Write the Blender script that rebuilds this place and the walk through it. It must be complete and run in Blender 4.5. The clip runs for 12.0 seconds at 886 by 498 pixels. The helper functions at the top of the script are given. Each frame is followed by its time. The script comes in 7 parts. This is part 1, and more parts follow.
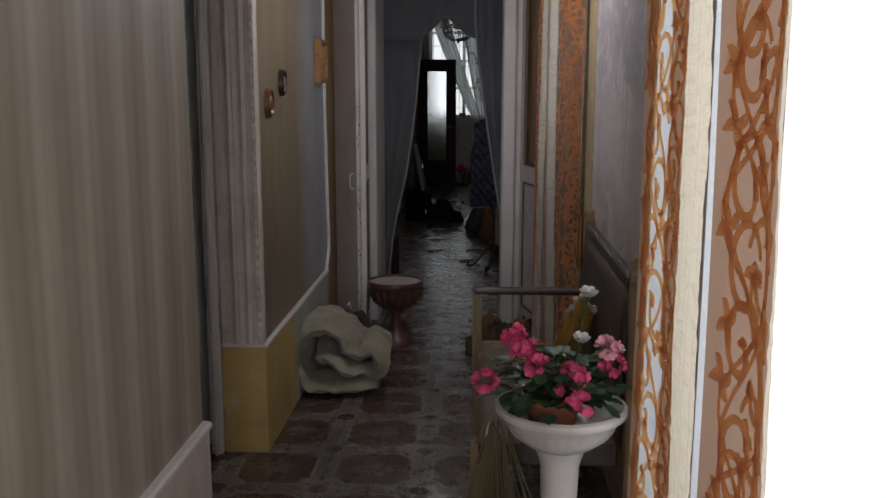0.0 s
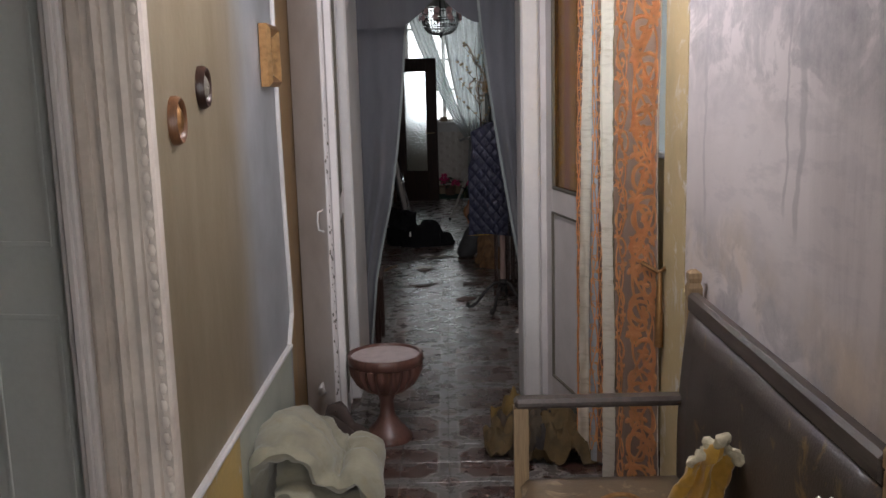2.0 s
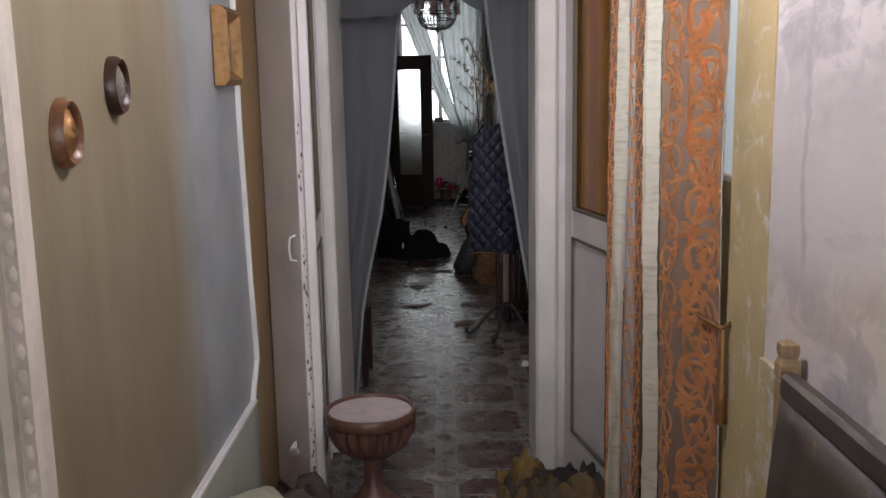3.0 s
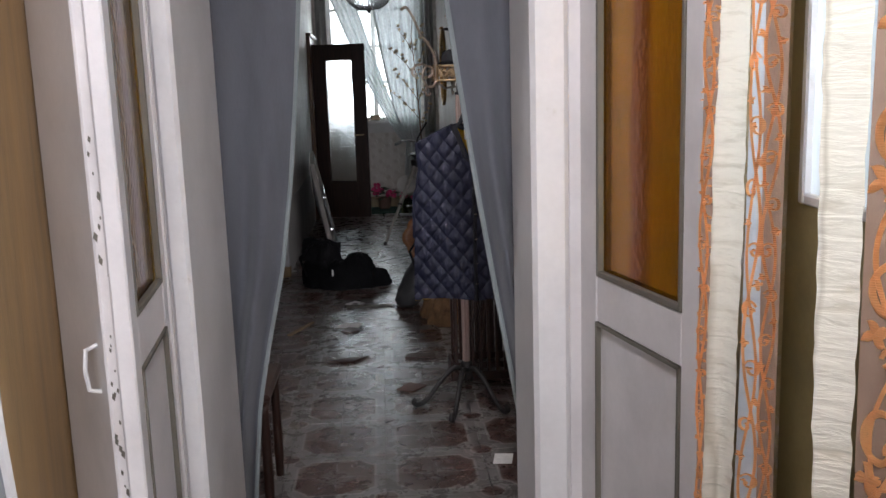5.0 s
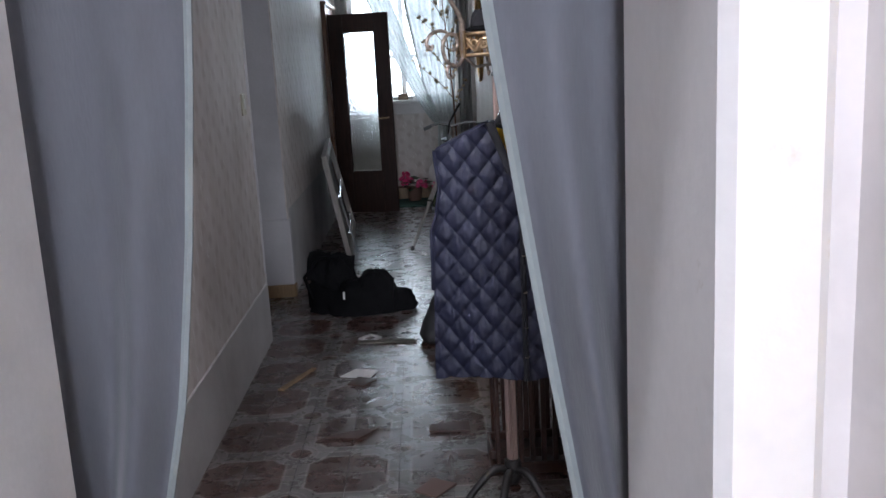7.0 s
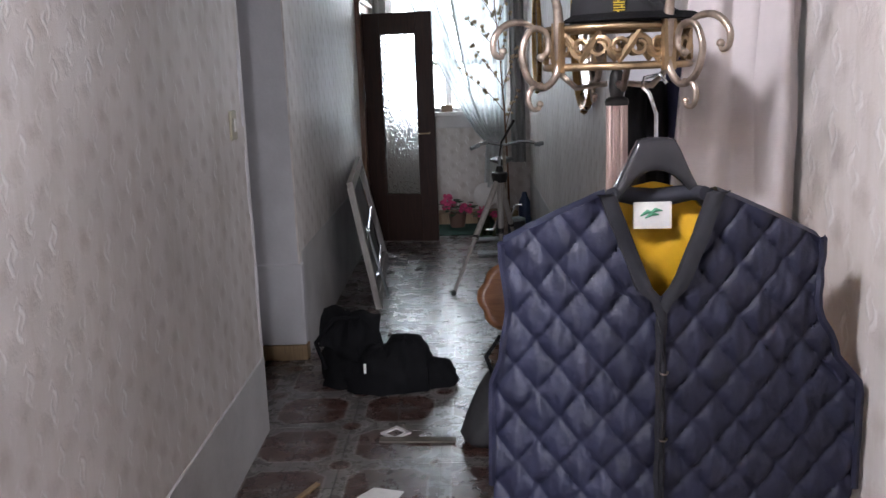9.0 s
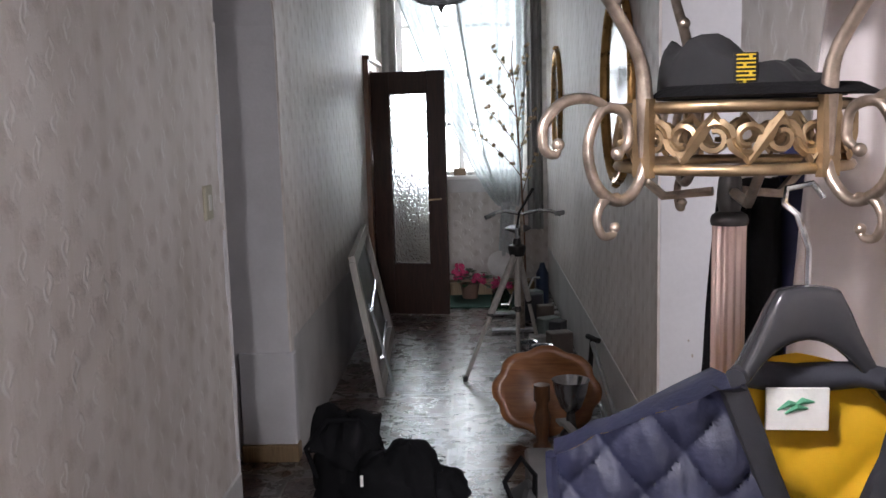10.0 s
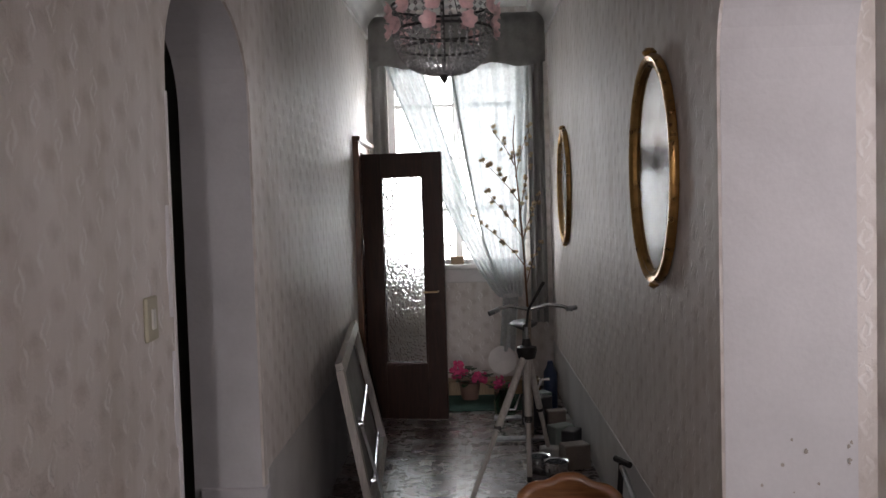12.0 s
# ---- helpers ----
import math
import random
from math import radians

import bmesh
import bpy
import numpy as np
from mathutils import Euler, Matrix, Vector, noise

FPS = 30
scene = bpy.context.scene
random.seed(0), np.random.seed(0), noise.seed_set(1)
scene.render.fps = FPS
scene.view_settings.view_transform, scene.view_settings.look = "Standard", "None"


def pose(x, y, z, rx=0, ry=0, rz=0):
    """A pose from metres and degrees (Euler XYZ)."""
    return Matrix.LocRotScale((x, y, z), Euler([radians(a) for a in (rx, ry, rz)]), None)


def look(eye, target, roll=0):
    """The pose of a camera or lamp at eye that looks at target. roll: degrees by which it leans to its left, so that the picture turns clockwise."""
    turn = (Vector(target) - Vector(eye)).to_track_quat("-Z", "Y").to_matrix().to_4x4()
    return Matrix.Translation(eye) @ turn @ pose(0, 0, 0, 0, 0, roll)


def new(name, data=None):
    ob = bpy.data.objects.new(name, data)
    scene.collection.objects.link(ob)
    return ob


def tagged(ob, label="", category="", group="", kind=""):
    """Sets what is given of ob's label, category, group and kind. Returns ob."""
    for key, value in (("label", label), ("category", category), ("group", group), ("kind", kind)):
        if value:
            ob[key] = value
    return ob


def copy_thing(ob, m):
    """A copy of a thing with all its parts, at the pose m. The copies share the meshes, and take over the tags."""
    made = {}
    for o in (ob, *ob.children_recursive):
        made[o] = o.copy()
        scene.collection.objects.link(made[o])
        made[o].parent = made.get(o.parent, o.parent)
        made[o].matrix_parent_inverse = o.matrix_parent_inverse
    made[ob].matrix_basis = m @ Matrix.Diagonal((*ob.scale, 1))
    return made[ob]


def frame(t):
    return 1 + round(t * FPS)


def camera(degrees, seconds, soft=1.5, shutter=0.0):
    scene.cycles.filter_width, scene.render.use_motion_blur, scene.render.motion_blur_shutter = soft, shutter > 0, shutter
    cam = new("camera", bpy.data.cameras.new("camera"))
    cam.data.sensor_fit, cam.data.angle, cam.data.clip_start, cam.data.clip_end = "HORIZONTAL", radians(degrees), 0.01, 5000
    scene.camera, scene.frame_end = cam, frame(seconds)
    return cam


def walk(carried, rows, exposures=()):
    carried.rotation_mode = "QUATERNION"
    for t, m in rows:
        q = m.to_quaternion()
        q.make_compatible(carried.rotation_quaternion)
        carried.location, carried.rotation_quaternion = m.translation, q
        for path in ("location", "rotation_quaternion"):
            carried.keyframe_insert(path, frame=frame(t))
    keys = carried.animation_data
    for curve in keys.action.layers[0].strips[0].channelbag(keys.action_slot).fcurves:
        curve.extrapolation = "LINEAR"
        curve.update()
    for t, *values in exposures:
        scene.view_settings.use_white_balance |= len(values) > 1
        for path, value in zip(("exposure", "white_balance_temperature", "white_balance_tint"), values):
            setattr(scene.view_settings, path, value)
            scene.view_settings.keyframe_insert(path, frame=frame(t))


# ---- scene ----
cam = camera(51.7, 12.0)
PATH = [
    (0, (-0.039, 0.186, 1.637), (-0.111, 2.154, 1.291), 0.2),
    (0.5, (-0.085, 0.618, 1.645), (-0.147, 2.589, 1.312), -1.1),
    (1, (-0.093, 1.03, 1.621), (-0.14, 3.001, 1.284), -1.6),
    (1.5, (-0.14, 1.408, 1.623), (-0.197, 3.378, 1.277), -0.8),
    (2, (-0.23, 1.776, 1.633), (-0.248, 3.746, 1.291), -1.5),
    (2.5, (-0.241, 2.159, 1.624), (-0.2, 4.129, 1.28), -2.0),
    (3, (-0.252, 2.534, 1.64), (-0.256, 4.504, 1.295), -1.1),
    (3.2, (-0.272, 2.681, 1.631), (-0.266, 4.651, 1.287), -0.9),
    (4.8, (-0.184, 3.971, 1.594), (-0.118, 5.938, 1.239), -1.9),
    (5, (-0.223, 4.133, 1.604), (-0.1, 6.097, 1.247), -1.8),
    (5.5, (-0.183, 4.5, 1.591), (0.011, 6.454, 1.213), -2.7),
    (6, (-0.117, 4.905, 1.579), (-0.01, 6.866, 1.198), -2.1),
    (6.5, (-0.121, 5.275, 1.573), (-0.057, 7.235, 1.181), -1.8),
    (7, (-0.097, 5.585, 1.616), (-0.066, 7.542, 1.205), -3.0),
    (7.2, (-0.086, 5.704, 1.609), (-0.09, 7.661, 1.197), -3.5),
    (9, (-0.119, 6.922, 1.631), (-0.175, 8.881, 1.235), -2.1),
    (9.5, (-0.1, 7.247, 1.656), (-0.219, 9.215, 1.316), -1.9),
    (10, (-0.135, 7.542, 1.675), (-0.212, 9.522, 1.398), -1.5),
    (10.5, (-0.17, 7.796, 1.668), (-0.205, 9.779, 1.407), -2.1),
    (11, (-0.183, 8.04, 1.677), (-0.267, 10.028, 1.475), -2.0),
    (11.5, (-0.159, 8.163, 1.701), (-0.286, 10.152, 1.535), -1.8),
    (12, (-0.217, 8.25, 1.704), (-0.268, 10.247, 1.603), -1.7),
]
EXPOSURES = [(0, -1.85, 6500, 10), (0.6, -1.4, 6600, 10), (1.0, -0.98, 6550, 10), (1.5, -0.65, 6500, 10), (3.2, -0.42, 6500, 10), (5, 0.2, 6250, 10), (6.2, 0.52, 6200, 11), (7.0, 0.82, 5800, 10), (7.6, 0.9, 5800, 10), (8.8, 1.38, 6050, 12), (9.6, 1.45, 6150, 12), (10.5, 1.38, 6550, 14), (12, 1.12, 6750, 16)]
walk(cam, [(t, look(eye, target, roll)) for t, eye, target, roll in PATH], EXPOSURES)

# ---- plan (metres) ----
LA, RA = -0.98, 0.53          # walls of the first corridor
LB, RB = -1.07, 0.56          # walls of the second corridor
DOOR_Y0, DOOR_Y1 = 6.5, 7.1   # thick wall between the two
END_Y = 16.6
CEIL = 3.45
TILE, TILE_X, TILE_Y = 0.21125, -0.263, 4.994   # floor tile and one crossing of its pattern
BACK_Y = -2.6

# ---- world and light ----
world = bpy.data.worlds.new("sky")
scene.world = world
world.use_nodes = True
wn = world.node_tree.nodes
sky = wn.new("ShaderNodeTexSky")
sky.sky_type, sky.sun_disc = "NISHITA", False
sky.sun_elevation, sky.sun_rotation = radians(38), radians(70)
wn["Background"].inputs["Strength"].default_value = 0.08
world.node_tree.links.new(sky.outputs["Color"], wn["Background"].inputs["Color"])


def area_light(name, centre, target, w, h, watts, colour):
    d = bpy.data.lights.new(name, "AREA")
    d.shape, d.size, d.size_y, d.energy, d.color = "RECTANGLE", w, h, watts, colour
    ob = new(name, d)
    ob.matrix_world = look(centre, target)
    return ob


area_light("window_light_side", (0.74, 1.45, 1.35), (-1.0, 1.7, 1.2), 2.1, 2.2, 60, (0.98, 0.97, 1.0))
area_light("window_light_niche", (0.95, 5.5, 1.95), (-1.0, 5.5, 1.5), 0.9, 1.1, 7, (0.95, 0.97, 1.0))
# no known window here: fill added behind the start to light what faces it
area_light("back_fill", (-0.22, BACK_Y + 0.02, 1.4), (-0.22, 8, 1.3), 1.2, 2.4, 135, (0.98, 0.97, 1.0))
# unseen fill added in the side passage to brighten the walls opposite
area_light("passage_fill", (1.9, 9.7, 1.8), (-1.0, 10.5, 1.2), 1.0, 1.6, 10, (1.0, 0.96, 0.99))
area_light("window_light_end", (-0.22, END_Y + 0.5, 2.0), (-0.25, 8, 1.5), 0.95, 1.7, 28, (0.90, 0.97, 1.0))



def fill_light(name, place, watts, colour, radius):
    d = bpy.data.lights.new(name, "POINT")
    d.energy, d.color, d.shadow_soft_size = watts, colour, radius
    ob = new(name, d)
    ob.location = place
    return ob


# unseen fill lamps, added in place of a light carried with the camera
FILL_A, FILL_B = (-0.15, 4.5, 2.4), (-0.5, 7.72, 2.3)
fill_light("fill_lamp_front", FILL_A, 82, (0.98, 0.94, 1.0), 0.07)
fill_light("fill_lamp_rear", FILL_B, 27, (1.0, 0.95, 0.98), 0.07)

# ---- materials ----


def nodes_of(m):
    m.use_nodes = True
    nt = m.node_tree
    return nt, nt.nodes, nt.links, nt.nodes["Principled BSDF"]


def ramp(nt, fac, stops):
    r = nt.nodes.new("ShaderNodeValToRGB")
    while len(r.color_ramp.elements) < len(stops):
        r.color_ramp.elements.new(0.5)
    for e, (p, c) in zip(r.color_ramp.elements, stops):
        e.position, e.color = p, (*c, 1)
    nt.links.new(fac, r.inputs["Fac"])
    return r.outputs["Color"]


def noise_tex(nt, vec, scale, detail=4.0, rough=0.55, dist=0.0):
    n = nt.nodes.new("ShaderNodeTexNoise")
    n.inputs["Scale"].default_value, n.inputs["Detail"].default_value = scale, detail
    n.inputs["Roughness"].default_value, n.inputs["Distortion"].default_value = rough, dist
    nt.links.new(vec, n.inputs["Vector"])
    return n.outputs["Fac"]


def math_node(nt, op, a, b=None, c=None):
    n = nt.nodes.new("ShaderNodeMath")
    n.operation = op
    for k, v in enumerate((a, b, c)):
        if v is None:
            continue
        if isinstance(v, (int, float)):
            n.inputs[k].default_value = v
        else:
            nt.links.new(v, n.inputs[k])
    return n.outputs[0]


def mix(nt, fac, a, b, mode="MIX"):
    n = nt.nodes.new("ShaderNodeMix")
    n.data_type, n.blend_type = "RGBA", mode
    for key, v in ((0, fac), (6, a), (7, b)):
        if isinstance(v, (int, float)):
            n.inputs[key].default_value = v
        elif isinstance(v, tuple):
            n.inputs[key].default_value = (*v, 1)
        else:
            nt.links.new(v, n.inputs[key])
    return n.outputs[2]


def bump(nt, bsdf, height, strength=0.3, dist=0.01):
    b = nt.nodes.new("ShaderNodeBump")
    b.inputs["Strength"].default_value, b.inputs["Distance"].default_value = strength, dist
    nt.links.new(height, b.inputs["Height"])
    nt.links.new(b.outputs["Normal"], bsdf.inputs["Normal"])


def coords(nt, scale=(1, 1, 1), world_space=True):
    if world_space:
        v = nt.nodes.new("ShaderNodeNewGeometry").outputs["Position"]
    else:
        v = nt.nodes.new("ShaderNodeTexCoord").outputs["Object"]
    m = nt.nodes.new("ShaderNodeMapping")
    m.inputs["Scale"].default_value = scale
    nt.links.new(v, m.inputs["Vector"])
    return m.outputs["Vector"]


def mat(name, base, rough=0.6, metal=0.0, var=0.25, scale=3.0, fine=60.0, relief=0.15, stain=None, stain_at=0.62,
        stretch=(1, 1, 1), sheen=0.0, trans=0.0, world_space=True, spec=0.5):
    """A worn surface: base colour, blotches, grain, optional stains."""
    m = bpy.data.materials.new(name)
    nt, nodes, links, bsdf = nodes_of(m)
    v = coords(nt, stretch, world_space)
    big, small = noise_tex(nt, v, scale, 5), noise_tex(nt, v, fine, 3)
    dark = tuple(c * (1 - var) for c in base)
    light = tuple(min(1, c * (1 + var * 0.6)) for c in base)
    col = ramp(nt, big, [(0.3, dark), (0.52, base), (0.75, light)])
    col = mix(nt, 0.35 * var, col, ramp(nt, small, [(0.35, (0.25, 0.25, 0.25)), (0.65, (1, 1, 1))]), "MULTIPLY")
    if stain:
        s = noise_tex(nt, v, scale * 2.3, 7, 0.7, 0.6)
        f = ramp(nt, s, [(stain_at - 0.06, (0, 0, 0)), (stain_at + 0.06, (1, 1, 1))])
        col = mix(nt, f, col, stain)
    links.new(col, bsdf.inputs["Base Color"])
    r = nt.nodes.new("ShaderNodeMapRange")
    r.inputs["To Min"].default_value, r.inputs["To Max"].default_value = max(0.03, rough - 0.12), min(1, rough + 0.12)
    links.new(big, r.inputs["Value"])
    links.new(r.outputs[0], bsdf.inputs["Roughness"])
    bsdf.inputs["Metallic"].default_value = metal
    bsdf.inputs["Specular IOR Level"].default_value = spec
    if sheen:
        bsdf.inputs["Sheen Weight"].default_value = sheen
    if trans:
        bsdf.inputs["Transmission Weight"].default_value = trans
    if relief:
        bump(nt, bsdf, math_node(nt, "ADD", big, math_node(nt, "MULTIPLY", small, 0.4)), relief, 0.01)
    return m


def translucent_cloth(name, front, through_colour, share, clear=0.0, stretch=(1, 1, 1), scale=12, var=0.2):
    """Thin cloth that lets light through; clear is the share of open weave."""
    m = mat(name, front, 0.85, var=var, scale=scale, fine=220, relief=0.2, stretch=stretch, sheen=0.3)
    nt = m.node_tree
    out = nt.nodes["Material Output"]
    t = nt.nodes.new("ShaderNodeBsdfTranslucent")
    t.inputs["Color"].default_value = (*through_colour, 1)
    a = nt.nodes.new("ShaderNodeMixShader")
    a.inputs[0].default_value = share
    nt.links.new(nt.nodes["Principled BSDF"].outputs[0], a.inputs[1])
    nt.links.new(t.outputs[0], a.inputs[2])
    last = a
    if clear:
        tr = nt.nodes.new("ShaderNodeBsdfTransparent")
        last = nt.nodes.new("ShaderNodeMixShader")
        last.inputs[0].default_value = clear
        nt.links.new(a.outputs[0], last.inputs[1])
        nt.links.new(tr.outputs[0], last.inputs[2])
    nt.links.new(last.outputs[0], out.inputs["Surface"])
    return m


def floor_material():
    """Cement tiles: brown eight-sided fields, pale double bands, a small medallion at each crossing."""
    m = bpy.data.materials.new("patterned_floor_tile")
    nt, nodes, links, bsdf = nodes_of(m)
    geo = nodes.new("ShaderNodeNewGeometry").outputs["Position"]
    sep = nodes.new("ShaderNodeSeparateXYZ")
    links.new(geo, sep.inputs[0])
    dx = math_node(nt, "PINGPONG", math_node(nt, "ADD", sep.outputs[0], 200 * TILE - TILE_X), TILE)
    dy = math_node(nt, "PINGPONG", math_node(nt, "ADD", sep.outputs[1], 200 * TILE - TILE_Y), TILE)
    r = math_node(nt, "SQRT", math_node(nt, "ADD", math_node(nt, "MULTIPLY", dx, dx), math_node(nt, "MULTIPLY", dy, dy)))
    ox, oy = math_node(nt, "SUBTRACT", TILE, dx), math_node(nt, "SUBTRACT", TILE, dy)
    ro = math_node(nt, "SQRT", math_node(nt, "ADD", math_node(nt, "MULTIPLY", ox, ox), math_node(nt, "MULTIPLY", oy, oy)))
    wob = math_node(nt, "MULTIPLY", math_node(nt, "SUBTRACT", noise_tex(nt, geo, 60, 3), 0.5), 0.012)

    def over(x, edge, soft=0.004):
        n = nodes.new("ShaderNodeMapRange")
        n.inputs["From Min"].default_value, n.inputs["From Max"].default_value = edge - soft, edge + soft
        links.new(math_node(nt, "ADD", x, wob), n.inputs["Value"])
        return n.outputs[0]

    def both(a, b):
        return math_node(nt, "MULTIPLY", a, b)

    def inv(a):
        return math_node(nt, "SUBTRACT", 1.0, a)

    v = coords(nt)
    big, small = noise_tex(nt, v, 2.2, 6, 0.6), noise_tex(nt, v, 45, 5, 0.7)
    field = ramp(nt, small, [(0.3, (0.052, 0.026, 0.020)), (0.7, (0.096, 0.048, 0.037))])
    pale = ramp(nt, small, [(0.3, (0.112, 0.103, 0.095)), (0.7, (0.168, 0.156, 0.146))])
    line = (0.27, 0.25, 0.232)
    octagon = both(both(over(dx, 0.05), over(dy, 0.05)), over(r, 0.116))
    rim = both(both(over(dx, 0.041), over(dy, 0.041)), over(r, 0.106))
    col = mix(nt, rim, pale, line)
    col = mix(nt, octagon, col, field)
    arms = math_node(nt, "ADD", math_node(nt, "MINIMUM", ox, oy), math_node(nt, "MULTIPLY", ro, 0.17))
    cross = both(inv(over(arms, 0.023, 0.005)), octagon)
    buds = math_node(nt, "ABSOLUTE", math_node(nt, "SUBTRACT", math_node(nt, "MINIMUM", ox, oy), 0.03))
    rosette = both(both(inv(over(buds, 0.011, 0.004)), inv(over(ro, 0.066, 0.006))), octagon)
    flower = math_node(nt, "MULTIPLY", math_node(nt, "MAXIMUM", cross, rosette), ramp(nt, noise_tex(nt, v, 30, 4), [(0.35, (0.25, 0.25, 0.25)), (0.6, (0.8, 0.8, 0.8))]))
    col = mix(nt, flower, col, pale)
    col = mix(nt, both(over(r, 0.070), inv(over(r, 0.074))), col, line)
    col = mix(nt, inv(over(r, 0.052)), col, line)
    col = mix(nt, inv(over(r, 0.044)), col, field)
    info = nodes.new("ShaderNodeObjectInfo").outputs["Random"]
    tone = nodes.new("ShaderNodeMapRange")
    tone.inputs["To Min"].default_value, tone.inputs["To Max"].default_value = 0.86, 1.06
    links.new(info, tone.inputs["Value"])
    hsv = nodes.new("ShaderNodeHueSaturation")
    links.new(tone.outputs[0], hsv.inputs["Value"])
    links.new(col, hsv.inputs["Color"])
    dirt = ramp(nt, big, [(0.35, (0.68, 0.65, 0.62)), (0.6, (1, 1, 1))])
    col = mix(nt, 0.8, hsv.outputs[0], dirt, "MULTIPLY")
    dust = ramp(nt, noise_tex(nt, v, 7, 8, 0.75), [(0.5, (0, 0, 0)), (0.75, (0.2, 0.2, 0.2))])
    col = mix(nt, dust, col, (0.25, 0.24, 0.23))
    links.new(col, bsdf.inputs["Base Color"])
    rr = nodes.new("ShaderNodeMapRange")
    rr.inputs["To Min"].default_value, rr.inputs["To Max"].default_value = 0.24, 0.31
    bsdf.inputs["Specular IOR Level"].default_value = 0.75
    links.new(noise_tex(nt, v, 9, 7, 0.7), rr.inputs["Value"])
    links.new(rr.outputs[0], bsdf.inputs["Roughness"])
    return m


def striped_wallpaper():
    """Satin wallpaper in broad vertical stripes, faded."""
    m = bpy.data.materials.new("striped_satin_wallpaper")
    nt, nodes, links, bsdf = nodes_of(m)
    v = coords(nt)
    sep = nodes.new("ShaderNodeSeparateXYZ")
    links.new(v, sep.inputs[0])
    w = math_node(nt, "ADD", sep.outputs[1], math_node(nt, "MULTIPLY", noise_tex(nt, v, 0.8), 0.06))
    a = math_node(nt, "PINGPONG", w, 0.115)
    b = math_node(nt, "PINGPONG", math_node(nt, "ADD", w, 0.03), 0.031)
    sa = ramp(nt, math_node(nt, "DIVIDE", a, 0.115), [(0.15, (0.33, 0.29, 0.235)), (0.45, (0.37, 0.33, 0.272)), (0.62, (0.38, 0.34, 0.282)), (0.9, (0.44, 0.405, 0.35))])
    sb = ramp(nt, math_node(nt, "DIVIDE", b, 0.031), [(0.1, (0.85, 0.85, 0.85)), (0.6, (1, 1, 1))])
    col = mix(nt, 0.6, sa, sb, "MULTIPLY")
    sv = coords(nt, (1, 1.0, 0.35))
    st = ramp(nt, noise_tex(nt, sv, 1.7, 8, 0.65, 0.4), [(0.35, (0.66, 0.61, 0.52)), (0.6, (1, 1, 1))])
    col = mix(nt, 0.6, col, st, "MULTIPLY")
    links.new(col, bsdf.inputs["Base Color"])
    bsdf.inputs["Roughness"].default_value = 0.55
    bump(nt, bsdf, math_node(nt, "ADD", a, math_node(nt, "MULTIPLY", noise_tex(nt, v, 150), 0.004)), 0.2, 0.02)
    return m


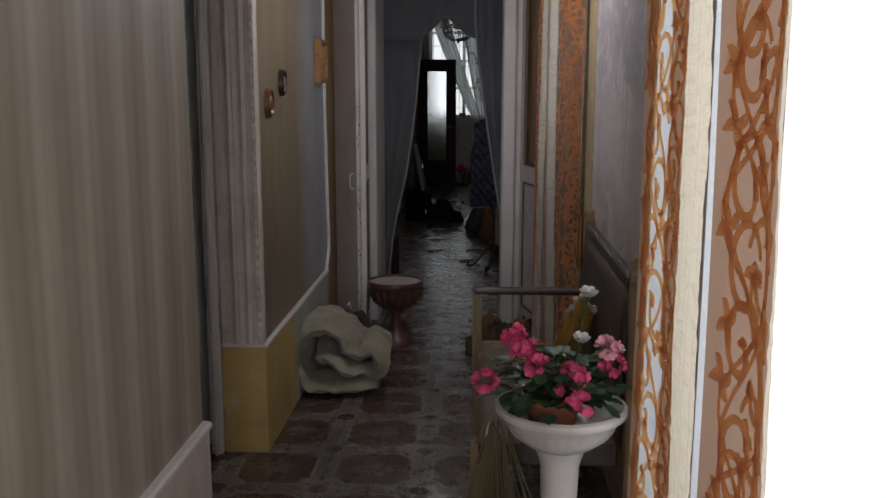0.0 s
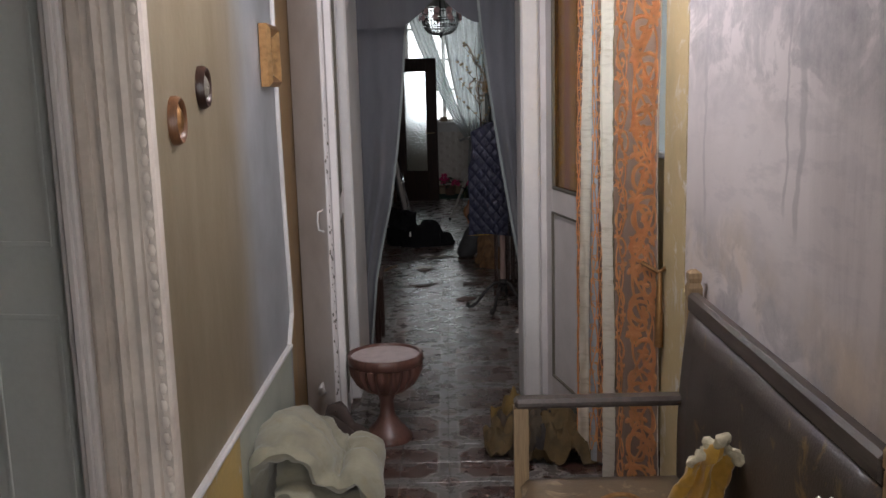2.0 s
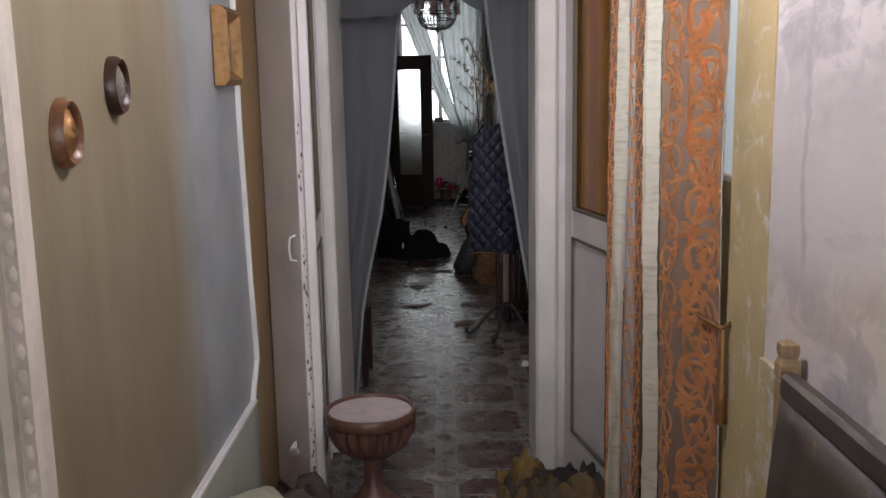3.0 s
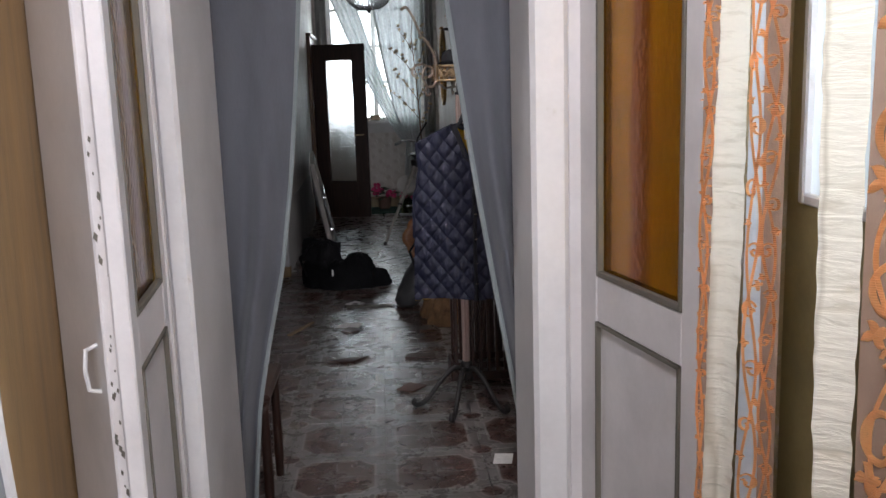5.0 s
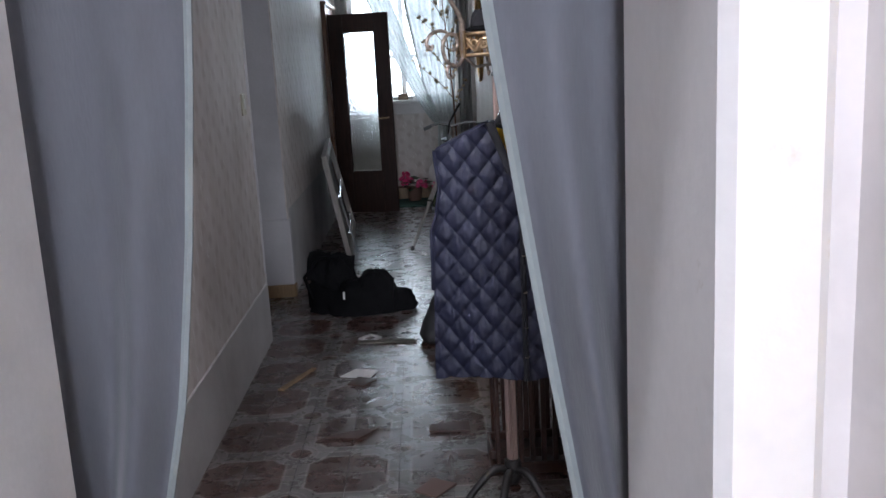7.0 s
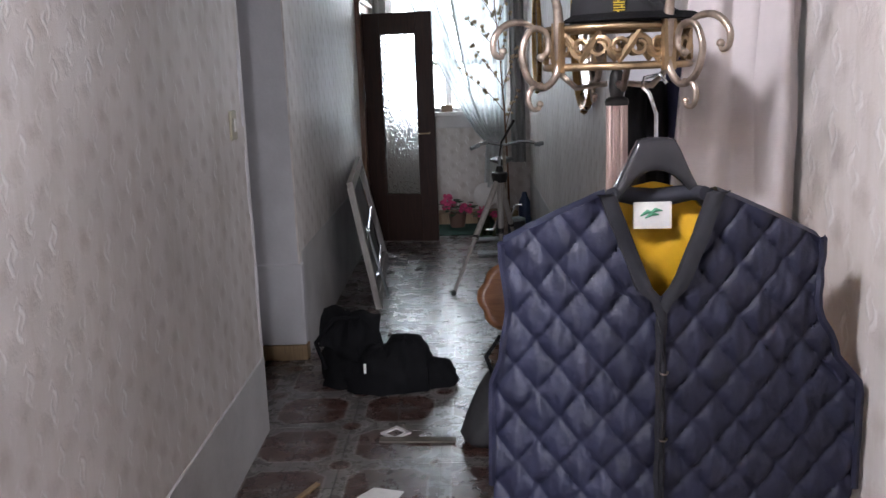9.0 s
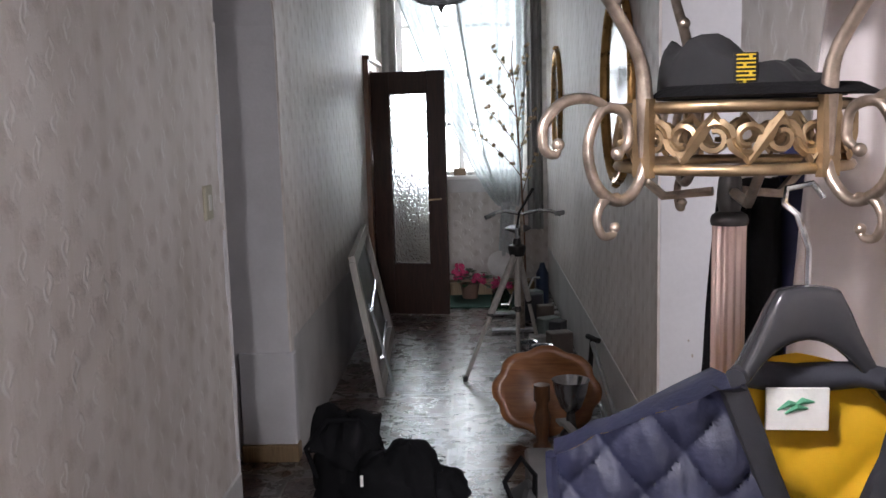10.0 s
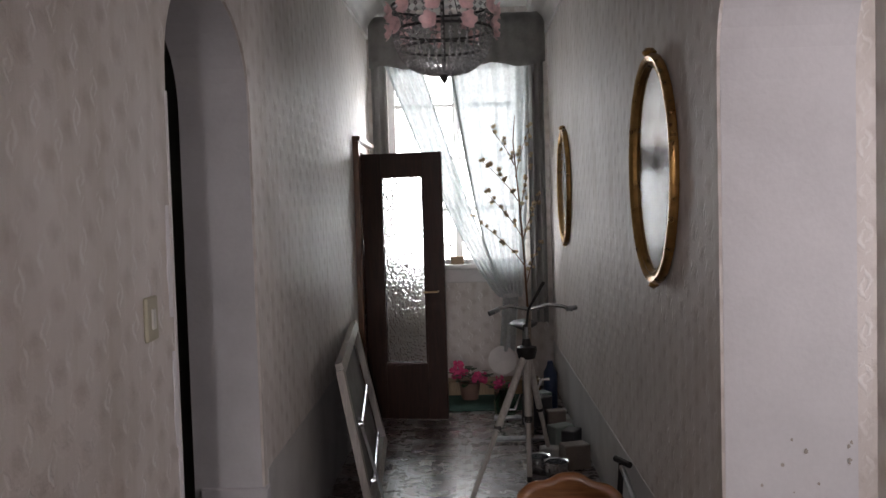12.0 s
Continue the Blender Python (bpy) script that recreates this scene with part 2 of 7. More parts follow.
def embossed_wallpaper():
    """Pinkish beige paper with offset rows of soft brown buds and raised glossy white curls."""
    m = bpy.data.materials.new("embossed_wallpaper")
    nt, nodes, links, bsdf = nodes_of(m)
    v = coords(nt)
    sep = nodes.new("ShaderNodeSeparateXYZ")
    links.new(v, sep.inputs[0])
    wob = math_node(nt, "MULTIPLY", math_node(nt, "SUBTRACT", noise_tex(nt, v, 7, 4, 0.7), 0.5), 0.05)
    wob2 = math_node(nt, "MULTIPLY", math_node(nt, "SUBTRACT", noise_tex(nt, v, 8, 4, 0.7), 0.5), 0.06)
    along = math_node(nt, "ADD", math_node(nt, "ADD", sep.outputs[1], sep.outputs[0]), wob)
    cell = math_node(nt, "DIVIDE", along, 0.10)
    row = math_node(nt, "FLOOR", cell)
    fy = math_node(nt, "SUBTRACT", math_node(nt, "FRACT", cell), 0.5)
    fy2 = math_node(nt, "SUBTRACT", math_node(nt, "FRACT", math_node(nt, "ADD", cell, 0.5)), 0.5)
    up = math_node(nt, "ADD", math_node(nt, "DIVIDE", math_node(nt, "ADD", sep.outputs[2], wob2), 0.145), math_node(nt, "MULTIPLY", row, 0.5))
    fz = math_node(nt, "SUBTRACT", math_node(nt, "FRACT", up), 0.5)
    d = math_node(nt, "SQRT", math_node(nt, "ADD", math_node(nt, "MULTIPLY", fy, fy), math_node(nt, "MULTIPLY", math_node(nt, "MULTIPLY", fz, fz), 2.4)))
    d = math_node(nt, "ADD", d, math_node(nt, "MULTIPLY", math_node(nt, "SUBTRACT", noise_tex(nt, v, 45, 4), 0.5), 0.45))
    bud = ramp(nt, d, [(0.08, (1, 1, 1)), (0.46, (0, 0, 0))])
    bend = math_node(nt, "MULTIPLY", math_node(nt, "SINE", math_node(nt, "MULTIPLY", fz, 8.5)), 0.17)
    line = math_node(nt, "ABSOLUTE", math_node(nt, "ADD", fy2, bend))
    curl = ramp(nt, math_node(nt, "ADD", line, math_node(nt, "MULTIPLY", math_node(nt, "ABSOLUTE", fz), 0.16)), [(0.05, (1, 1, 1)), (0.13, (0, 0, 0))])
    patchy = ramp(nt, noise_tex(nt, v, 7, 3), [(0.38, (0.15, 0.15, 0.15)), (0.62, (1, 1, 1))])
    curl = math_node(nt, "MULTIPLY", curl, patchy)
    paper = ramp(nt, noise_tex(nt, v, 2.0, 6), [(0.3, (0.62, 0.575, 0.545)), (0.7, (0.74, 0.695, 0.665))])
    col = mix(nt, math_node(nt, "MULTIPLY", math_node(nt, "MULTIPLY", bud, ramp(nt, noise_tex(nt, v, 5, 3), [(0.35, (0.35, 0.35, 0.35)), (0.65, (1, 1, 1))])), 0.5), paper, (0.40, 0.335, 0.30))
    col = mix(nt, math_node(nt, "MULTIPLY", curl, 0.8), col, (0.84, 0.825, 0.81))
    drip = ramp(nt, noise_tex(nt, coords(nt, (3, 3, 0.5)), 2.2, 6, 0.7), [(0.36, (0.80, 0.77, 0.72)), (0.55, (1, 1, 1))])
    col = mix(nt, 0.6, col, drip, "MULTIPLY")
    links.new(col, bsdf.inputs["Base Color"])
    bsdf.inputs["Roughness"].default_value = 0.56
    h = math_node(nt, "ADD", math_node(nt, "MULTIPLY", curl, 0.9), math_node(nt, "MULTIPLY", noise_tex(nt, v, 160), 0.2))
    bump(nt, bsdf, math_node(nt, "ADD", math_node(nt, "MULTIPLY", h, 1.4), math_node(nt, "MULTIPLY", bud, 1.3)), 0.3, 0.007)
    return m


def olive_wall():
    """Olive-brown painted wall, turning blue-grey towards its far end; paint flaked in upright scratches."""
    m = bpy.data.materials.new("olive_painted_wall")
    nt, nodes, links, bsdf = nodes_of(m)
    v = coords(nt)
    sep = nodes.new("ShaderNodeSeparateXYZ")
    links.new(v, sep.inputs[0])
    yy = math_node(nt, "ADD", sep.outputs[1], math_node(nt, "MULTIPLY", math_node(nt, "SUBTRACT", noise_tex(nt, coords(nt, (1, 1, 0.3)), 3, 5), 0.5), 0.35))
    blue = nodes.new("ShaderNodeMapRange")
    blue.inputs["From Min"].default_value, blue.inputs["From Max"].default_value = 5.0, 5.25
    links.new(yy, blue.inputs["Value"])
    a = ramp(nt, noise_tex(nt, coords(nt, (1, 1, 0.25)), 6, 6), [(0.3, (0.17, 0.135, 0.085)), (0.7, (0.245, 0.20, 0.135))])
    b = ramp(nt, noise_tex(nt, v, 4, 6), [(0.3, (0.235, 0.245, 0.26)), (0.7, (0.33, 0.345, 0.365))])
    col = mix(nt, blue.outputs[0], a, b)
    fl = ramp(nt, noise_tex(nt, coords(nt, (1, 9, 0.9)), 5, 5, 0.6), [(0.735, (0, 0, 0)), (0.76, (1, 1, 1))])
    col = mix(nt, fl, col, (0.55, 0.54, 0.50))
    links.new(col, bsdf.inputs["Base Color"])
    bsdf.inputs["Roughness"].default_value = 0.42
    bump(nt, bsdf, noise_tex(nt, v, 25, 6), 0.2, 0.006)
    return m


def mural_paper():
    """Faded grey-lilac scenic paper: trees above, open water, bushes below; running stains, and a sunlit glow put into
    the colour.
    """
    m = bpy.data.materials.new("scenic_wallpaper")
    nt, nodes, links, bsdf = nodes_of(m)
    v = coords(nt)
    sep = nodes.new("ShaderNodeSeparateXYZ")
    links.new(v, sep.inputs[0])
    along, up = sep.outputs[1], sep.outputs[2]

    def step(x, lo, hi):
        n = nodes.new("ShaderNodeMapRange")
        n.interpolation_type = "SMOOTHSTEP"
        n.inputs["From Min"].default_value, n.inputs["From Max"].default_value = lo, hi
        links.new(x, n.inputs["Value"])
        return n.outputs[0]

    base = ramp(nt, noise_tex(nt, v, 1.6, 6), [(0.3, (0.50, 0.455, 0.45)), (0.7, (0.63, 0.58, 0.57))])
    leaves = noise_tex(nt, coords(nt, (1, 1, 1.8)), 3.1, 8, 0.64, 0.7)
    sway = math_node(nt, "MULTIPLY", math_node(nt, "SUBTRACT", noise_tex(nt, v, 2.2, 4), 0.5), 0.5)
    high = step(math_node(nt, "ADD", up, sway), 1.45, 1.72)
    low = math_node(nt, "SUBTRACT", 1.0, step(math_node(nt, "ADD", up, sway), 1.08, 1.32))
    place = math_node(nt, "MAXIMUM", high, math_node(nt, "MULTIPLY", low, 0.9))
    mass = math_node(nt, "MULTIPLY", place, ramp(nt, leaves, [(0.42, (0, 0, 0)), (0.475, (0.75, 0.75, 0.75)), (0.55, (1, 1, 1))]))
    ink = ramp(nt, noise_tex(nt, v, 22, 6, 0.7), [(0.3, (0.25, 0.235, 0.245)), (0.7, (0.42, 0.39, 0.39))])
    col = mix(nt, math_node(nt, "MULTIPLY", mass, 0.85), base, ink)
    far = math_node(nt, "MULTIPLY", ramp(nt, noise_tex(nt, coords(nt, (1, 2.2, 9)), 2.4, 6, 0.6), [(0.52, (0, 0, 0)), (0.62, (1, 1, 1))]), math_node(nt, "SUBTRACT", 1.0, place))
    col = mix(nt, math_node(nt, "MULTIPLY", far, 0.38), col, (0.40, 0.37, 0.385))
    for at, wide, foot, top in ((4.52, 0.010, 1.2, 2.1), (3.78, 0.014, 1.25, 2.2), (3.86, 0.007, 1.3, 1.9), (3.05, 0.016, 1.2, 2.3), (2.75, 0.010, 1.3, 2.2)):
        bent = math_node(nt, "ABSOLUTE", math_node(nt, "ADD", math_node(nt, "SUBTRACT", along, at), math_node(nt, "MULTIPLY", math_node(nt, "SUBTRACT", noise_tex(nt, coords(nt, (1, 1, 1.2)), 3.0, 4), 0.5), 0.16)))
        trunk = math_node(nt, "MULTIPLY", math_node(nt, "SUBTRACT", 1.0, step(bent, wide * 0.6, wide * 1.5)), math_node(nt, "MULTIPLY", step(up, foot, foot + 0.08), math_node(nt, "SUBTRACT", 1.0, step(up, top - 0.1, top))))
        col = mix(nt, math_node(nt, "MULTIPLY", trunk, 0.6), col, (0.33, 0.305, 0.31))
    run = ramp(nt, noise_tex(nt, coords(nt, (1, 5.5, 0.7)), 2.2, 7, 0.62, 0.2), [(0.42, (0.42, 0.40, 0.41)), (0.58, (1, 1, 1))])
    col = mix(nt, math_node(nt, "MULTIPLY", math_node(nt, "SUBTRACT", 1.0, step(along, 2.9, 4.0)), 0.6), col, mix(nt, 1.0, col, run, "MULTIPLY"))
    # warm sunlit glow low on the wall, painted into the paper
    painted_glow = math_node(nt, "MULTIPLY", low, ramp(nt, noise_tex(nt, v, 2.4, 5, 0.6), [(0.44, (0, 0, 0)), (0.62, (1, 1, 1))]))
    col = mix(nt, math_node(nt, "MULTIPLY", painted_glow, 0.5), col, (0.60, 0.47, 0.33))
    links.new(col, bsdf.inputs["Base Color"])
    bsdf.inputs["Roughness"].default_value = 0.65
    bump(nt, bsdf, math_node(nt, "ADD", noise_tex(nt, v, 12, 6), math_node(nt, "MULTIPLY", noise_tex(nt, v, 140), 0.3)), 0.25, 0.006)
    return m


def wood(name, dark, light, rough=0.35, along="z"):
    m = bpy.data.materials.new(name)
    nt, nodes, links, bsdf = nodes_of(m)
    st = {"z": (14, 14, 1.2), "x": (1.2, 14, 14), "y": (14, 1.2, 14)}[along]
    v = coords(nt, st, False)
    g = noise_tex(nt, v, 3.0, 6, 0.6, 0.8)
    f = noise_tex(nt, v, 16, 4)
    col = ramp(nt, g, [(0.3, dark), (0.7, light)])
    col = mix(nt, 0.3, col, ramp(nt, f, [(0.3, (0.4, 0.4, 0.4)), (0.6, (1, 1, 1))]), "MULTIPLY")
    links.new(col, bsdf.inputs["Base Color"])
    bsdf.inputs["Roughness"].default_value = rough
    bump(nt, bsdf, math_node(nt, "ADD", g, f), 0.15, 0.003)
    return m


def glass_mat(name, colour, rough=0.05, relief_scale=0.0, relief=0.0, vary=None):
    m = bpy.data.materials.new(name)
    nt, nodes, links, bsdf = nodes_of(m)
    bsdf.inputs["Base Color"].default_value = (*colour, 1)
    bsdf.inputs["Transmission Weight"].default_value = 1.0
    bsdf.inputs["Roughness"].default_value = rough
    bsdf.inputs["IOR"].default_value = 1.3
    bsdf.inputs["Specular IOR Level"].default_value = 0.3
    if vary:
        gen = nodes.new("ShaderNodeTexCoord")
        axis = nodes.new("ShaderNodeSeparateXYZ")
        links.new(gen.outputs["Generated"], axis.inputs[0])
        # dark red band: the orange curtain showing in the pane, put into its colour
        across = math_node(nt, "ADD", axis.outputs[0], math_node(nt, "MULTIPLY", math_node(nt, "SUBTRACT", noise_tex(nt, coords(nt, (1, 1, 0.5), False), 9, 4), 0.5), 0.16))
        painted_image = ramp(nt, math_node(nt, "ABSOLUTE", math_node(nt, "SUBTRACT", across, 0.47)), [(0.07, (1, 1, 1)), (0.14, (0, 0, 0))])
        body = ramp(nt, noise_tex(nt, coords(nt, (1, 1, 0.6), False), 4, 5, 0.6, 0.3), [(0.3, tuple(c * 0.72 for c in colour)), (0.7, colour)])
        col = mix(nt, painted_image, body, vary)
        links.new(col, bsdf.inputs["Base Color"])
    if relief:
        vor = nodes.new("ShaderNodeTexVoronoi")
        vor.inputs["Scale"].default_value = relief_scale
        links.new(coords(nt, (1, 1, 1), False), vor.inputs["Vector"])
        bump(nt, bsdf, vor.outputs["Distance"], relief, 0.02)
    return m


def glow(name, colour, strength):
    m = bpy.data.materials.new(name)
    nt, nodes, links, bsdf = nodes_of(m)
    bsdf.inputs["Base Color"].default_value = (*colour, 1)
    bsdf.inputs["Emission Color"].default_value = (*colour, 1)
    bsdf.inputs["Emission Strength"].default_value = strength
    return m




def stitched(m):
    """Raised satin stitch: fine ridges on the thread."""
    nt = m.node_tree
    bsdf = nt.nodes["Principled BSDF"]
    bsdf.inputs["Roughness"].default_value = 0.42
    wv = nt.nodes.new("ShaderNodeTexWave")
    wv.bands_direction = "Z"
    wv.inputs["Scale"].default_value, wv.inputs["Distortion"].default_value = 95.0, 2.5
    wv.inputs["Detail Scale"].default_value = 0.6
    nt.links.new(coords(nt), wv.inputs["Vector"])
    old = bsdf.inputs["Base Color"].links[0].from_socket
    nt.links.new(mix(nt, 0.55, old, ramp(nt, wv.outputs["Color"], [(0.0, (0.62, 0.55, 0.5)), (0.5, (1, 1, 1))]), "MULTIPLY"), bsdf.inputs["Base Color"])
    bump(nt, bsdf, wv.outputs["Color"], 0.7, 0.004)
    return m


def crackle(m):
    """Fine creases over a satin cloth, their shade put into the colour, with dark seam lines."""
    nt = m.node_tree
    bsdf = nt.nodes["Principled BSDF"]
    v = coords(nt)
    sep = nt.nodes.new("ShaderNodeSeparateXYZ")
    nt.links.new(v, sep.inputs[0])
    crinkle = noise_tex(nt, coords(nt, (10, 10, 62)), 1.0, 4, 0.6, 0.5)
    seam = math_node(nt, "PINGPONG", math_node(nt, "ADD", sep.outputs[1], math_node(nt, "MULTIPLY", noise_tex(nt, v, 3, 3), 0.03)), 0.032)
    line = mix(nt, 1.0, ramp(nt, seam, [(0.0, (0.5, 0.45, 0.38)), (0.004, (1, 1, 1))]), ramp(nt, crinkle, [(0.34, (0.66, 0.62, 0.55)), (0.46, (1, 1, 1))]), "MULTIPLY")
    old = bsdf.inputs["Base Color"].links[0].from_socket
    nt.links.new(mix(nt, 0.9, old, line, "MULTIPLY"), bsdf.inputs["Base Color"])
    bump(nt, bsdf, crinkle, 0.8, 0.012)


M_FLOOR = floor_material()
M_GROUT = mat("dirty_grout", (0.10, 0.09, 0.08), 0.8)
M_STRIPE, M_EMBOSS, M_OLIVE, M_MURAL = striped_wallpaper(), embossed_wallpaper(), olive_wall(), mural_paper()
M_OCHRE = mat("ochre_dado_paint", (0.50, 0.36, 0.13), 0.5, var=0.25, scale=4, relief=0.2, stain=(0.50, 0.46, 0.38), stain_at=0.64)
M_SAGE = mat("pale_dado_paint", (0.40, 0.42, 0.36), 0.5, var=0.2, scale=4, relief=0.2)
M_WHITE = mat("aged_white_paint", (0.66, 0.64, 0.63), 0.45, var=0.14, scale=3, relief=0.18, stain=(0.45, 0.40, 0.33), stain_at=0.70)
M_DOORPAINT = mat("chalky_white_door_paint", (0.62, 0.585, 0.575), 0.42, var=0.12, scale=5, relief=0.15, stain=(0.30, 0.22, 0.16), stain_at=0.735)
M_PLASTER = mat("white_plaster", (0.63, 0.62, 0.635), 0.7, var=0.13, scale=2.4, relief=0.25, stain=(0.45, 0.42, 0.40), stain_at=0.72)
M_MOULD = mat("cream_moulded_plaster", (0.56, 0.50, 0.44), 0.6, var=0.18, scale=8, relief=0.25)
M_CEIL = mat("whitewashed_ceiling", (0.60, 0.59, 0.58), 0.9, var=0.15)
M_GREEN_DOOR = mat("pale_green_door_paint", (0.68, 0.72, 0.70), 0.4, var=0.12, scale=3, relief=0.1)
M_DARKROOM = mat("gloom_toned_plaster", (0.20, 0.21, 0.16), 0.9)
M_GOLD = mat("tarnished_gilt", (0.36, 0.20, 0.085), 0.46, 0.8, var=0.35, scale=30)
M_BRASS = mat("aged_brass", (0.40, 0.29, 0.17), 0.42, 0.9, var=0.4, scale=25, relief=0.1)
M_PEWTER = mat("rubbed_bronze_metal", (0.40, 0.33, 0.27), 0.33, 0.85, var=0.45, scale=30, relief=0.15)
M_ROSE = mat("brushed_rose_metal", (0.50, 0.385, 0.345), 0.3, 0.9, var=0.12, scale=12, stretch=(1, 1, 0.15), relief=0.03)
M_GILT = mat("burnished_gilt", (0.46, 0.27, 0.095), 0.3, 0.9, var=0.3, scale=22, relief=0.05)
M_CHROME = mat("scratched_chrome", (0.66, 0.68, 0.70), 0.2, 1.0, var=0.15, scale=30, relief=0.03)
M_STEEL = mat("dull_grey_metal", (0.36, 0.37, 0.38), 0.42, 0.7, var=0.25, scale=20)
M_BLACKMETAL = mat("black_iron", (0.025, 0.023, 0.022), 0.5, 0.4, var=0.3, scale=20)
M_DARKWOOD = wood("dark_mahogany", (0.020, 0.009, 0.006), (0.052, 0.022, 0.014), 0.32)
M_BROWNWOOD = wood("brown_varnished_wood", (0.10, 0.045, 0.02), (0.22, 0.10, 0.045), 0.35)
M_TABLEWOOD = wood("reddish_table_wood", (0.22, 0.085, 0.03), (0.40, 0.17, 0.065), 0.28, "x")
M_BENCHWOOD = wood("dark_stained_bench_wood", (0.035, 0.028, 0.025), (0.085, 0.066, 0.055), 0.42, "y")
M_OAK = wood("worn_oak", (0.20, 0.13, 0.065), (0.38, 0.26, 0.14), 0.45)
M_PEWTERWOOD = wood("greyed_ash_wood", (0.34, 0.31, 0.28), (0.50, 0.47, 0.43), 0.5)
M_GREYCURTAIN = translucent_cloth("grey_curtain_cloth", (0.12, 0.123, 0.14), (0.09, 0.095, 0.11), 0.04, stretch=(1, 1, 0.2))
M_HEM = mat("pale_curtain_hem", (0.27, 0.30, 0.30), 0.8)
M_LACE = translucent_cloth("white_lace_curtain", (0.58, 0.61, 0.61), (0.44, 0.48, 0.49), 0.2, clear=0.06, scale=30)
M_LACE_TRIM = translucent_cloth("lace_trim", (0.58, 0.60, 0.60), (0.42, 0.45, 0.45), 0.12, scale=60)
M_VALANCE = mat("grey_valance_cloth", (0.30, 0.30, 0.29), 0.85, var=0.2, scale=10, sheen=0.2)
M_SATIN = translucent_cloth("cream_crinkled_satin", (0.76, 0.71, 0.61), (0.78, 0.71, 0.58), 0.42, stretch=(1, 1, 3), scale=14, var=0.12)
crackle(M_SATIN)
M_SHEER = translucent_cloth("brown_sheer_organza", (0.27, 0.175, 0.125), (0.33, 0.20, 0.135), 0.38, clear=0.03)
M_SHEERGREY = translucent_cloth("grey_sheer_organza", (0.62, 0.645, 0.68), (0.60, 0.64, 0.69), 0.55, clear=0.12, scale=20, stretch=(1, 1, 4))
M_ORANGE = stitched(translucent_cloth("copper_orange_embroidery", (0.95, 0.47, 0.19), (1.0, 0.58, 0.26), 0.6, scale=18, var=0.35))
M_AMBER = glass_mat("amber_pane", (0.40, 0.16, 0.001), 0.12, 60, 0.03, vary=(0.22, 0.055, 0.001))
M_PRESSED = glass_mat("pressed_pattern_glass", (0.93, 0.96, 0.97), 0.14, 55, 0.7)
M_CLEAR = glass_mat("clear_glass", (0.97, 0.98, 0.98), 0.03)
M_MIRROR = mat("old_mirror_glass", (0.50, 0.51, 0.515), 0.12, 1.0, var=0.25, scale=9, relief=0.0)
M_DAY = glow("overcast_daylight", (0.96, 0.985, 1.0), 3.2)
M_DAY_NICHE = glow("overcast_daylight_niche", (0.82, 0.92, 1.0), 0.75)
M_DAY_END = glow("overcast_daylight_end", (0.95, 0.985, 1.0), 3.0)
M_PUTTY = mat("old_window_putty", (0.13, 0.115, 0.09), 0.7)

# ---- mesh helpers ----


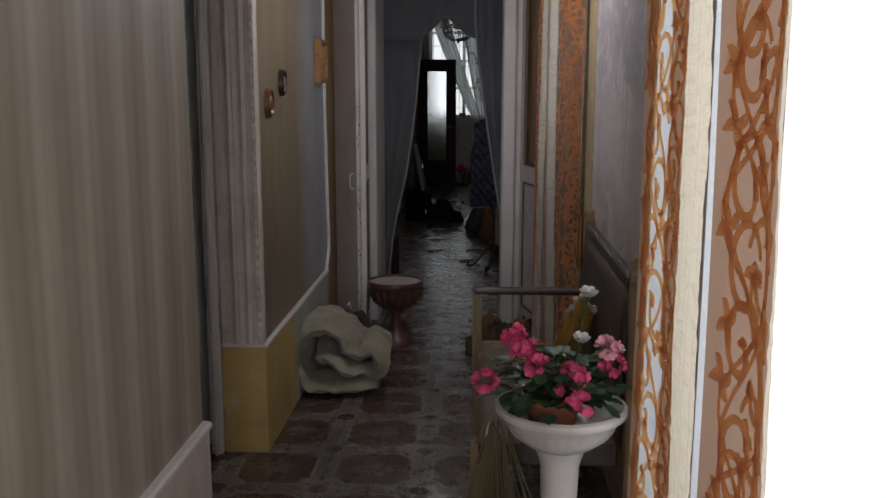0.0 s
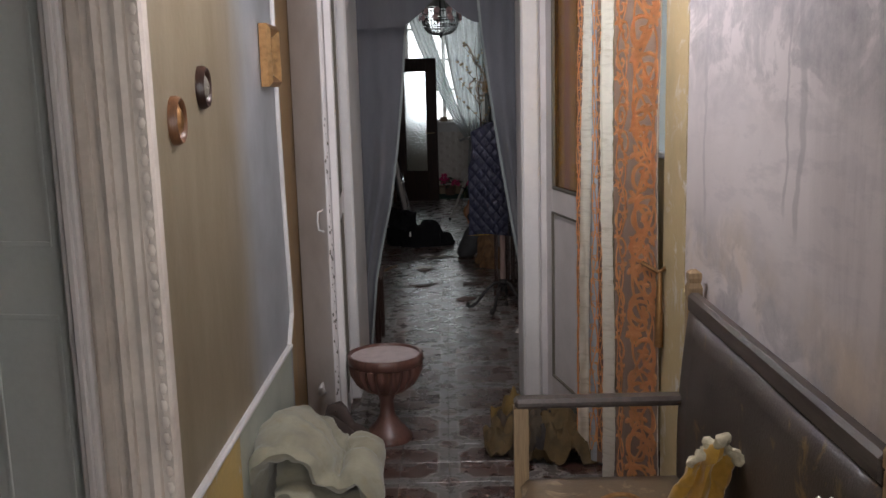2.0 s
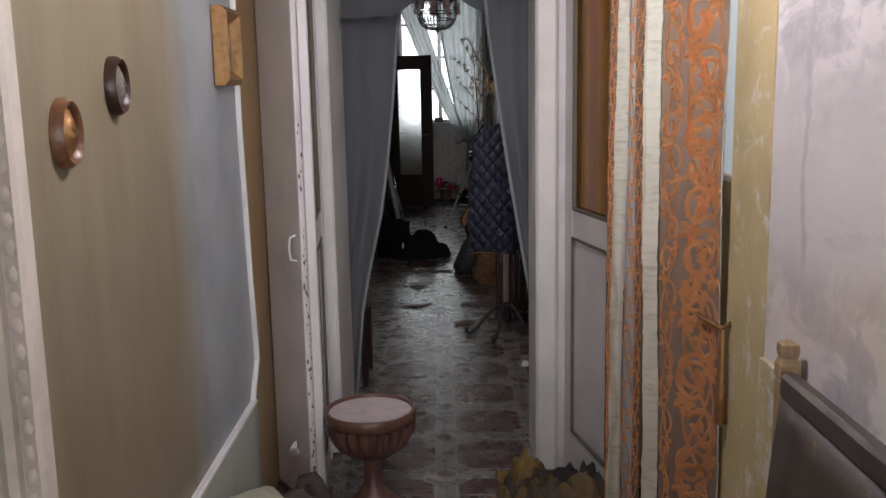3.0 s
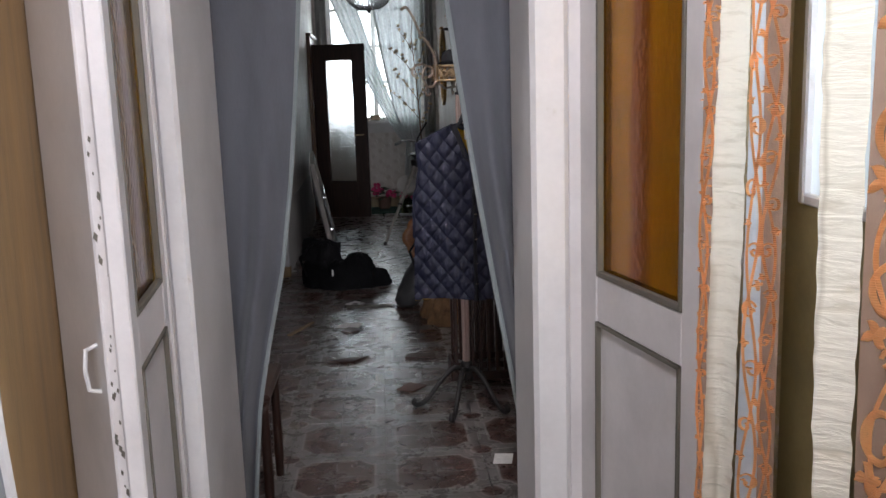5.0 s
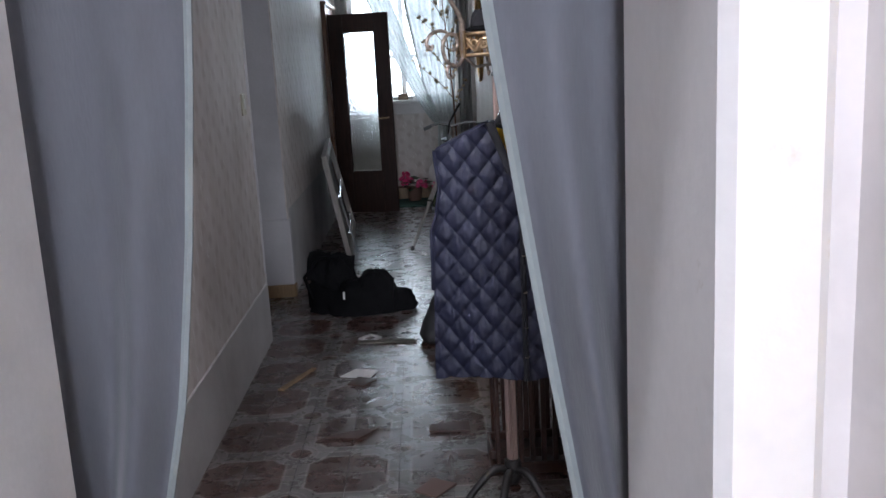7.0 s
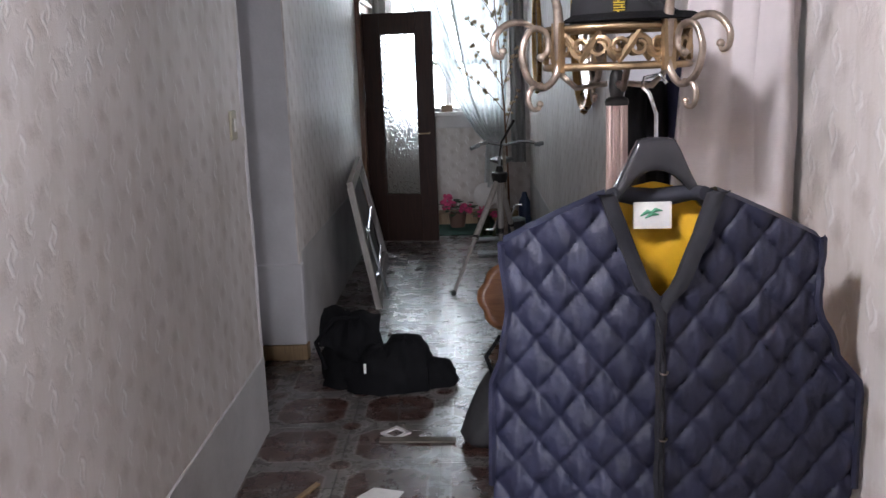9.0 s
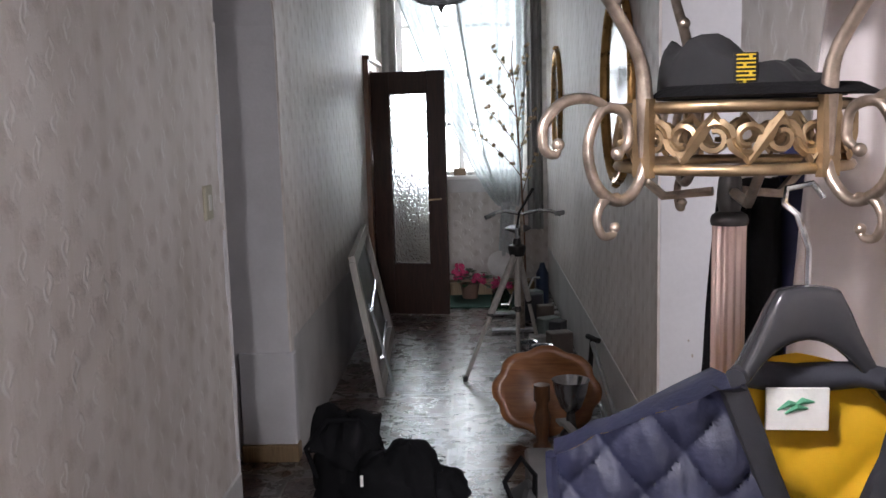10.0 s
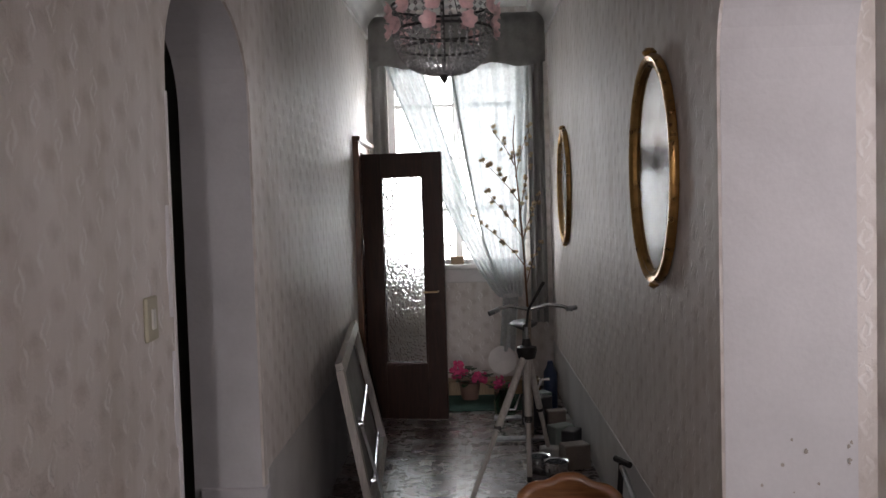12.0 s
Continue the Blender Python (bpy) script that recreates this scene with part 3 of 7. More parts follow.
class Build:
    """Collects faces of one part."""

    def __init__(self):
        self.v, self.f, self.mi = [], [], []

    def add(self, verts, faces, mi=0):
        o = len(self.v)
        self.v += [tuple(p) for p in verts]
        self.f += [tuple(i + o for i in f) for f in faces]
        self.mi += [mi] * len(faces)
        return self

    def box(self, x0, y0, z0, x1, y1, z1, b=0.0, mi=0):
        if b <= 0:
            v = [(x, y, z) for z in (z0, z1) for y in (y0, y1) for x in (x0, x1)]
            return self.add(v, [(0, 2, 3, 1), (4, 5, 7, 6), (0, 1, 5, 4), (2, 6, 7, 3), (0, 4, 6, 2), (1, 3, 7, 5)], mi)
        b = min(b, (x1 - x0) / 2.01, (y1 - y0) / 2.01, (z1 - z0) / 2.01)
        ring = lambda z, i: [(x0 + i, y0 + b, z), (x0 + b, y0 + i, z), (x1 - b, y0 + i, z), (x1 - i, y0 + b, z),
                             (x1 - i, y1 - b, z), (x1 - b, y1 - i, z), (x0 + b, y1 - i, z), (x0 + i, y1 - b, z)]
        inner = lambda z: [(x0 + b, y0 + b, z)] * 2 + [(x1 - b, y0 + b, z)] * 2 + [(x1 - b, y1 - b, z)] * 2 + [(x0 + b, y1 - b, z)] * 2
        rows = [inner(z0), ring(z0 + b, 0), ring(z1 - b, 0), inner(z1)]
        return self.loft(rows, closed=True, caps=True, mi=mi)

    def loft(self, rows, closed=False, caps=False, mi=0):
        n = len(rows[0])
        v = [p for r in rows for p in r]
        f = []
        for i in range(len(rows) - 1):
            for j in range(n if closed else n - 1):
                k = (j + 1) % n
                f.append((i * n + j, i * n + k, (i + 1) * n + k, (i + 1) * n + j))
        if caps:
            f.append(tuple(range(n - 1, -1, -1)))
            f.append(tuple(range((len(rows) - 1) * n, len(rows) * n)))
        return self.add(v, f, mi)

    def tube(self, pts, r, n=8, caps=True, mi=0):
        pts = [Vector(p) for p in pts]
        rad = r if isinstance(r, (list, tuple)) else [r] * len(pts)
        rows, up = [], Vector((0, 0, 1))
        d0 = (pts[1] - pts[0]).normalized()
        if abs(d0.z) > 0.9:
            up = Vector((1, 0, 0))
        side = d0.cross(up).normalized()
        for i, p in enumerate(pts):
            d = (pts[min(i + 1, len(pts) - 1)] - pts[max(i - 1, 0)]).normalized()
            side = (side - d * side.dot(d)).normalized()
            o = d.cross(side)
            rows.append([p + (side * math.cos(a) + o * math.sin(a)) * rad[i] for a in (2 * math.pi * k / n for k in range(n))])
        return self.loft(rows, True, caps, mi)

    def curve(self, pts, r, n=12, k=5):
        """A tube along a smooth curve through the points."""
        pts = [Vector(p) for p in pts]
        rad = r if isinstance(r, (list, tuple)) else [r] * len(pts)
        path, rr = [], []
        for i in range(len(pts) - 1):
            p0, p1, p2, p3 = (pts[max(0, min(len(pts) - 1, i + j))] for j in (-1, 0, 1, 2))
            for s in range(k):
                t = s / k
                path.append(0.5 * ((2 * p1) + (p2 - p0) * t + (2 * p0 - 5 * p1 + 4 * p2 - p3) * t * t + (3 * p1 - p0 - 3 * p2 + p3) * t ** 3))
                rr.append(rad[i] + (rad[i + 1] - rad[i]) * t)
        return self.tube(path + [pts[-1]], rr + [rad[-1]], n)

    def lathe(self, profile, c=(0, 0, 0), n=32, mi=0, flute=0.0, lobes=0):
        rows = []
        for r, z in profile:
            row = []
            for k in range(n):
                a = 2 * math.pi * k / n
                rr = r * (1 + flute * math.cos(lobes * a)) if lobes else r
                row.append((c[0] + rr * math.cos(a), c[1] + rr * math.sin(a), c[2] + z))
            rows.append(row)
        return self.loft(rows, True, False, mi)

    def sheet(self, fn, nu, nv, thick=0.0, mi=0):
        rows = [[Vector(fn(i / nu, j / nv)) for i in range(nu + 1)] for j in range(nv + 1)]
        return self.loft(rows, mi=mi)

    def mesh(self, name, *materials, smooth=False):
        me = bpy.data.meshes.new(name)
        me.from_pydata(self.v, [], self.f)
        for m in materials:
            me.materials.append(m)
        if len(materials) > 1:
            me.polygons.foreach_set("material_index", self.mi)
        if smooth:
            me.polygons.foreach_set("use_smooth", [True] * len(me.polygons))
        bm = bmesh.new()
        bm.from_mesh(me)
        bmesh.ops.remove_doubles(bm, verts=bm.verts, dist=1e-6)
        bmesh.ops.recalc_face_normals(bm, faces=bm.faces)
        bm.to_mesh(me)
        bm.free()
        if smooth:
            me.set_sharp_from_angle(angle=radians(52))
        return me


def part(name, b, material, parent=None, label="", smooth=False, thick=0.0):
    """One mesh object of one part, under its thing."""
    ms = material if isinstance(material, (list, tuple)) else [material]
    ob = new(name, b.mesh(name, *ms, smooth=smooth))
    if parent is not None:
        ob.parent = parent
    if label:
        ob["label"] = label
    if thick:
        s = ob.modifiers.new("thickness", "SOLIDIFY")
        s.thickness = thick
        s.offset = 0
    return ob


def thing(name, label, category, group="", at=(0, 0, 0), rz=0.0):
    ob = new(name)
    ob.empty_display_size = 0.05
    ob.matrix_world = pose(*at, 0, 0, rz)
    return tagged(ob, label, category, group)


def structure(name, b, material, label, category, smooth=False):
    return tagged(part(name, b, material, smooth=smooth), label, category, kind="structure")


def single(name, b, material, label, category, group="", smooth=True, thick=0.0):
    return tagged(part(name, b, material, smooth=smooth, thick=thick), label, category, group)


def wall_x(b, x0, x1, y0, y1, z0, z1, holes=()):
    """A wall slab along y, with rectangular holes (ya, yb, za, zb)."""
    ys = sorted({y0, y1, *(h[0] for h in holes), *(h[1] for h in holes)})
    for a, c in zip(ys, ys[1:]):
        hs = [h for h in holes if h[0] <= a + 1e-6 and h[1] >= c - 1e-6]
        if not hs:
            b.box(x0, a, z0, x1, c, z1)
        else:
            h = hs[0]
            if h[2] > z0:
                b.box(x0, a, z0, x1, c, h[2])
            if h[3] < z1:
                b.box(x0, a, h[3], x1, c, z1)
    return b


def wall_y(b, y0, y1, x0, x1, z0, z1, hole):
    xa, xb, za, zb = hole
    b.box(x0, y0, z0, xa, y1, z1)
    b.box(xb, y0, z0, x1, y1, z1)
    if za > z0:
        b.box(xa, y0, z0, xb, y1, za)
    if zb < z1:
        b.box(xa, y0, zb, xb, y1, z1)
    return b


rnd = random.Random(7)

# ---- structure ----
# first corridor, left side
structure("wall_left_near", wall_x(Build(), LA - 0.26, LA - 0.01, BACK_Y, 3.2, 0, CEIL), M_STRIPE, "cream wall with faded satin striped wallpaper", "wall")
structure("wall_left_olive", Build().box(LA - 0.24, 4.12, 0, LA, 5.88, CEIL).box(LA - 0.26, 6.34, 0, LA - 0.002, DOOR_Y0, CEIL), M_OLIVE, "olive brown painted wall turning blue-grey at its far end", "wall")
structure("wall_left_over_door", Build().box(LA - 0.26, 3.2, 2.65, LA - 0.012, 4.1, CEIL), M_STRIPE, "cream wallpapered wall above the side door", "wall")
structure("wall_band", Build().box(LA - 0.255, 5.88, 0, LA - 0.001, 6.34, CEIL), mat("golden_brown_paint", (0.30, 0.19, 0.085), 0.4, var=0.3, scale=6, stretch=(1, 4, 0.3)), "golden brown painted band on the wall", "wall")
b = Build()
b.box(LA - 0.02, BACK_Y, 0, LA + 0.012, 3.21, 0.455, 0.004)
structure("dado_left_near", b, M_MOULD, "cream plaster dado under striped wallpaper", "dado")
b = Build().box(LA - 0.02, BACK_Y, 0.455, LA + 0.022, 3.215, 0.485, 0.008)
structure("dado_rail_near", b, M_WHITE, "white painted dado rail", "trim")
b = Build().box(LA - 0.19, 4.09, 0, LA + 0.01, 4.75, 0.495, 0.004)
structure("dado_left_ochre", b, M_OCHRE, "ochre painted dado with worn foot", "dado")
b = Build().box(LA - 0.02, 4.75, 0, LA + 0.009, 5.8, 0.495, 0.004)
structure("dado_left_pale", b, M_SAGE, "pale greenish painted dado", "dado")
b = Build().box(LA - 0.19, 4.082, 0.495, LA + 0.02, 4.11, 0.518, 0.006).box(LA - 0.02, 4.1, 0.495, LA + 0.02, 5.8, 0.518, 0.006)
structure("dado_rail_left", b, M_WHITE, "chipped white dado rail", "trim")
# raised white bead that frames the painted panel
b = Build()
b.tube([(LA + 0.006, 5.77, 0.515), (LA + 0.008, 5.80, 0.56), (LA + 0.008, 5.87, 0.64), (LA + 0.008, 5.87, 0.72), (LA + 0.008, 5.84, 0.95), (LA + 0.008, 5.80, 1.5), (LA + 0.008, 5.80, CEIL)], 0.011, 6)
structure("panel_bead", b, M_WHITE, "thin white plaster bead round the wall panel", "trim")
# fluted door casing beside the green door, facing along the corridor
prof = [(-0.25, 4.085), (-0.235, 4.078), (-0.205, 4.078), (-0.2, 4.088), (-0.17, 4.088), (-0.165, 4.07), (-0.15, 4.062), (-0.135, 4.07), (-0.13, 4.086),
        (-0.1, 4.088), (-0.095, 4.075), (-0.075, 4.066), (-0.055, 4.075), (-0.05, 4.088), (-0.03, 4.085), (-0.022, 4.072), (0.0, 4.068), (0.006, 4.08), (0.006, 4.12), (-0.25, 4.12)]
prof = [(x * 0.76 if x < 0.004 else x, y) for x, y in prof]
structure("casing_fluted", Build().loft([[(LA + x, y, z) for x, y in prof] for z in (0.518, CEIL)], True, True), M_MOULD, "cream fluted plaster door casing with ornament", "trim")
b = Build()
for i in range(62):
    z = 0.56 + i * 0.046
    for dx in (-0.014, -0.114):
        w = 0.012 if dx > -0.1 else 0.016
        b.lathe([(0.0, 0.007), (w * 0.7, 0.005), (w, 0.0)], (0, 0, 0), 6)
        for k in range(18):
            x, y, zz = b.v[-18 + k]
            b.v[-18 + k] = (LA + dx + x, 4.068 - zz * (1 if dx > -0.1 else 1) - (0 if dx > -0.1 else -0.004), z + y * 1.5)
structure("casing_beading", b, M_MOULD, "moulded bead and rosette ornament", "trim", True)
b = Build().box(LA - 0.245, 4.06, 0, LA - 0.192, 4.16, 2.6, 0.006).box(LA - 0.225, 4.045, 0, LA - 0.205, 4.06, 2.6, 0.004)
structure("frame_green_door", b, M_WHITE, "white painted door frame", "door frame")

# side room behind the green door, its gloom put into the wall colour
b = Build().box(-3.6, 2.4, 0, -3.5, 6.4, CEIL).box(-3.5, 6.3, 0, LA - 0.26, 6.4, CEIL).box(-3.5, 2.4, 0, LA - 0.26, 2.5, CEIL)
structure("wall_side_room", b, M_DARKROOM, "greenish side room wall, gloom put into its colour", "wall")

# first corridor, right side: window bay, scenic paper, niche
b = wall_x(Build(), RA + 0.004, RA + 0.09, BACK_Y, 4.72, 0, CEIL, [(0.3, 2.6, 0.0, 2.55)])
structure("wall_right_mural", b, M_MURAL, "grey lilac scenic wallpaper with water stains", "wall")
b = wall_x(Build(), RA, RA + 0.16, 4.72, 6.36, 0, CEIL, [(5.01, 6.14, 0.0, 2.6)])
structure("wall_right_ochre", b, mat("ochre_flaking_wall", (0.47, 0.37, 0.20), 0.55, var=0.22, scale=4, relief=0.25, stain=(0.62, 0.60, 0.57), stain_at=0.6), "ochre wall with flaking paint", "wall")
b = wall_x(Build(), RA - 0.008, RA + 0.01, 2.62, 4.72, 0, 0.97)
structure("dado_right", b, mat("ochre_peeling_dado", (0.46, 0.37, 0.18), 0.55, var=0.25, scale=6, relief=0.35, stain=(0.52, 0.50, 0.46), stain_at=0.53), "ochre dado with peeling grey plaster", "dado")
b = Build().box(RA - 0.014, 2.62, 0.965, RA + 0.01, 4.47, 0.985, 0.004)
structure("dado_rail_right", b, M_PLASTER, "thin chipped dado rail", "trim")
b = wall_x(Build(), RA + 0.16, RA + 0.28, 4.6, 6.36, 0, CEIL, [(5.05, 6.07, 1.32, 2.5)])
structure("wall_niche_back", b, mat("olive_niche_paint", (0.26, 0.20, 0.085), 0.5, var=0.3, scale=5), "olive brown wall under the niche window", "wall")
structure("backdrop_side", Build().box(0.80, -0.6, -0.1, 0.81, 3.4, 3.2), M_DAY, "bright overcast daylight outside", "daylight")
structure("backdrop_niche", Build().box(1.15, 4.4, 1.0, 1.16, 6.6, 3.0), M_DAY_NICHE, "overcast daylight outside the niche window", "daylight")

# thick wall with the doorway, out of square: deeper on the left
b = Build().box(LA - 0.3, 6.5, 0, -0.79, 7.06, CEIL).box(0.21, 6.36, 0, RB + 0.35, 6.6, CEIL)
b.loft([[(-0.79, 6.5, z), (0.21, 6.36, z), (0.21, 6.6, z), (-0.79, 7.06, z)] for z in (2.66, CEIL)], True, True)
structure("wall_doorway", b, M_PLASTER, "thick white plastered wall with doorway", "wall")
b = Build().box(-0.79, 6.50, 0, -0.733, 7.08, 2.62, 0.01).box(0.125, 6.262, 0, 0.215, 6.6, 2.62, 0.012)
b.loft([[(-0.735, 6.47, z), (0.125, 6.3, z), (0.125, 6.6, z), (-0.735, 7.06, z)] for z in (2.56, 2.66)], True, True)
structure("jamb_doorway", b, M_WHITE, "white painted doorway lining with chipped edges", "door frame")
b = Build().box(-0.87, 6.425, 0, -0.775, 6.46, 2.66, 0.008).box(0.215, 6.30, 0, 0.30, 6.36, 2.66, 0.008)
structure("casing_doorway", b, M_DOORPAINT, "white door casing", "trim")

# second corridor
ARCH_L = (10.88, 11.93)
ARCH_R = (10.0, 11.08)
ARCH_TOP, ARCH_SPRING = 2.48, 2.05


def arch_wall(x0, x1, y0, y1, a0, a1):
    """A wall along y with an arched opening (rounded shoulders)."""
    b = Build()
    b.box(x0, y0, 0, x1, a0, CEIL).box(x0, a1, 0, x1, y1, CEIL)
    n, mid, half = 24, (a0 + a1) / 2, (a1 - a0) / 2
    ys = [mid - half * math.cos(math.pi * i / n) for i in range(n + 1)]
    zs = [ARCH_SPRING + (ARCH_TOP - ARCH_SPRING) * abs(math.sin(math.pi * i / n)) ** 0.75 for i in range(n + 1)]
    rows = [[(x, y, z) for y, z in zip(ys, zs)] for x in (x0, x1)]
    tops = [[(x, y, CEIL) for y in ys] for x in (x0, x1)]
    b.loft([rows[0], rows[1]]).loft([rows[0], tops[0]]).loft([rows[1], tops[1]])
    return b


DOOR_B = (15.4, 16.28)
b = arch_wall(LB - 0.01, LB, DOOR_Y1, DOOR_B[0], *ARCH_L)
b.box(LB - 0.01, DOOR_B[0], 2.14, LB, DOOR_B[1], CEIL).box(LB - 0.01, DOOR_B[1], 0, LB, END_Y, CEIL)
structure("wall_left_embossed", b, M_EMBOSS, "pale embossed floral wallpaper on the wall", "wall")
b = arch_wall(LB - 0.29, LB - 0.011, DOOR_Y1, DOOR_B[0], *ARCH_L)
b.box(LB - 0.26, DOOR_B[0], 2.14, LB - 0.011, DOOR_B[1], CEIL).box(LB - 0.26, DOOR_B[1], 0, LB - 0.011, END_Y, CEIL)
structure("wall_left_core", b, M_PLASTER, "white plastered arch reveal", "wall")
b = arch_wall(RB, RB + 0.01, 6.6, END_Y, *ARCH_R)
structure("wall_right_embossed", b, M_EMBOSS, "pale embossed floral wallpaper on the wall", "wall")
b = arch_wall(RB + 0.011, RB + 0.42, 6.6, END_Y, *ARCH_R)
structure("wall_passage", Build().box(RB + 0.42, ARCH_R[1] + 0.01, 0, 2.2, ARCH_R[1] + 0.1, CEIL), M_EMBOSS, "pale embossed wallpaper in the side passage", "wall")
structure("wall_right_core", b, M_PLASTER, "white plastered arch reveal with crumbling foot", "wall")
M_DADO = mat("grey_white_dado", (0.56, 0.55, 0.54), 0.6, var=0.2, scale=3)
structure("dado_before_arch", Build().box(LB - 0.005, DOOR_Y1, 0, LB + 0.008, ARCH_L[0] - 0.0, 0.36, 0.004), M_DADO, "grey white painted dado", "dado")
structure("dado_behind_arch", Build().box(LB - 0.005, ARCH_L[1] + 0.06, 0, LB + 0.003, DOOR_B[0] - 0.12, 0.62, 0.002), M_DADO, "grey white painted dado", "dado")
structure("dado_opposite", Build().box(RB - 0.003, ARCH_R[1] + 0.004, 0, RB + 0.005, END_Y, 0.42, 0.002), M_DADO, "grey white painted dado", "dado")
b = Build().box(LB - 0.265, ARCH_L[1] - 0.018, 0.09, LB + 0.012, ARCH_L[1] + 0.05, 0.56, 0.006)
structure("plinth_arch", b, M_PLASTER, "white plaster plinth of the arch pier", "wall")
b = Build().box(LB - 0.27, ARCH_L[1] - 0.03, 0, LB + 0.018, ARCH_L[1] + 0.06, 0.09, 0.006)
structure("plinth_foot", b, M_OAK, "brown skirting at the foot of the pier", "baseboard")
b = Build().box(LB - 0.262, ARCH_L[0] - 0.01, 0, LB + 0.004, ARCH_L[0] + 0.006, ARCH_SPRING, 0.003)
structure("bead_arch", b, M_WHITE, "chipped white corner bead", "trim")
# paper torn off in strips beside the arch edge
for z0, z1, y0 in ((0.42, 0.78, 10.855), (0.86, 1.02, 10.862), (1.02, 1.30, 10.845), (1.40, 1.72, 10.835), (0.66, 0.80, 10.868)):
    rows = []
    for k in range(11):
        z, w = z0 + (z1 - z0) * k / 10, (0.004 + 0.009 * math.sin(math.pi * k / 10)) * rnd.uniform(0.5, 1.2)
        y = y0 + rnd.uniform(-0.003, 0.003)
        rows.append([(LB - 0.002, y - w, z), (LB + 0.003, y - w * 0.8, z), (LB + 0.009, y + w * 0.6, z), (LB - 0.002, y + w, z)])
    structure("paper_tear", Build().loft(rows, True, True), M_PLASTER, "torn strip of wallpaper showing white backing", "wall damage")
b = Build()
for k in range(22):
    x, z, s = RB + 0.40 - 0.30 * rnd.random() ** 1.6, rnd.uniform(0.45, 0.95), rnd.uniform(0.002, 0.008)
    ring = [(x + s * math.cos(a) * rnd.uniform(0.5, 1.1), z + s * 1.3 * math.sin(a) * rnd.uniform(0.5, 1.1)) for a in [q * 6.2832 / 9 for q in range(9)]]
    b.loft([[(p, ARCH_R[1] - d, q) for p, q in ring] for d in (0.0, 0.0035)], True, True)
structure("plaster_chips", b, mat("bare_plaster", (0.42, 0.38, 0.34), 0.9), "crumbled bare patches of the plaster", "wall damage")
# rooms beyond the arches and end door, in the same darkened plaster
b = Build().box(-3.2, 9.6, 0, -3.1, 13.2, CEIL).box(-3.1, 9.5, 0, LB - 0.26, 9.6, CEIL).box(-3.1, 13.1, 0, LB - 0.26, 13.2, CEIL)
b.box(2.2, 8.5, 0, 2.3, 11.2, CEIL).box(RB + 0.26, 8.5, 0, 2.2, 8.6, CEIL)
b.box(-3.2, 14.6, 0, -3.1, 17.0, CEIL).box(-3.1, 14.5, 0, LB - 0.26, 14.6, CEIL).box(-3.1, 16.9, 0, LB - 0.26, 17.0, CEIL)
structure("wall_side_passages", b, M_DARKROOM, "side passage wall, gloom put into its colour", "wall")
b = wall_y(Build(), END_Y, END_Y + 0.3, LB - 0.26, RB + 0.26, 0, CEIL, (-0.90, 0.33, 1.14, 2.98))
structure("wall_end", b, M_EMBOSS, "end wall with pale embossed wallpaper under the window", "wall")
structure("backdrop_end", Build().box(-3.5, 19.6, -1, 3.5, 19.62, 6), M_DAY_END, "bright overcast daylight outside", "daylight")
# never in view: wall added to close the corridor round the back fill
structure("wall_back", wall_y(Build(), BACK_Y - 0.1, BACK_Y, LA - 0.3, RA + 0.4, 0, CEIL, (-0.85, 0.4, 0.1, 2.6)), M_PLASTER, "unseen plain plaster wall added to close the corridor", "wall")
structure("ceiling", Build().box(-3.7, BACK_Y - 0.1, CEIL, 2.4, END_Y + 0.3, CEIL + 0.1), M_CEIL, "whitewashed ceiling", "ceiling")
b = Build()
for x, s in ((LB, 1), (RB, -1)):
    b.loft([[(x + s * dx, y, CEIL - 0.25 + dz) for dx, dz in ((0, 0), (0.02, 0), (0.03, 0.05), (0.07, 0.12), (0.16, 0.2), (0.18, 0.25), (0, 0.25))] for y in (DOOR_Y1, END_Y)], True, True)
structure("cornice", b, M_CEIL, "white plaster cornice", "trim")
structure("floor", Build().box(-3.6, BACK_Y, -0.12, 2.3, END_Y + 0.2, -0.008), M_GROUT, "dirty mortar bed of the tiled floor", "floor")

# end window: sill, frame, grille
win = thing("window_end", "tall white window with iron grille and sheer light", "window", at=(0, 0, 0))
win["kind"] = "structure"
b = Build().box(-0.95, END_Y - 0.05, 1.09, 0.38, END_Y + 0.16, 1.14, 0.008).box(-0.93, END_Y - 0.012, 0.97, 0.36, END_Y - 0.001, 1.09, 0.004)
part("window_sill", b, M_WHITE, win, "white painted sill")
b = Build()
for x in (-0.90, -0.31, 0.27):
    b.box(x, END_Y + 0.12, 1.14, x + 0.06, END_Y + 0.17, 2.98, 0.005)
for z in (1.14, 1.62, 2.1, 2.58, 2.92):
    b.box(-0.84, END_Y + 0.125, z, 0.27, END_Y + 0.165, z + 0.035, 0.004)
part("window_frame", b, M_WHITE, win)
for k in range(8):
    x = -0.83 + k * 0.155
    part("grille_bar", Build().tube([(x, END_Y + 0.25, 1.14), (x, END_Y + 0.25, 2.98)], 0.005, 6), M_BLACKMETAL, win)
for k in range(5):
    z = 1.3 + k * 0.36
    part("grille_bar", Build().tube([(-0.9, END_Y + 0.262, z), (0.33, END_Y + 0.262, z)], 0.005, 6), M_BLACKMETAL, win)

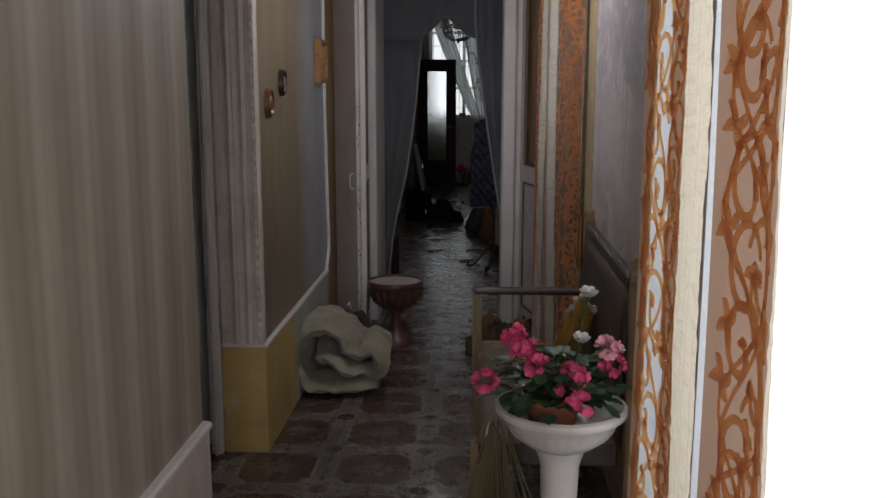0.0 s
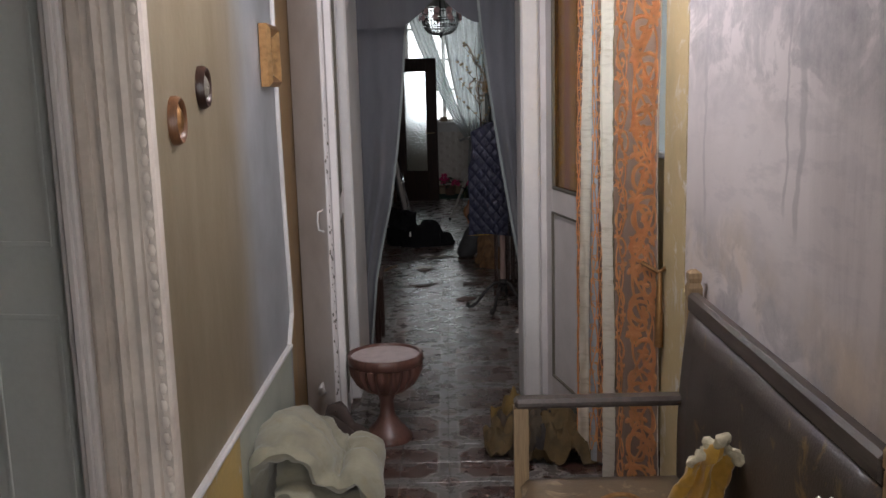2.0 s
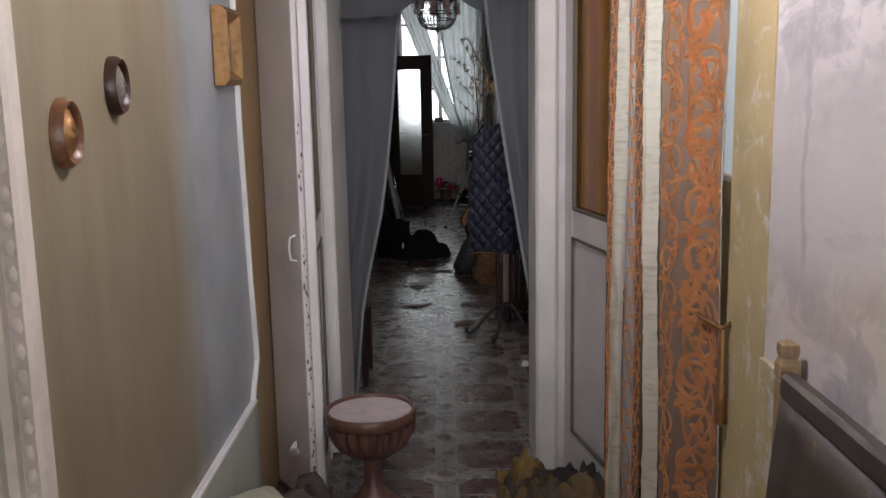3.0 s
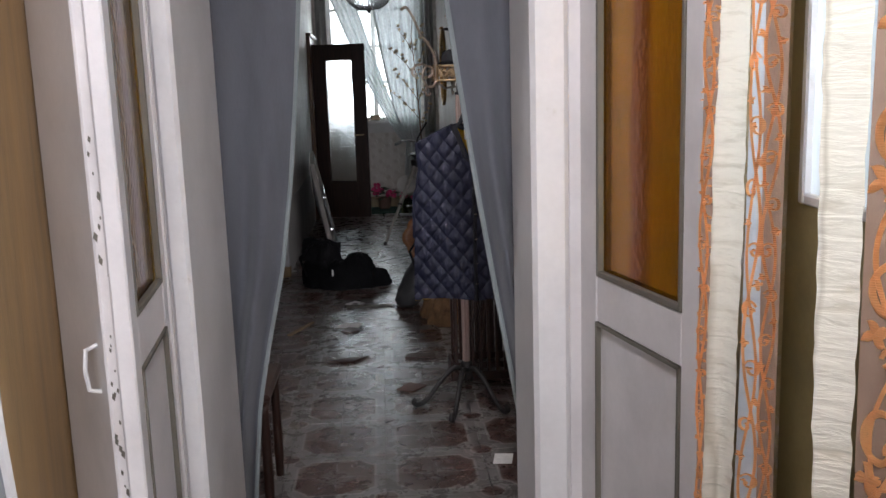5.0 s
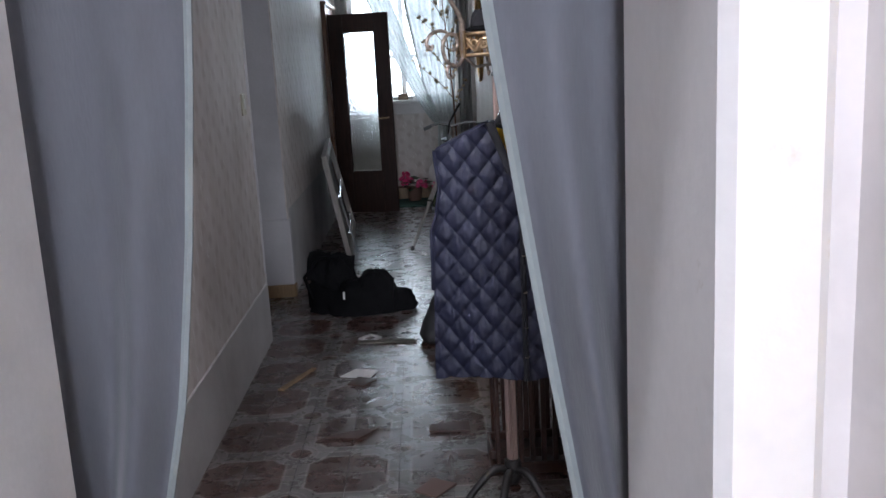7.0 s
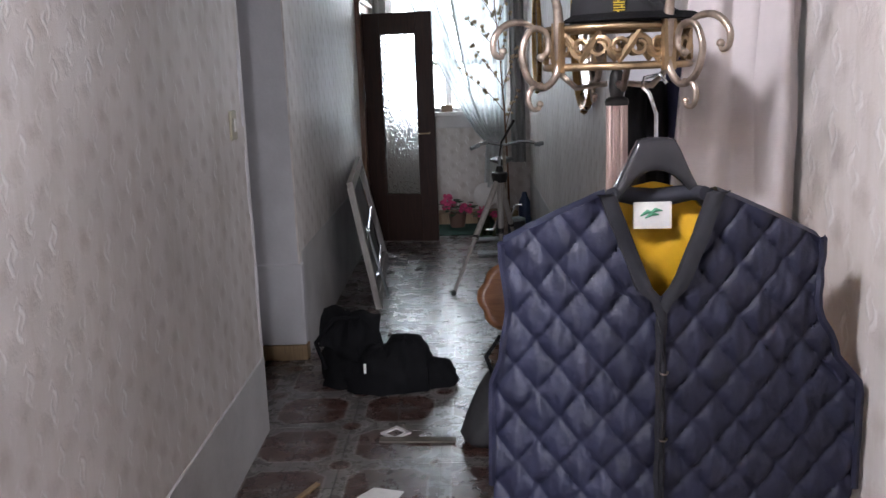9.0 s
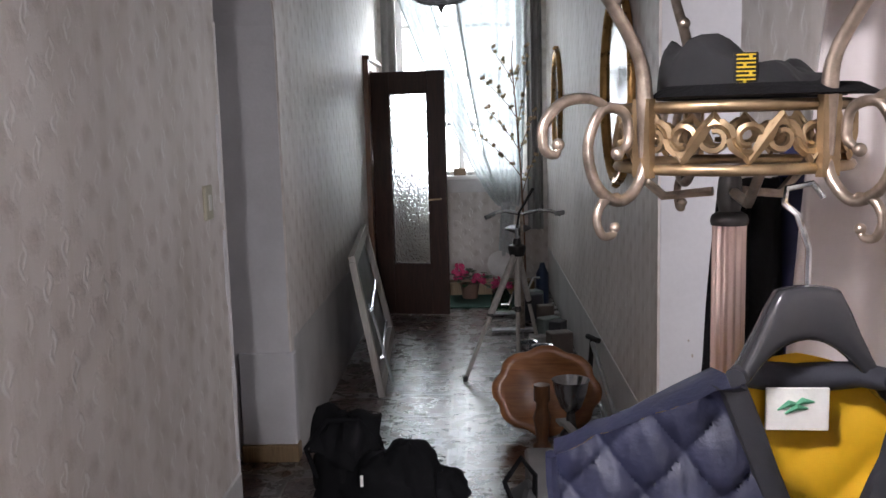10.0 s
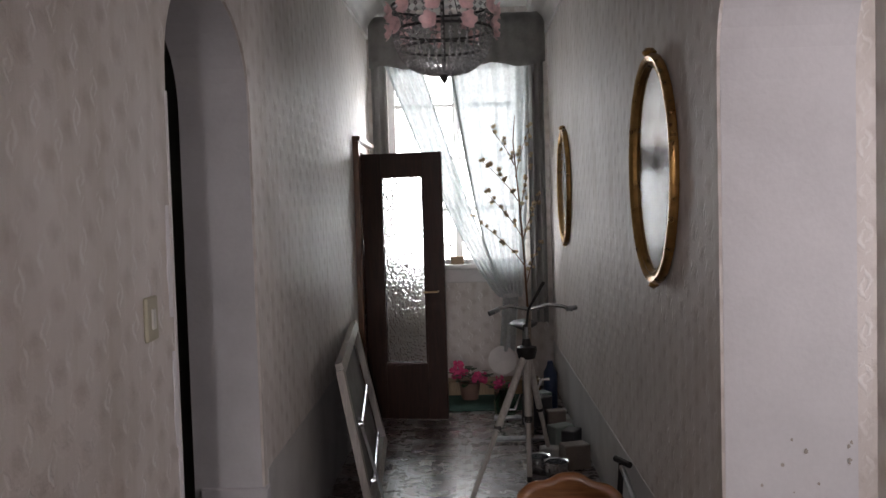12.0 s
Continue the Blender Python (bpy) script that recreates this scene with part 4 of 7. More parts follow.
# side window (full height) and niche window
win2 = thing("window_side", "full-height white framed glazed door to the daylight", "window")
win2["kind"] = "structure"
b = Build()
for y in (0.3, 1.09, 2.53):
    b.box(RA + 0.03, y, 0, RA + 0.08, y + 0.07, 2.55, 0.006)
for z in (0.0, 2.48):
    b.box(RA + 0.031, 0.37, z, RA + 0.079, 2.53, z + 0.07, 0.006)
part("window_frame", b, M_WHITE, win2)
win3 = thing("window_niche", "small window with frosted pale blue pane", "window")
win3["kind"] = "structure"
b = Build()
for y in (5.05, 6.045):
    b.box(RA + 0.15, y, 1.32, RA + 0.20, y + 0.025, 2.5, 0.005)
for z in (1.32, 2.47):
    b.box(RA + 0.151, 5.075, z, RA + 0.199, 6.045, z + 0.025, 0.005)
part("window_frame", b, M_WHITE, win3)
o = part("pane", Build().box(RA + 0.168, 5.07, 1.34, RA + 0.174, 6.05, 2.48), glass_mat("frosted_glass", (0.86, 0.93, 0.97), 0.6), win3, "frosted pale blue pane")
o.visible_shadow = False

# floor tiles: motif tiles of 21 cm, singly along the walked stretch, joined elsewhere
HALF = TILE / 2 - 0.0014
tile = Build().box(-HALF, -HALF, -0.012, HALF, HALF, 0, 0.001).mesh("tile", M_FLOOR)
floor_ob = bpy.data.objects["floor"]
rest = Build()
for j in range(-36, 56):
    y = TILE_Y + (j + 0.5) * TILE
    for i in range(-14, 13):
        x = TILE_X + (i + 0.5) * TILE
        if not (-1.38 < x < 1.0 or (9.5 < y < 13 and x > -3)):
            continue
        if y < BACK_Y or y > END_Y:
            continue
        dz = rnd.uniform(-0.0003, 0.0003)
        if -1.1 < x < 0.56 and 3.0 < y < 10.2:
            ob = new("tile", tile)
            ob.parent = floor_ob
            ob.location = (x, y, dz)
            ob.rotation_euler = (rnd.uniform(-0.001, 0.001), rnd.uniform(-0.001, 0.001), 0)
        else:
            rest.box(x - HALF, y - HALF, -0.01, x + HALF, y + HALF, dz)
ob = part("tiles_far", rest, M_FLOOR, floor_ob)
ob["kind"] = "stuff"


# ---- doors ----
def panel_leaf(name, label, width, height, glass_from, glass_mat_, at, rz, paint, handle=True, end_stile=0.095):
    """A two-panel leaf: glazed above, framed panel below. Local x runs along the leaf from the hinge, y is its thickness."""
    t = thing(name, label, "door", at=at, rz=rz)
    w, h, th = width, height, 0.036
    st = 0.095
    b = Build()
    b.box(0, -th / 2, 0.01, st, th / 2, h, 0.004)
    part("stile", b, paint, t)
    part("stile", Build().box(w - end_stile, -th / 2, 0.01, w, th / 2, h, 0.004), paint, t)
    w = w - end_stile + st
    b = Build()
    b.box(st, -th / 2 + 0.001, 0.01, w - st, th / 2 - 0.001, 0.2, 0.003)
    b.box(st, -th / 2 + 0.001, glass_from - 0.11, w - st, th / 2 - 0.001, glass_from, 0.003)
    b.box(st, -th / 2 + 0.001, h - 0.12, w - st, th / 2 - 0.001, h, 0.003)
    part("rail", b, paint, t)
    part("lower_panel", Build().box(st + 0.008, -0.008, 0.205, w - st - 0.008, 0.008, glass_from - 0.118, 0.003), paint, t)
    b = Build()
    for s in (-1, 1):
        y0, y1 = sorted((s * (th / 2 - 0.008), s * (th / 2 + 0.004)))
        for x0, x1, z0, z1 in ((st, st + 0.008, 0.2, glass_from - 0.11), (w - st - 0.008, w - st, 0.2, glass_from - 0.11),
                               (st, w - st, 0.2, 0.208), (st, w - st, glass_from - 0.118, glass_from - 0.11)):
            b.box(x0, y0, z0, x1, y1, z1)
    part("panel_moulding", b, M_PUTTY, t, "dark worn panel moulding")
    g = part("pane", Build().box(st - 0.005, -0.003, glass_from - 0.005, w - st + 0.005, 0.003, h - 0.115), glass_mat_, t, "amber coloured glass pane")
    g.visible_shadow = False
    b = Build()
    for s in (-1, 1):
        y0, y1 = sorted((s * 0.004, s * (th / 2 + 0.002)))
        b.box(st, y0, glass_from, st + 0.012, y1, h - 0.12, 0.002).box(w - st - 0.012, y0, glass_from, w - st, y1, h - 0.12, 0.002)
        b.box(st + 0.012, y0, glass_from, w - st - 0.012, y1, glass_from + 0.014, 0.002)
    part("glazing_bead", b, M_PUTTY, t, "dark crusted glazing bead")
    if handle:
        b = Build().tube([(w - 0.03, -0.02, 0.98), (w - 0.03, -0.06, 0.99), (w - 0.03, -0.065, 1.04), (w - 0.03, -0.06, 1.09), (w - 0.03, -0.02, 1.1)], 0.006, 6)
        part("handle", b, M_WHITE, t, "white painted pull handle", smooth=True)
    return t


d = math.degrees(math.atan2(5.845 - 6.221, 0.366 - 0.285))
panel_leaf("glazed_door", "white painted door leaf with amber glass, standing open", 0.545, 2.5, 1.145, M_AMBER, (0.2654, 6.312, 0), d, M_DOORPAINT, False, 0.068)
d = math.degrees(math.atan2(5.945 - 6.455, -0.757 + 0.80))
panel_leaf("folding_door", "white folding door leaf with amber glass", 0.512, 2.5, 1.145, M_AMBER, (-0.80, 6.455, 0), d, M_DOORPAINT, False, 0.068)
fold = thing("folding_door", "chipped white folding leaf with peeling edge", "door", at=(-0.782, 5.955, 0), rz=math.degrees(math.atan2(6.24 - 5.955, -0.972 + 0.782)))
part("panel", Build().box(0, -0.018, 0.012, 0.325, 0.018, 2.5, 0.004), M_DOORPAINT, fold)
b = Build()
for i in range(110):
    z = 0.1 + 1.5 * rnd.random() ** 1.4
    w = rnd.uniform(0.0015, 0.006)
    y = rnd.uniform(-0.017, 0.012)
    b.loft([[(-0.0025, y, z - w * 1.5), (-0.0025, y + w, z), (-0.0025, y + w * 0.6, z + w * 2.2), (-0.0025, y - w * 0.4, z + w)], [(0.004, y, z - w * 1.5), (0.004, y + w, z), (0.004, y + w * 0.6, z + w * 2.2), (0.004, y - w * 0.4, z + w)]], True, True)
part("bare_wood_patch", b, M_PUTTY, fold, "dark bare wood where the paint flaked")
b = Build().tube([(0.045, 0.018, 1.0), (0.045, 0.042, 1.008), (0.045, 0.047, 1.05), (0.045, 0.042, 1.092), (0.045, 0.018, 1.10)], 0.005, 6)
part("handle", b, M_WHITE, fold, "white painted pull handle", smooth=True)
b = Build().tube([(0.12, 0.019, 0.2), (0.10, 0.045, 0.21), (0.085, 0.05, 0.235), (0.11, 0.03, 0.25)], [0.012, 0.02, 0.016, 0.006], 7)
part("floor_latch", b, M_WHITE, fold, "white painted latch", smooth=True)
part("foot_strip", Build().box(0, -0.02, 0.0, 0.325, 0.02, 0.012), M_PUTTY, fold, "dark strip under the leaf")

gd = thing("side_door", "pale green painted folding door opened into the side room", "door", at=(LA - 0.245, 4.17, 0), rz=170)
part("leaf", Build().box(0, -0.018, 0.012, 0.36, 0.018, 2.55, 0.004), M_GREEN_DOOR, gd)
for z0, z1 in ((0.2, 1.05), (1.25, 2.4)):
    b = Build()
    y0, y1 = 0.017, 0.023
    b.box(0.06, y0, z0, 0.27, y1, z0 + 0.015, 0.002).box(0.06, y0, z1, 0.27, y1, z1 + 0.015, 0.002)
    b.box(0.06, y0, z0 + 0.015, 0.075, y1, z1, 0.002).box(0.255, y0, z0 + 0.015, 0.27, y1, z1, 0.002)
    part("moulding", b, M_GREEN_DOOR, gd)
b = Build().curve([(0.315, 0.02, 1.15), (0.315, 0.06, 1.15), (0.325, 0.07, 1.15), (0.37, 0.068, 1.145)], 0.009, 7).box(0.295, 0.018, 1.03, 0.335, 0.023, 1.22, 0.003)
part("door_handle", b, M_BLACKMETAL, gd, "black iron lever handle", smooth=True)

# ---- hanging cloth ----


def edge_at(e, v):
    """A band's edge may lean: a pair gives it at the foot and at the top."""
    return e[0] + (e[1] - e[0]) * v if isinstance(e, tuple) else e


def strip(fn, u0, u1, nu=8, nv=40):
    return Build().sheet(lambda u, v: fn(edge_at(u0, v) + (edge_at(u1, v) - edge_at(u0, v)) * u, v), nu, nv)


def scrolls(fn, u0, u1, flip, pitch=0.25, height=2.9, seed=1, dense=False):
    """Flat satin-stitch vine on the cloth: a waving stem with broad spirals, buds and petals."""
    r = random.Random(seed)
    b = Build()
    span = (Vector(fn(edge_at(u1, 0.4), 0.4)) - Vector(fn(edge_at(u0, 0.4), 0.4))).length or 0.1

    def at(s, z, lift):
        v = min(0.995, max(0.004, z / height))
        a, c = edge_at(u0, v), edge_at(u1, v)
        s = min(span * 0.985, max(span * 0.015, s))
        return Vector(fn(a + (c - a) * s / span, v)) + Vector((-lift, 0, 0))

    def ribbon(path, widths):
        rows = []
        for i, (s, z) in enumerate(path):
            s0, z0 = path[max(0, i - 1)]
            s1, z1 = path[min(len(path) - 1, i + 1)]
            n = math.hypot(s1 - s0, z1 - z0) or 1
            ns, nz = -(z1 - z0) / n, (s1 - s0) / n
            w = widths[i] if isinstance(widths, list) else widths
            w *= 1 + 0.25 * noise.noise((s * 60, z * 60, seed))
            rows.append([at(s + ns * w * k, z + nz * w * k, l) for k, l in ((-1, 0.0015), (-0.6, 0.004), (0, 0.0055), (0.6, 0.004), (1, 0.0015))])
        b.loft(rows)

    def petal_at(s, z, a, length, w):
        path = [(s + length * t * math.cos(a + 0.5 * t), z + length * t * math.sin(a + 0.5 * t)) for t in (0, 0.2, 0.45, 0.7, 0.9, 1.0)]
        ribbon(path, [w * k for k in (0.35, 0.8, 1.0, 0.9, 0.55, 0.12)])

    broad = min(0.0095, span * 0.06)
    ribbon([(span * (0.5 - 0.30 * flip * math.sin(0.012 * i / pitch * math.pi + 0.8)), 0.05 + 0.012 * i) for i in range(int((height - 0.1) / 0.012))], broad * 0.5)
    ribbon([(span * (0.5 + 0.36 * flip * math.sin(0.012 * i / pitch * math.pi)), 0.05 + 0.012 * i) for i in range(int((height - 0.1) / 0.012))], broad * 0.62)
    z, k = 0.10, 0
    while z < height - 0.15:
        side = (1 if k % 2 else -1) * flip
        big = min(0.075, span * 0.40) * r.uniform(0.85, 1.1)
        cs_ = span * (0.5 - side * 0.12)
        path = []
        for i in range(30):
            a = i / 29 * 1.55 * math.pi * 1.25 + 0.4
            rr = big * (1 - 0.62 * i / 29)
            path.append((cs_ + side * rr * math.cos(a), z + rr * 1.2 * math.sin(a)))
        ribbon(path, [broad * (0.55 + 0.45 * math.sin(i / 29 * math.pi)) for i in range(30)])
        ex, ez = path[-1]
        for q in range(3):
            petal_at(ex, ez, r.uniform(0, 6.28), big * 0.42, broad * 1.1)
        fs, fz = span * (0.5 + side * 0.30), z + pitch * 0.22
        for q in range(4):
            petal_at(fs, fz, q * 1.57 + r.uniform(-0.3, 0.3), big * 0.6, broad * 1.25)
        if dense:
            for q in range(7):
                petal_at(span * r.uniform(0.08, 0.92), z + r.uniform(-0.5, 0.5) * pitch, r.uniform(0, 6.28), big * 0.8, broad * 1.3)
        z += pitch * 0.5
        k += 1
    return b


def bay_curtain(name, label, fn, bands, stitched_bands, seed, height=2.95):
    t = thing(name, label, "curtain")
    looks = {"sheer": ("sheer_band", M_SHEER, "brown sheer organza band"), "grey": ("silver_band", M_SHEERGREY, "silvery white sheer band"), "satin": ("satin_band", M_SATIN, "cream crinkled satin band")}
    for i, (kind, u0, u1) in enumerate(bands):
        pname, m, lab_ = looks[kind]
        o = part(pname, strip(fn, u0, u1, 8, 150), m, t, lab_, smooth=True)
        if kind == "satin":
            for vtx in o.data.vertices:
                vtx.co.x -= 0.004 * noise.noise((vtx.co.y * 22, vtx.co.z * 4, seed)) + 0.0035 * noise.noise((vtx.co.y * 9, vtx.co.z * 45, seed)) + 0.004
    for i, (u0, u1, pitch, dense) in enumerate(stitched_bands):
        part("embroidery", scrolls(fn, u0, u1, 1 if i % 2 else -1, pitch, height, seed + i, dense), M_ORANGE, t, "copper orange satin-stitch embroidery", smooth=True)
    return t


def hang(y_far, y_near, x, amp, folds, phase, height=2.95, flare=0.0, lean=0.0):
    def fn(u, v):
        z = v * height + 0.02
        k = 1 + flare * (1 - v)
        mid = (y_far + y_near) / 2
        y = mid + (y_far + (y_near - y_far) * u - mid) * k
        xx = x + amp * math.sin(u * folds * 2 * math.pi + phase + 0.35 * math.sin(z * 2.1)) * (0.75 + 0.25 * math.sin(z * 1.7 + u * 5)) + lean * (1 - v)
        return (xx, y + 0.012 * math.sin(z * 3.1 + u * 9), z)
    return fn


bay_curtain("bay_curtain", "sheer curtain with copper embroidery and cream satin stripes", hang(2.44, 1.36, 0.36, 0.016, 2.6, 0.6, flare=0.12),
            [("sheer", 0.0, 0.22), ("grey", 0.22, 0.34), ("sheer", 0.34, 0.42), ("satin", 0.42, 0.635), ("grey", 0.635, 0.665), ("sheer", 0.665, 0.98), ("satin", 0.98, 1.0)],
            [(0.0, 0.22, 0.20, True), (0.17, 0.37, 0.26, False), (0.33, 0.42, 0.17, False), (0.665, 0.98, 0.25, False), (0.68, 0.97, 0.31, False)], 3)


def bunch(far, near, amp, folds, phase, height=2.95, lean=0.0):
    """A gathered curtain that hangs across from one point of the plan to another, its folds square to that line."""
    far, near = Vector((*far, 0)), Vector((*near, 0))
    d = near - far
    n = Vector((d.y, -d.x, 0)).normalized()

    def fn(u, v):
        z = v * height + 0.02
        p = far + d * u + n * (amp * math.sin(u * folds * 2 * math.pi + phase + 0.4 * math.sin(z * 2.3)) * (0.7 + 0.3 * math.sin(z * 1.7 + u * 5)))
        p += d * (lean * (0.5 - v) + 0.02 * math.sin(z * 3.1 + u * 7))
        return (p.x, p.y, z)
    return fn


bay_curtain("niche_curtain", "crumpled cream satin curtain with orange stitched edges", bunch((0.318, 5.635), (0.402, 5.53), 0.013, 1.6, 1.0),
            [("sheer", 0.0, (0.04, 0.30)), ("satin", (0.04, 0.30), (0.44, 0.66)), ("grey", (0.44, 0.66), (0.80, 0.78)), ("sheer", (0.80, 0.78), 1.0)],
            [(0.0, (0.04, 0.30), 0.15, True), ((0.44, 0.70), (0.84, 0.82), 0.2, False), ((0.78, 0.78), 1.0, 0.15, False)], 11)
bay_curtain("niche_curtain", "sheer curtain with copper embroidery and a cream band, tied back", bunch((0.366, 5.30), (0.524, 5.015), 0.014, 1.8, 2.2, lean=0.06),
            [("satin", 0.0, 0.16), ("sheer", 0.16, 0.98), ("satin", 0.98, 1.0)],
            [(0.17, 0.45, 0.2, False), (0.45, 0.96, 0.26, False), (0.46, 0.95, 0.34, False)], 19)
b = Build().tube([(0.515, 4.99, 0.97), (0.51, 4.975, 0.88), (0.512, 4.98, 0.70)], [0.008, 0.012, 0.018], 7).tube([(0.53, 4.97, 0.99), (0.513, 4.99, 0.97), (0.47, 5.08, 0.99)], 0.008, 6)
single("curtain_tieback", b, M_GOLD, "gold cord curtain tieback with tassel", "tieback")
b = Build().tube([(0.46, 4.8, 2.98), (0.36, 6.2, 2.98)], 0.014, 10)
single("curtain_rod", b, M_BRASS, "brass curtain rod on the wall", "curtain rod", "curtain rods")
b = Build().tube([(0.37, 0.3, 2.98), (0.37, 2.5, 2.98)], 0.014, 10)
single("curtain_rod", b, M_BRASS, "brass curtain rod on the wall", "curtain rod", "curtain rods")


def inner_edge(side, z):
    """Where the drawn-aside grey curtains end, by height."""
    if side < 0:
        keys = [(0.0, -0.74), (0.5, -0.69), (0.7, -0.65), (1.0, -0.58), (1.3, -0.535), (1.6, -0.5), (1.95, -0.468), (2.1, -0.44)]
    else:
        keys = [(0.0, 0.205), (0.5, 0.17), (0.7, 0.14), (1.0, 0.09), (1.3, 0.042), (1.6, -0.002), (1.9, -0.042), (2.1, -0.06)]
    for (z0, x0), (z1, x1) in zip(keys, keys[1:]):
        if z <= z1:
            return x0 + (x1 - x0) * (z - z0) / (z1 - z0)
    return keys[-1][1]


def grey_curtain(side):
    outer, y_mid = (-0.90, 7.22) if side < 0 else (0.27, 6.70)

    def fn(u, v):
        z = 0.03 + v * 2.55
        e = inner_edge(side, z)
        x = e + (outer - e) * u
        squeeze = 0.5 + 0.5 * (1 - v)
        y = y_mid + 0.035 * squeeze * math.sin(u * 5.2 * math.pi + 0.5 * math.sin(z * 1.3)) + 0.012 * math.sin(u * 17 + z * 2)
        return (x, y, z)
    t = thing("doorway_curtain", "grey cloth doorway curtain drawn to the side", "curtain", "doorway curtains")
    part("cloth", Build().sheet(fn, 40, 40), M_GREYCURTAIN, t, smooth=True)
    part("hem", Build().tube([Vector(fn(0, j / 40)) + Vector((0, -0.002, 0)) for j in range(41)], 0.008, 6), M_HEM, t, "pale greenish hem", smooth=True)


grey_curtain(-1)
grey_curtain(1)


def valance_fn(u, v):
    x = -0.90 + 1.21 * u
    lo = 1.985
    d = abs(x + 0.27) / 0.215
    if d < 1:
        lo += 0.165 * (1 - d) ** 1.5 + 0.0
    z = lo + (2.62 - lo) * v
    return (x, 7.17 - 0.53 * u + 0.01 * math.sin(u * 40) * (1 - v), z)


single("curtain_valance", Build().sheet(valance_fn, 96, 8), M_GREYCURTAIN, "grey cloth valance with pointed ogee cut", "valance")
b = Build().tube([(-0.92, 7.22, 2.6), (0.33, 6.68, 2.6)], 0.015, 8)
single("curtain_rod", b, M_STEEL, "grey metal curtain rod over the doorway", "curtain rod", "curtain rods")

# ---- first corridor: things on the left wall ----


def oval_plaque(name, label, y, z, w, h, frame_m, face_m):
    t = thing(name, label, "wall plaque", "wall plaques", at=(LA, y, z))
    n = 40
    rows = []
    for r, d in ((1.0, 0.0), (1.0, 0.014), (0.9, 0.026), (0.78, 0.022), (0.7, 0.012)):
        rows.append([(d, w / 2 * r * math.cos(2 * math.pi * k / n), h / 2 * r * math.sin(2 * math.pi * k / n)) for k in range(n)])
    part("frame", Build().loft(rows, True), frame_m, t, smooth=True)
    rows = [[(d + 0.003 * noise.noise((k * 0.7, r * 6, y)), w / 2 * r * math.cos(2 * math.pi * k / n), h / 2 * r * math.sin(2 * math.pi * k / n)) for k in range(n)] for r, d in ((0.76, 0.013), (0.6, 0.015), (0.45, 0.022), (0.3, 0.026), (0.12, 0.028), (0.01, 0.028))]
    part("face", Build().loft(rows, True), face_m, t, "dull relief face", smooth=True)


oval_plaque("wall_plaque", "small oval gilt framed plaque on the olive wall", 4.29, 1.57, 0.105, 0.135, M_BROWNWOOD, M_GOLD)
oval_plaque("wall_plaque", "small dark oval plaque on the olive wall", 4.585, 1.66, 0.10, 0.13, M_DARKWOOD, M_PUTTY)
pf = thing("picture_frame", "small gilt picture frame with a faded print", "picture", at=(LA + 0.004, 5.62, 1.79))
rows = [[(d, sy * (0.115 - e), sz * (0.125 - e)) for sy, sz in ((-1, -1), (1, -1), (1, 1), (-1, 1))] for e, d in ((0, 0), (0, 0.03), (0.018, 0.045), (0.034, 0.03), (0.048, 0.016))]
part("frame", Build().loft(rows, True), M_GOLD, pf, "copper gilt moulding")
part("print", Build().box(0.008, -0.07, -0.08, 0.014, 0.07, 0.08), mat("faded_print", (0.33, 0.25, 0.17), 0.5, var=0.6, scale=18, relief=0, world_space=False), pf, "faded brown print")

# ---- goblet planter ----
gp = thing("goblet_planter", "reddish brown fluted footed bowl filled with pale dust", "planter", at=(-0.553, 5.93, 0))
M_BOWL = mat("reddish_glazed_ceramic", (0.11, 0.05, 0.038), 0.35, var=0.45, scale=7, stretch=(6, 6, 0.6), relief=0.1, world_space=False)
part("foot", Build().lathe([(0.0, 0.0), (0.115, 0.0), (0.118, 0.018), (0.095, 0.045), (0.055, 0.09), (0.036, 0.13), (0.034, 0.19), (0.045, 0.235), (0.02, 0.24)], n=40), M_BOWL, gp, smooth=True)
part("bowl", Build().lathe([(0.03, 0.232), (0.09, 0.245), (0.135, 0.28), (0.163, 0.335), (0.166, 0.375)], n=144, flute=0.055, lobes=22)
     .lathe([(0.166, 0.375), (0.176, 0.382), (0.178, 0.415), (0.174, 0.424), (0.164, 0.424), (0.158, 0.40), (0.0, 0.385)], n=96), M_BOWL, gp, smooth=True)
part("filling", Build().lathe([(0.163, 0.412), (0.12, 0.409), (0.06, 0.405), (0.0, 0.404)], n=40), mat("pale_pinkish_dust", (0.48, 0.41, 0.40), 0.9, var=0.15, scale=20, relief=0.3), gp, "pale pinkish dust", smooth=True)

# ---- folded quilt on the floor ----


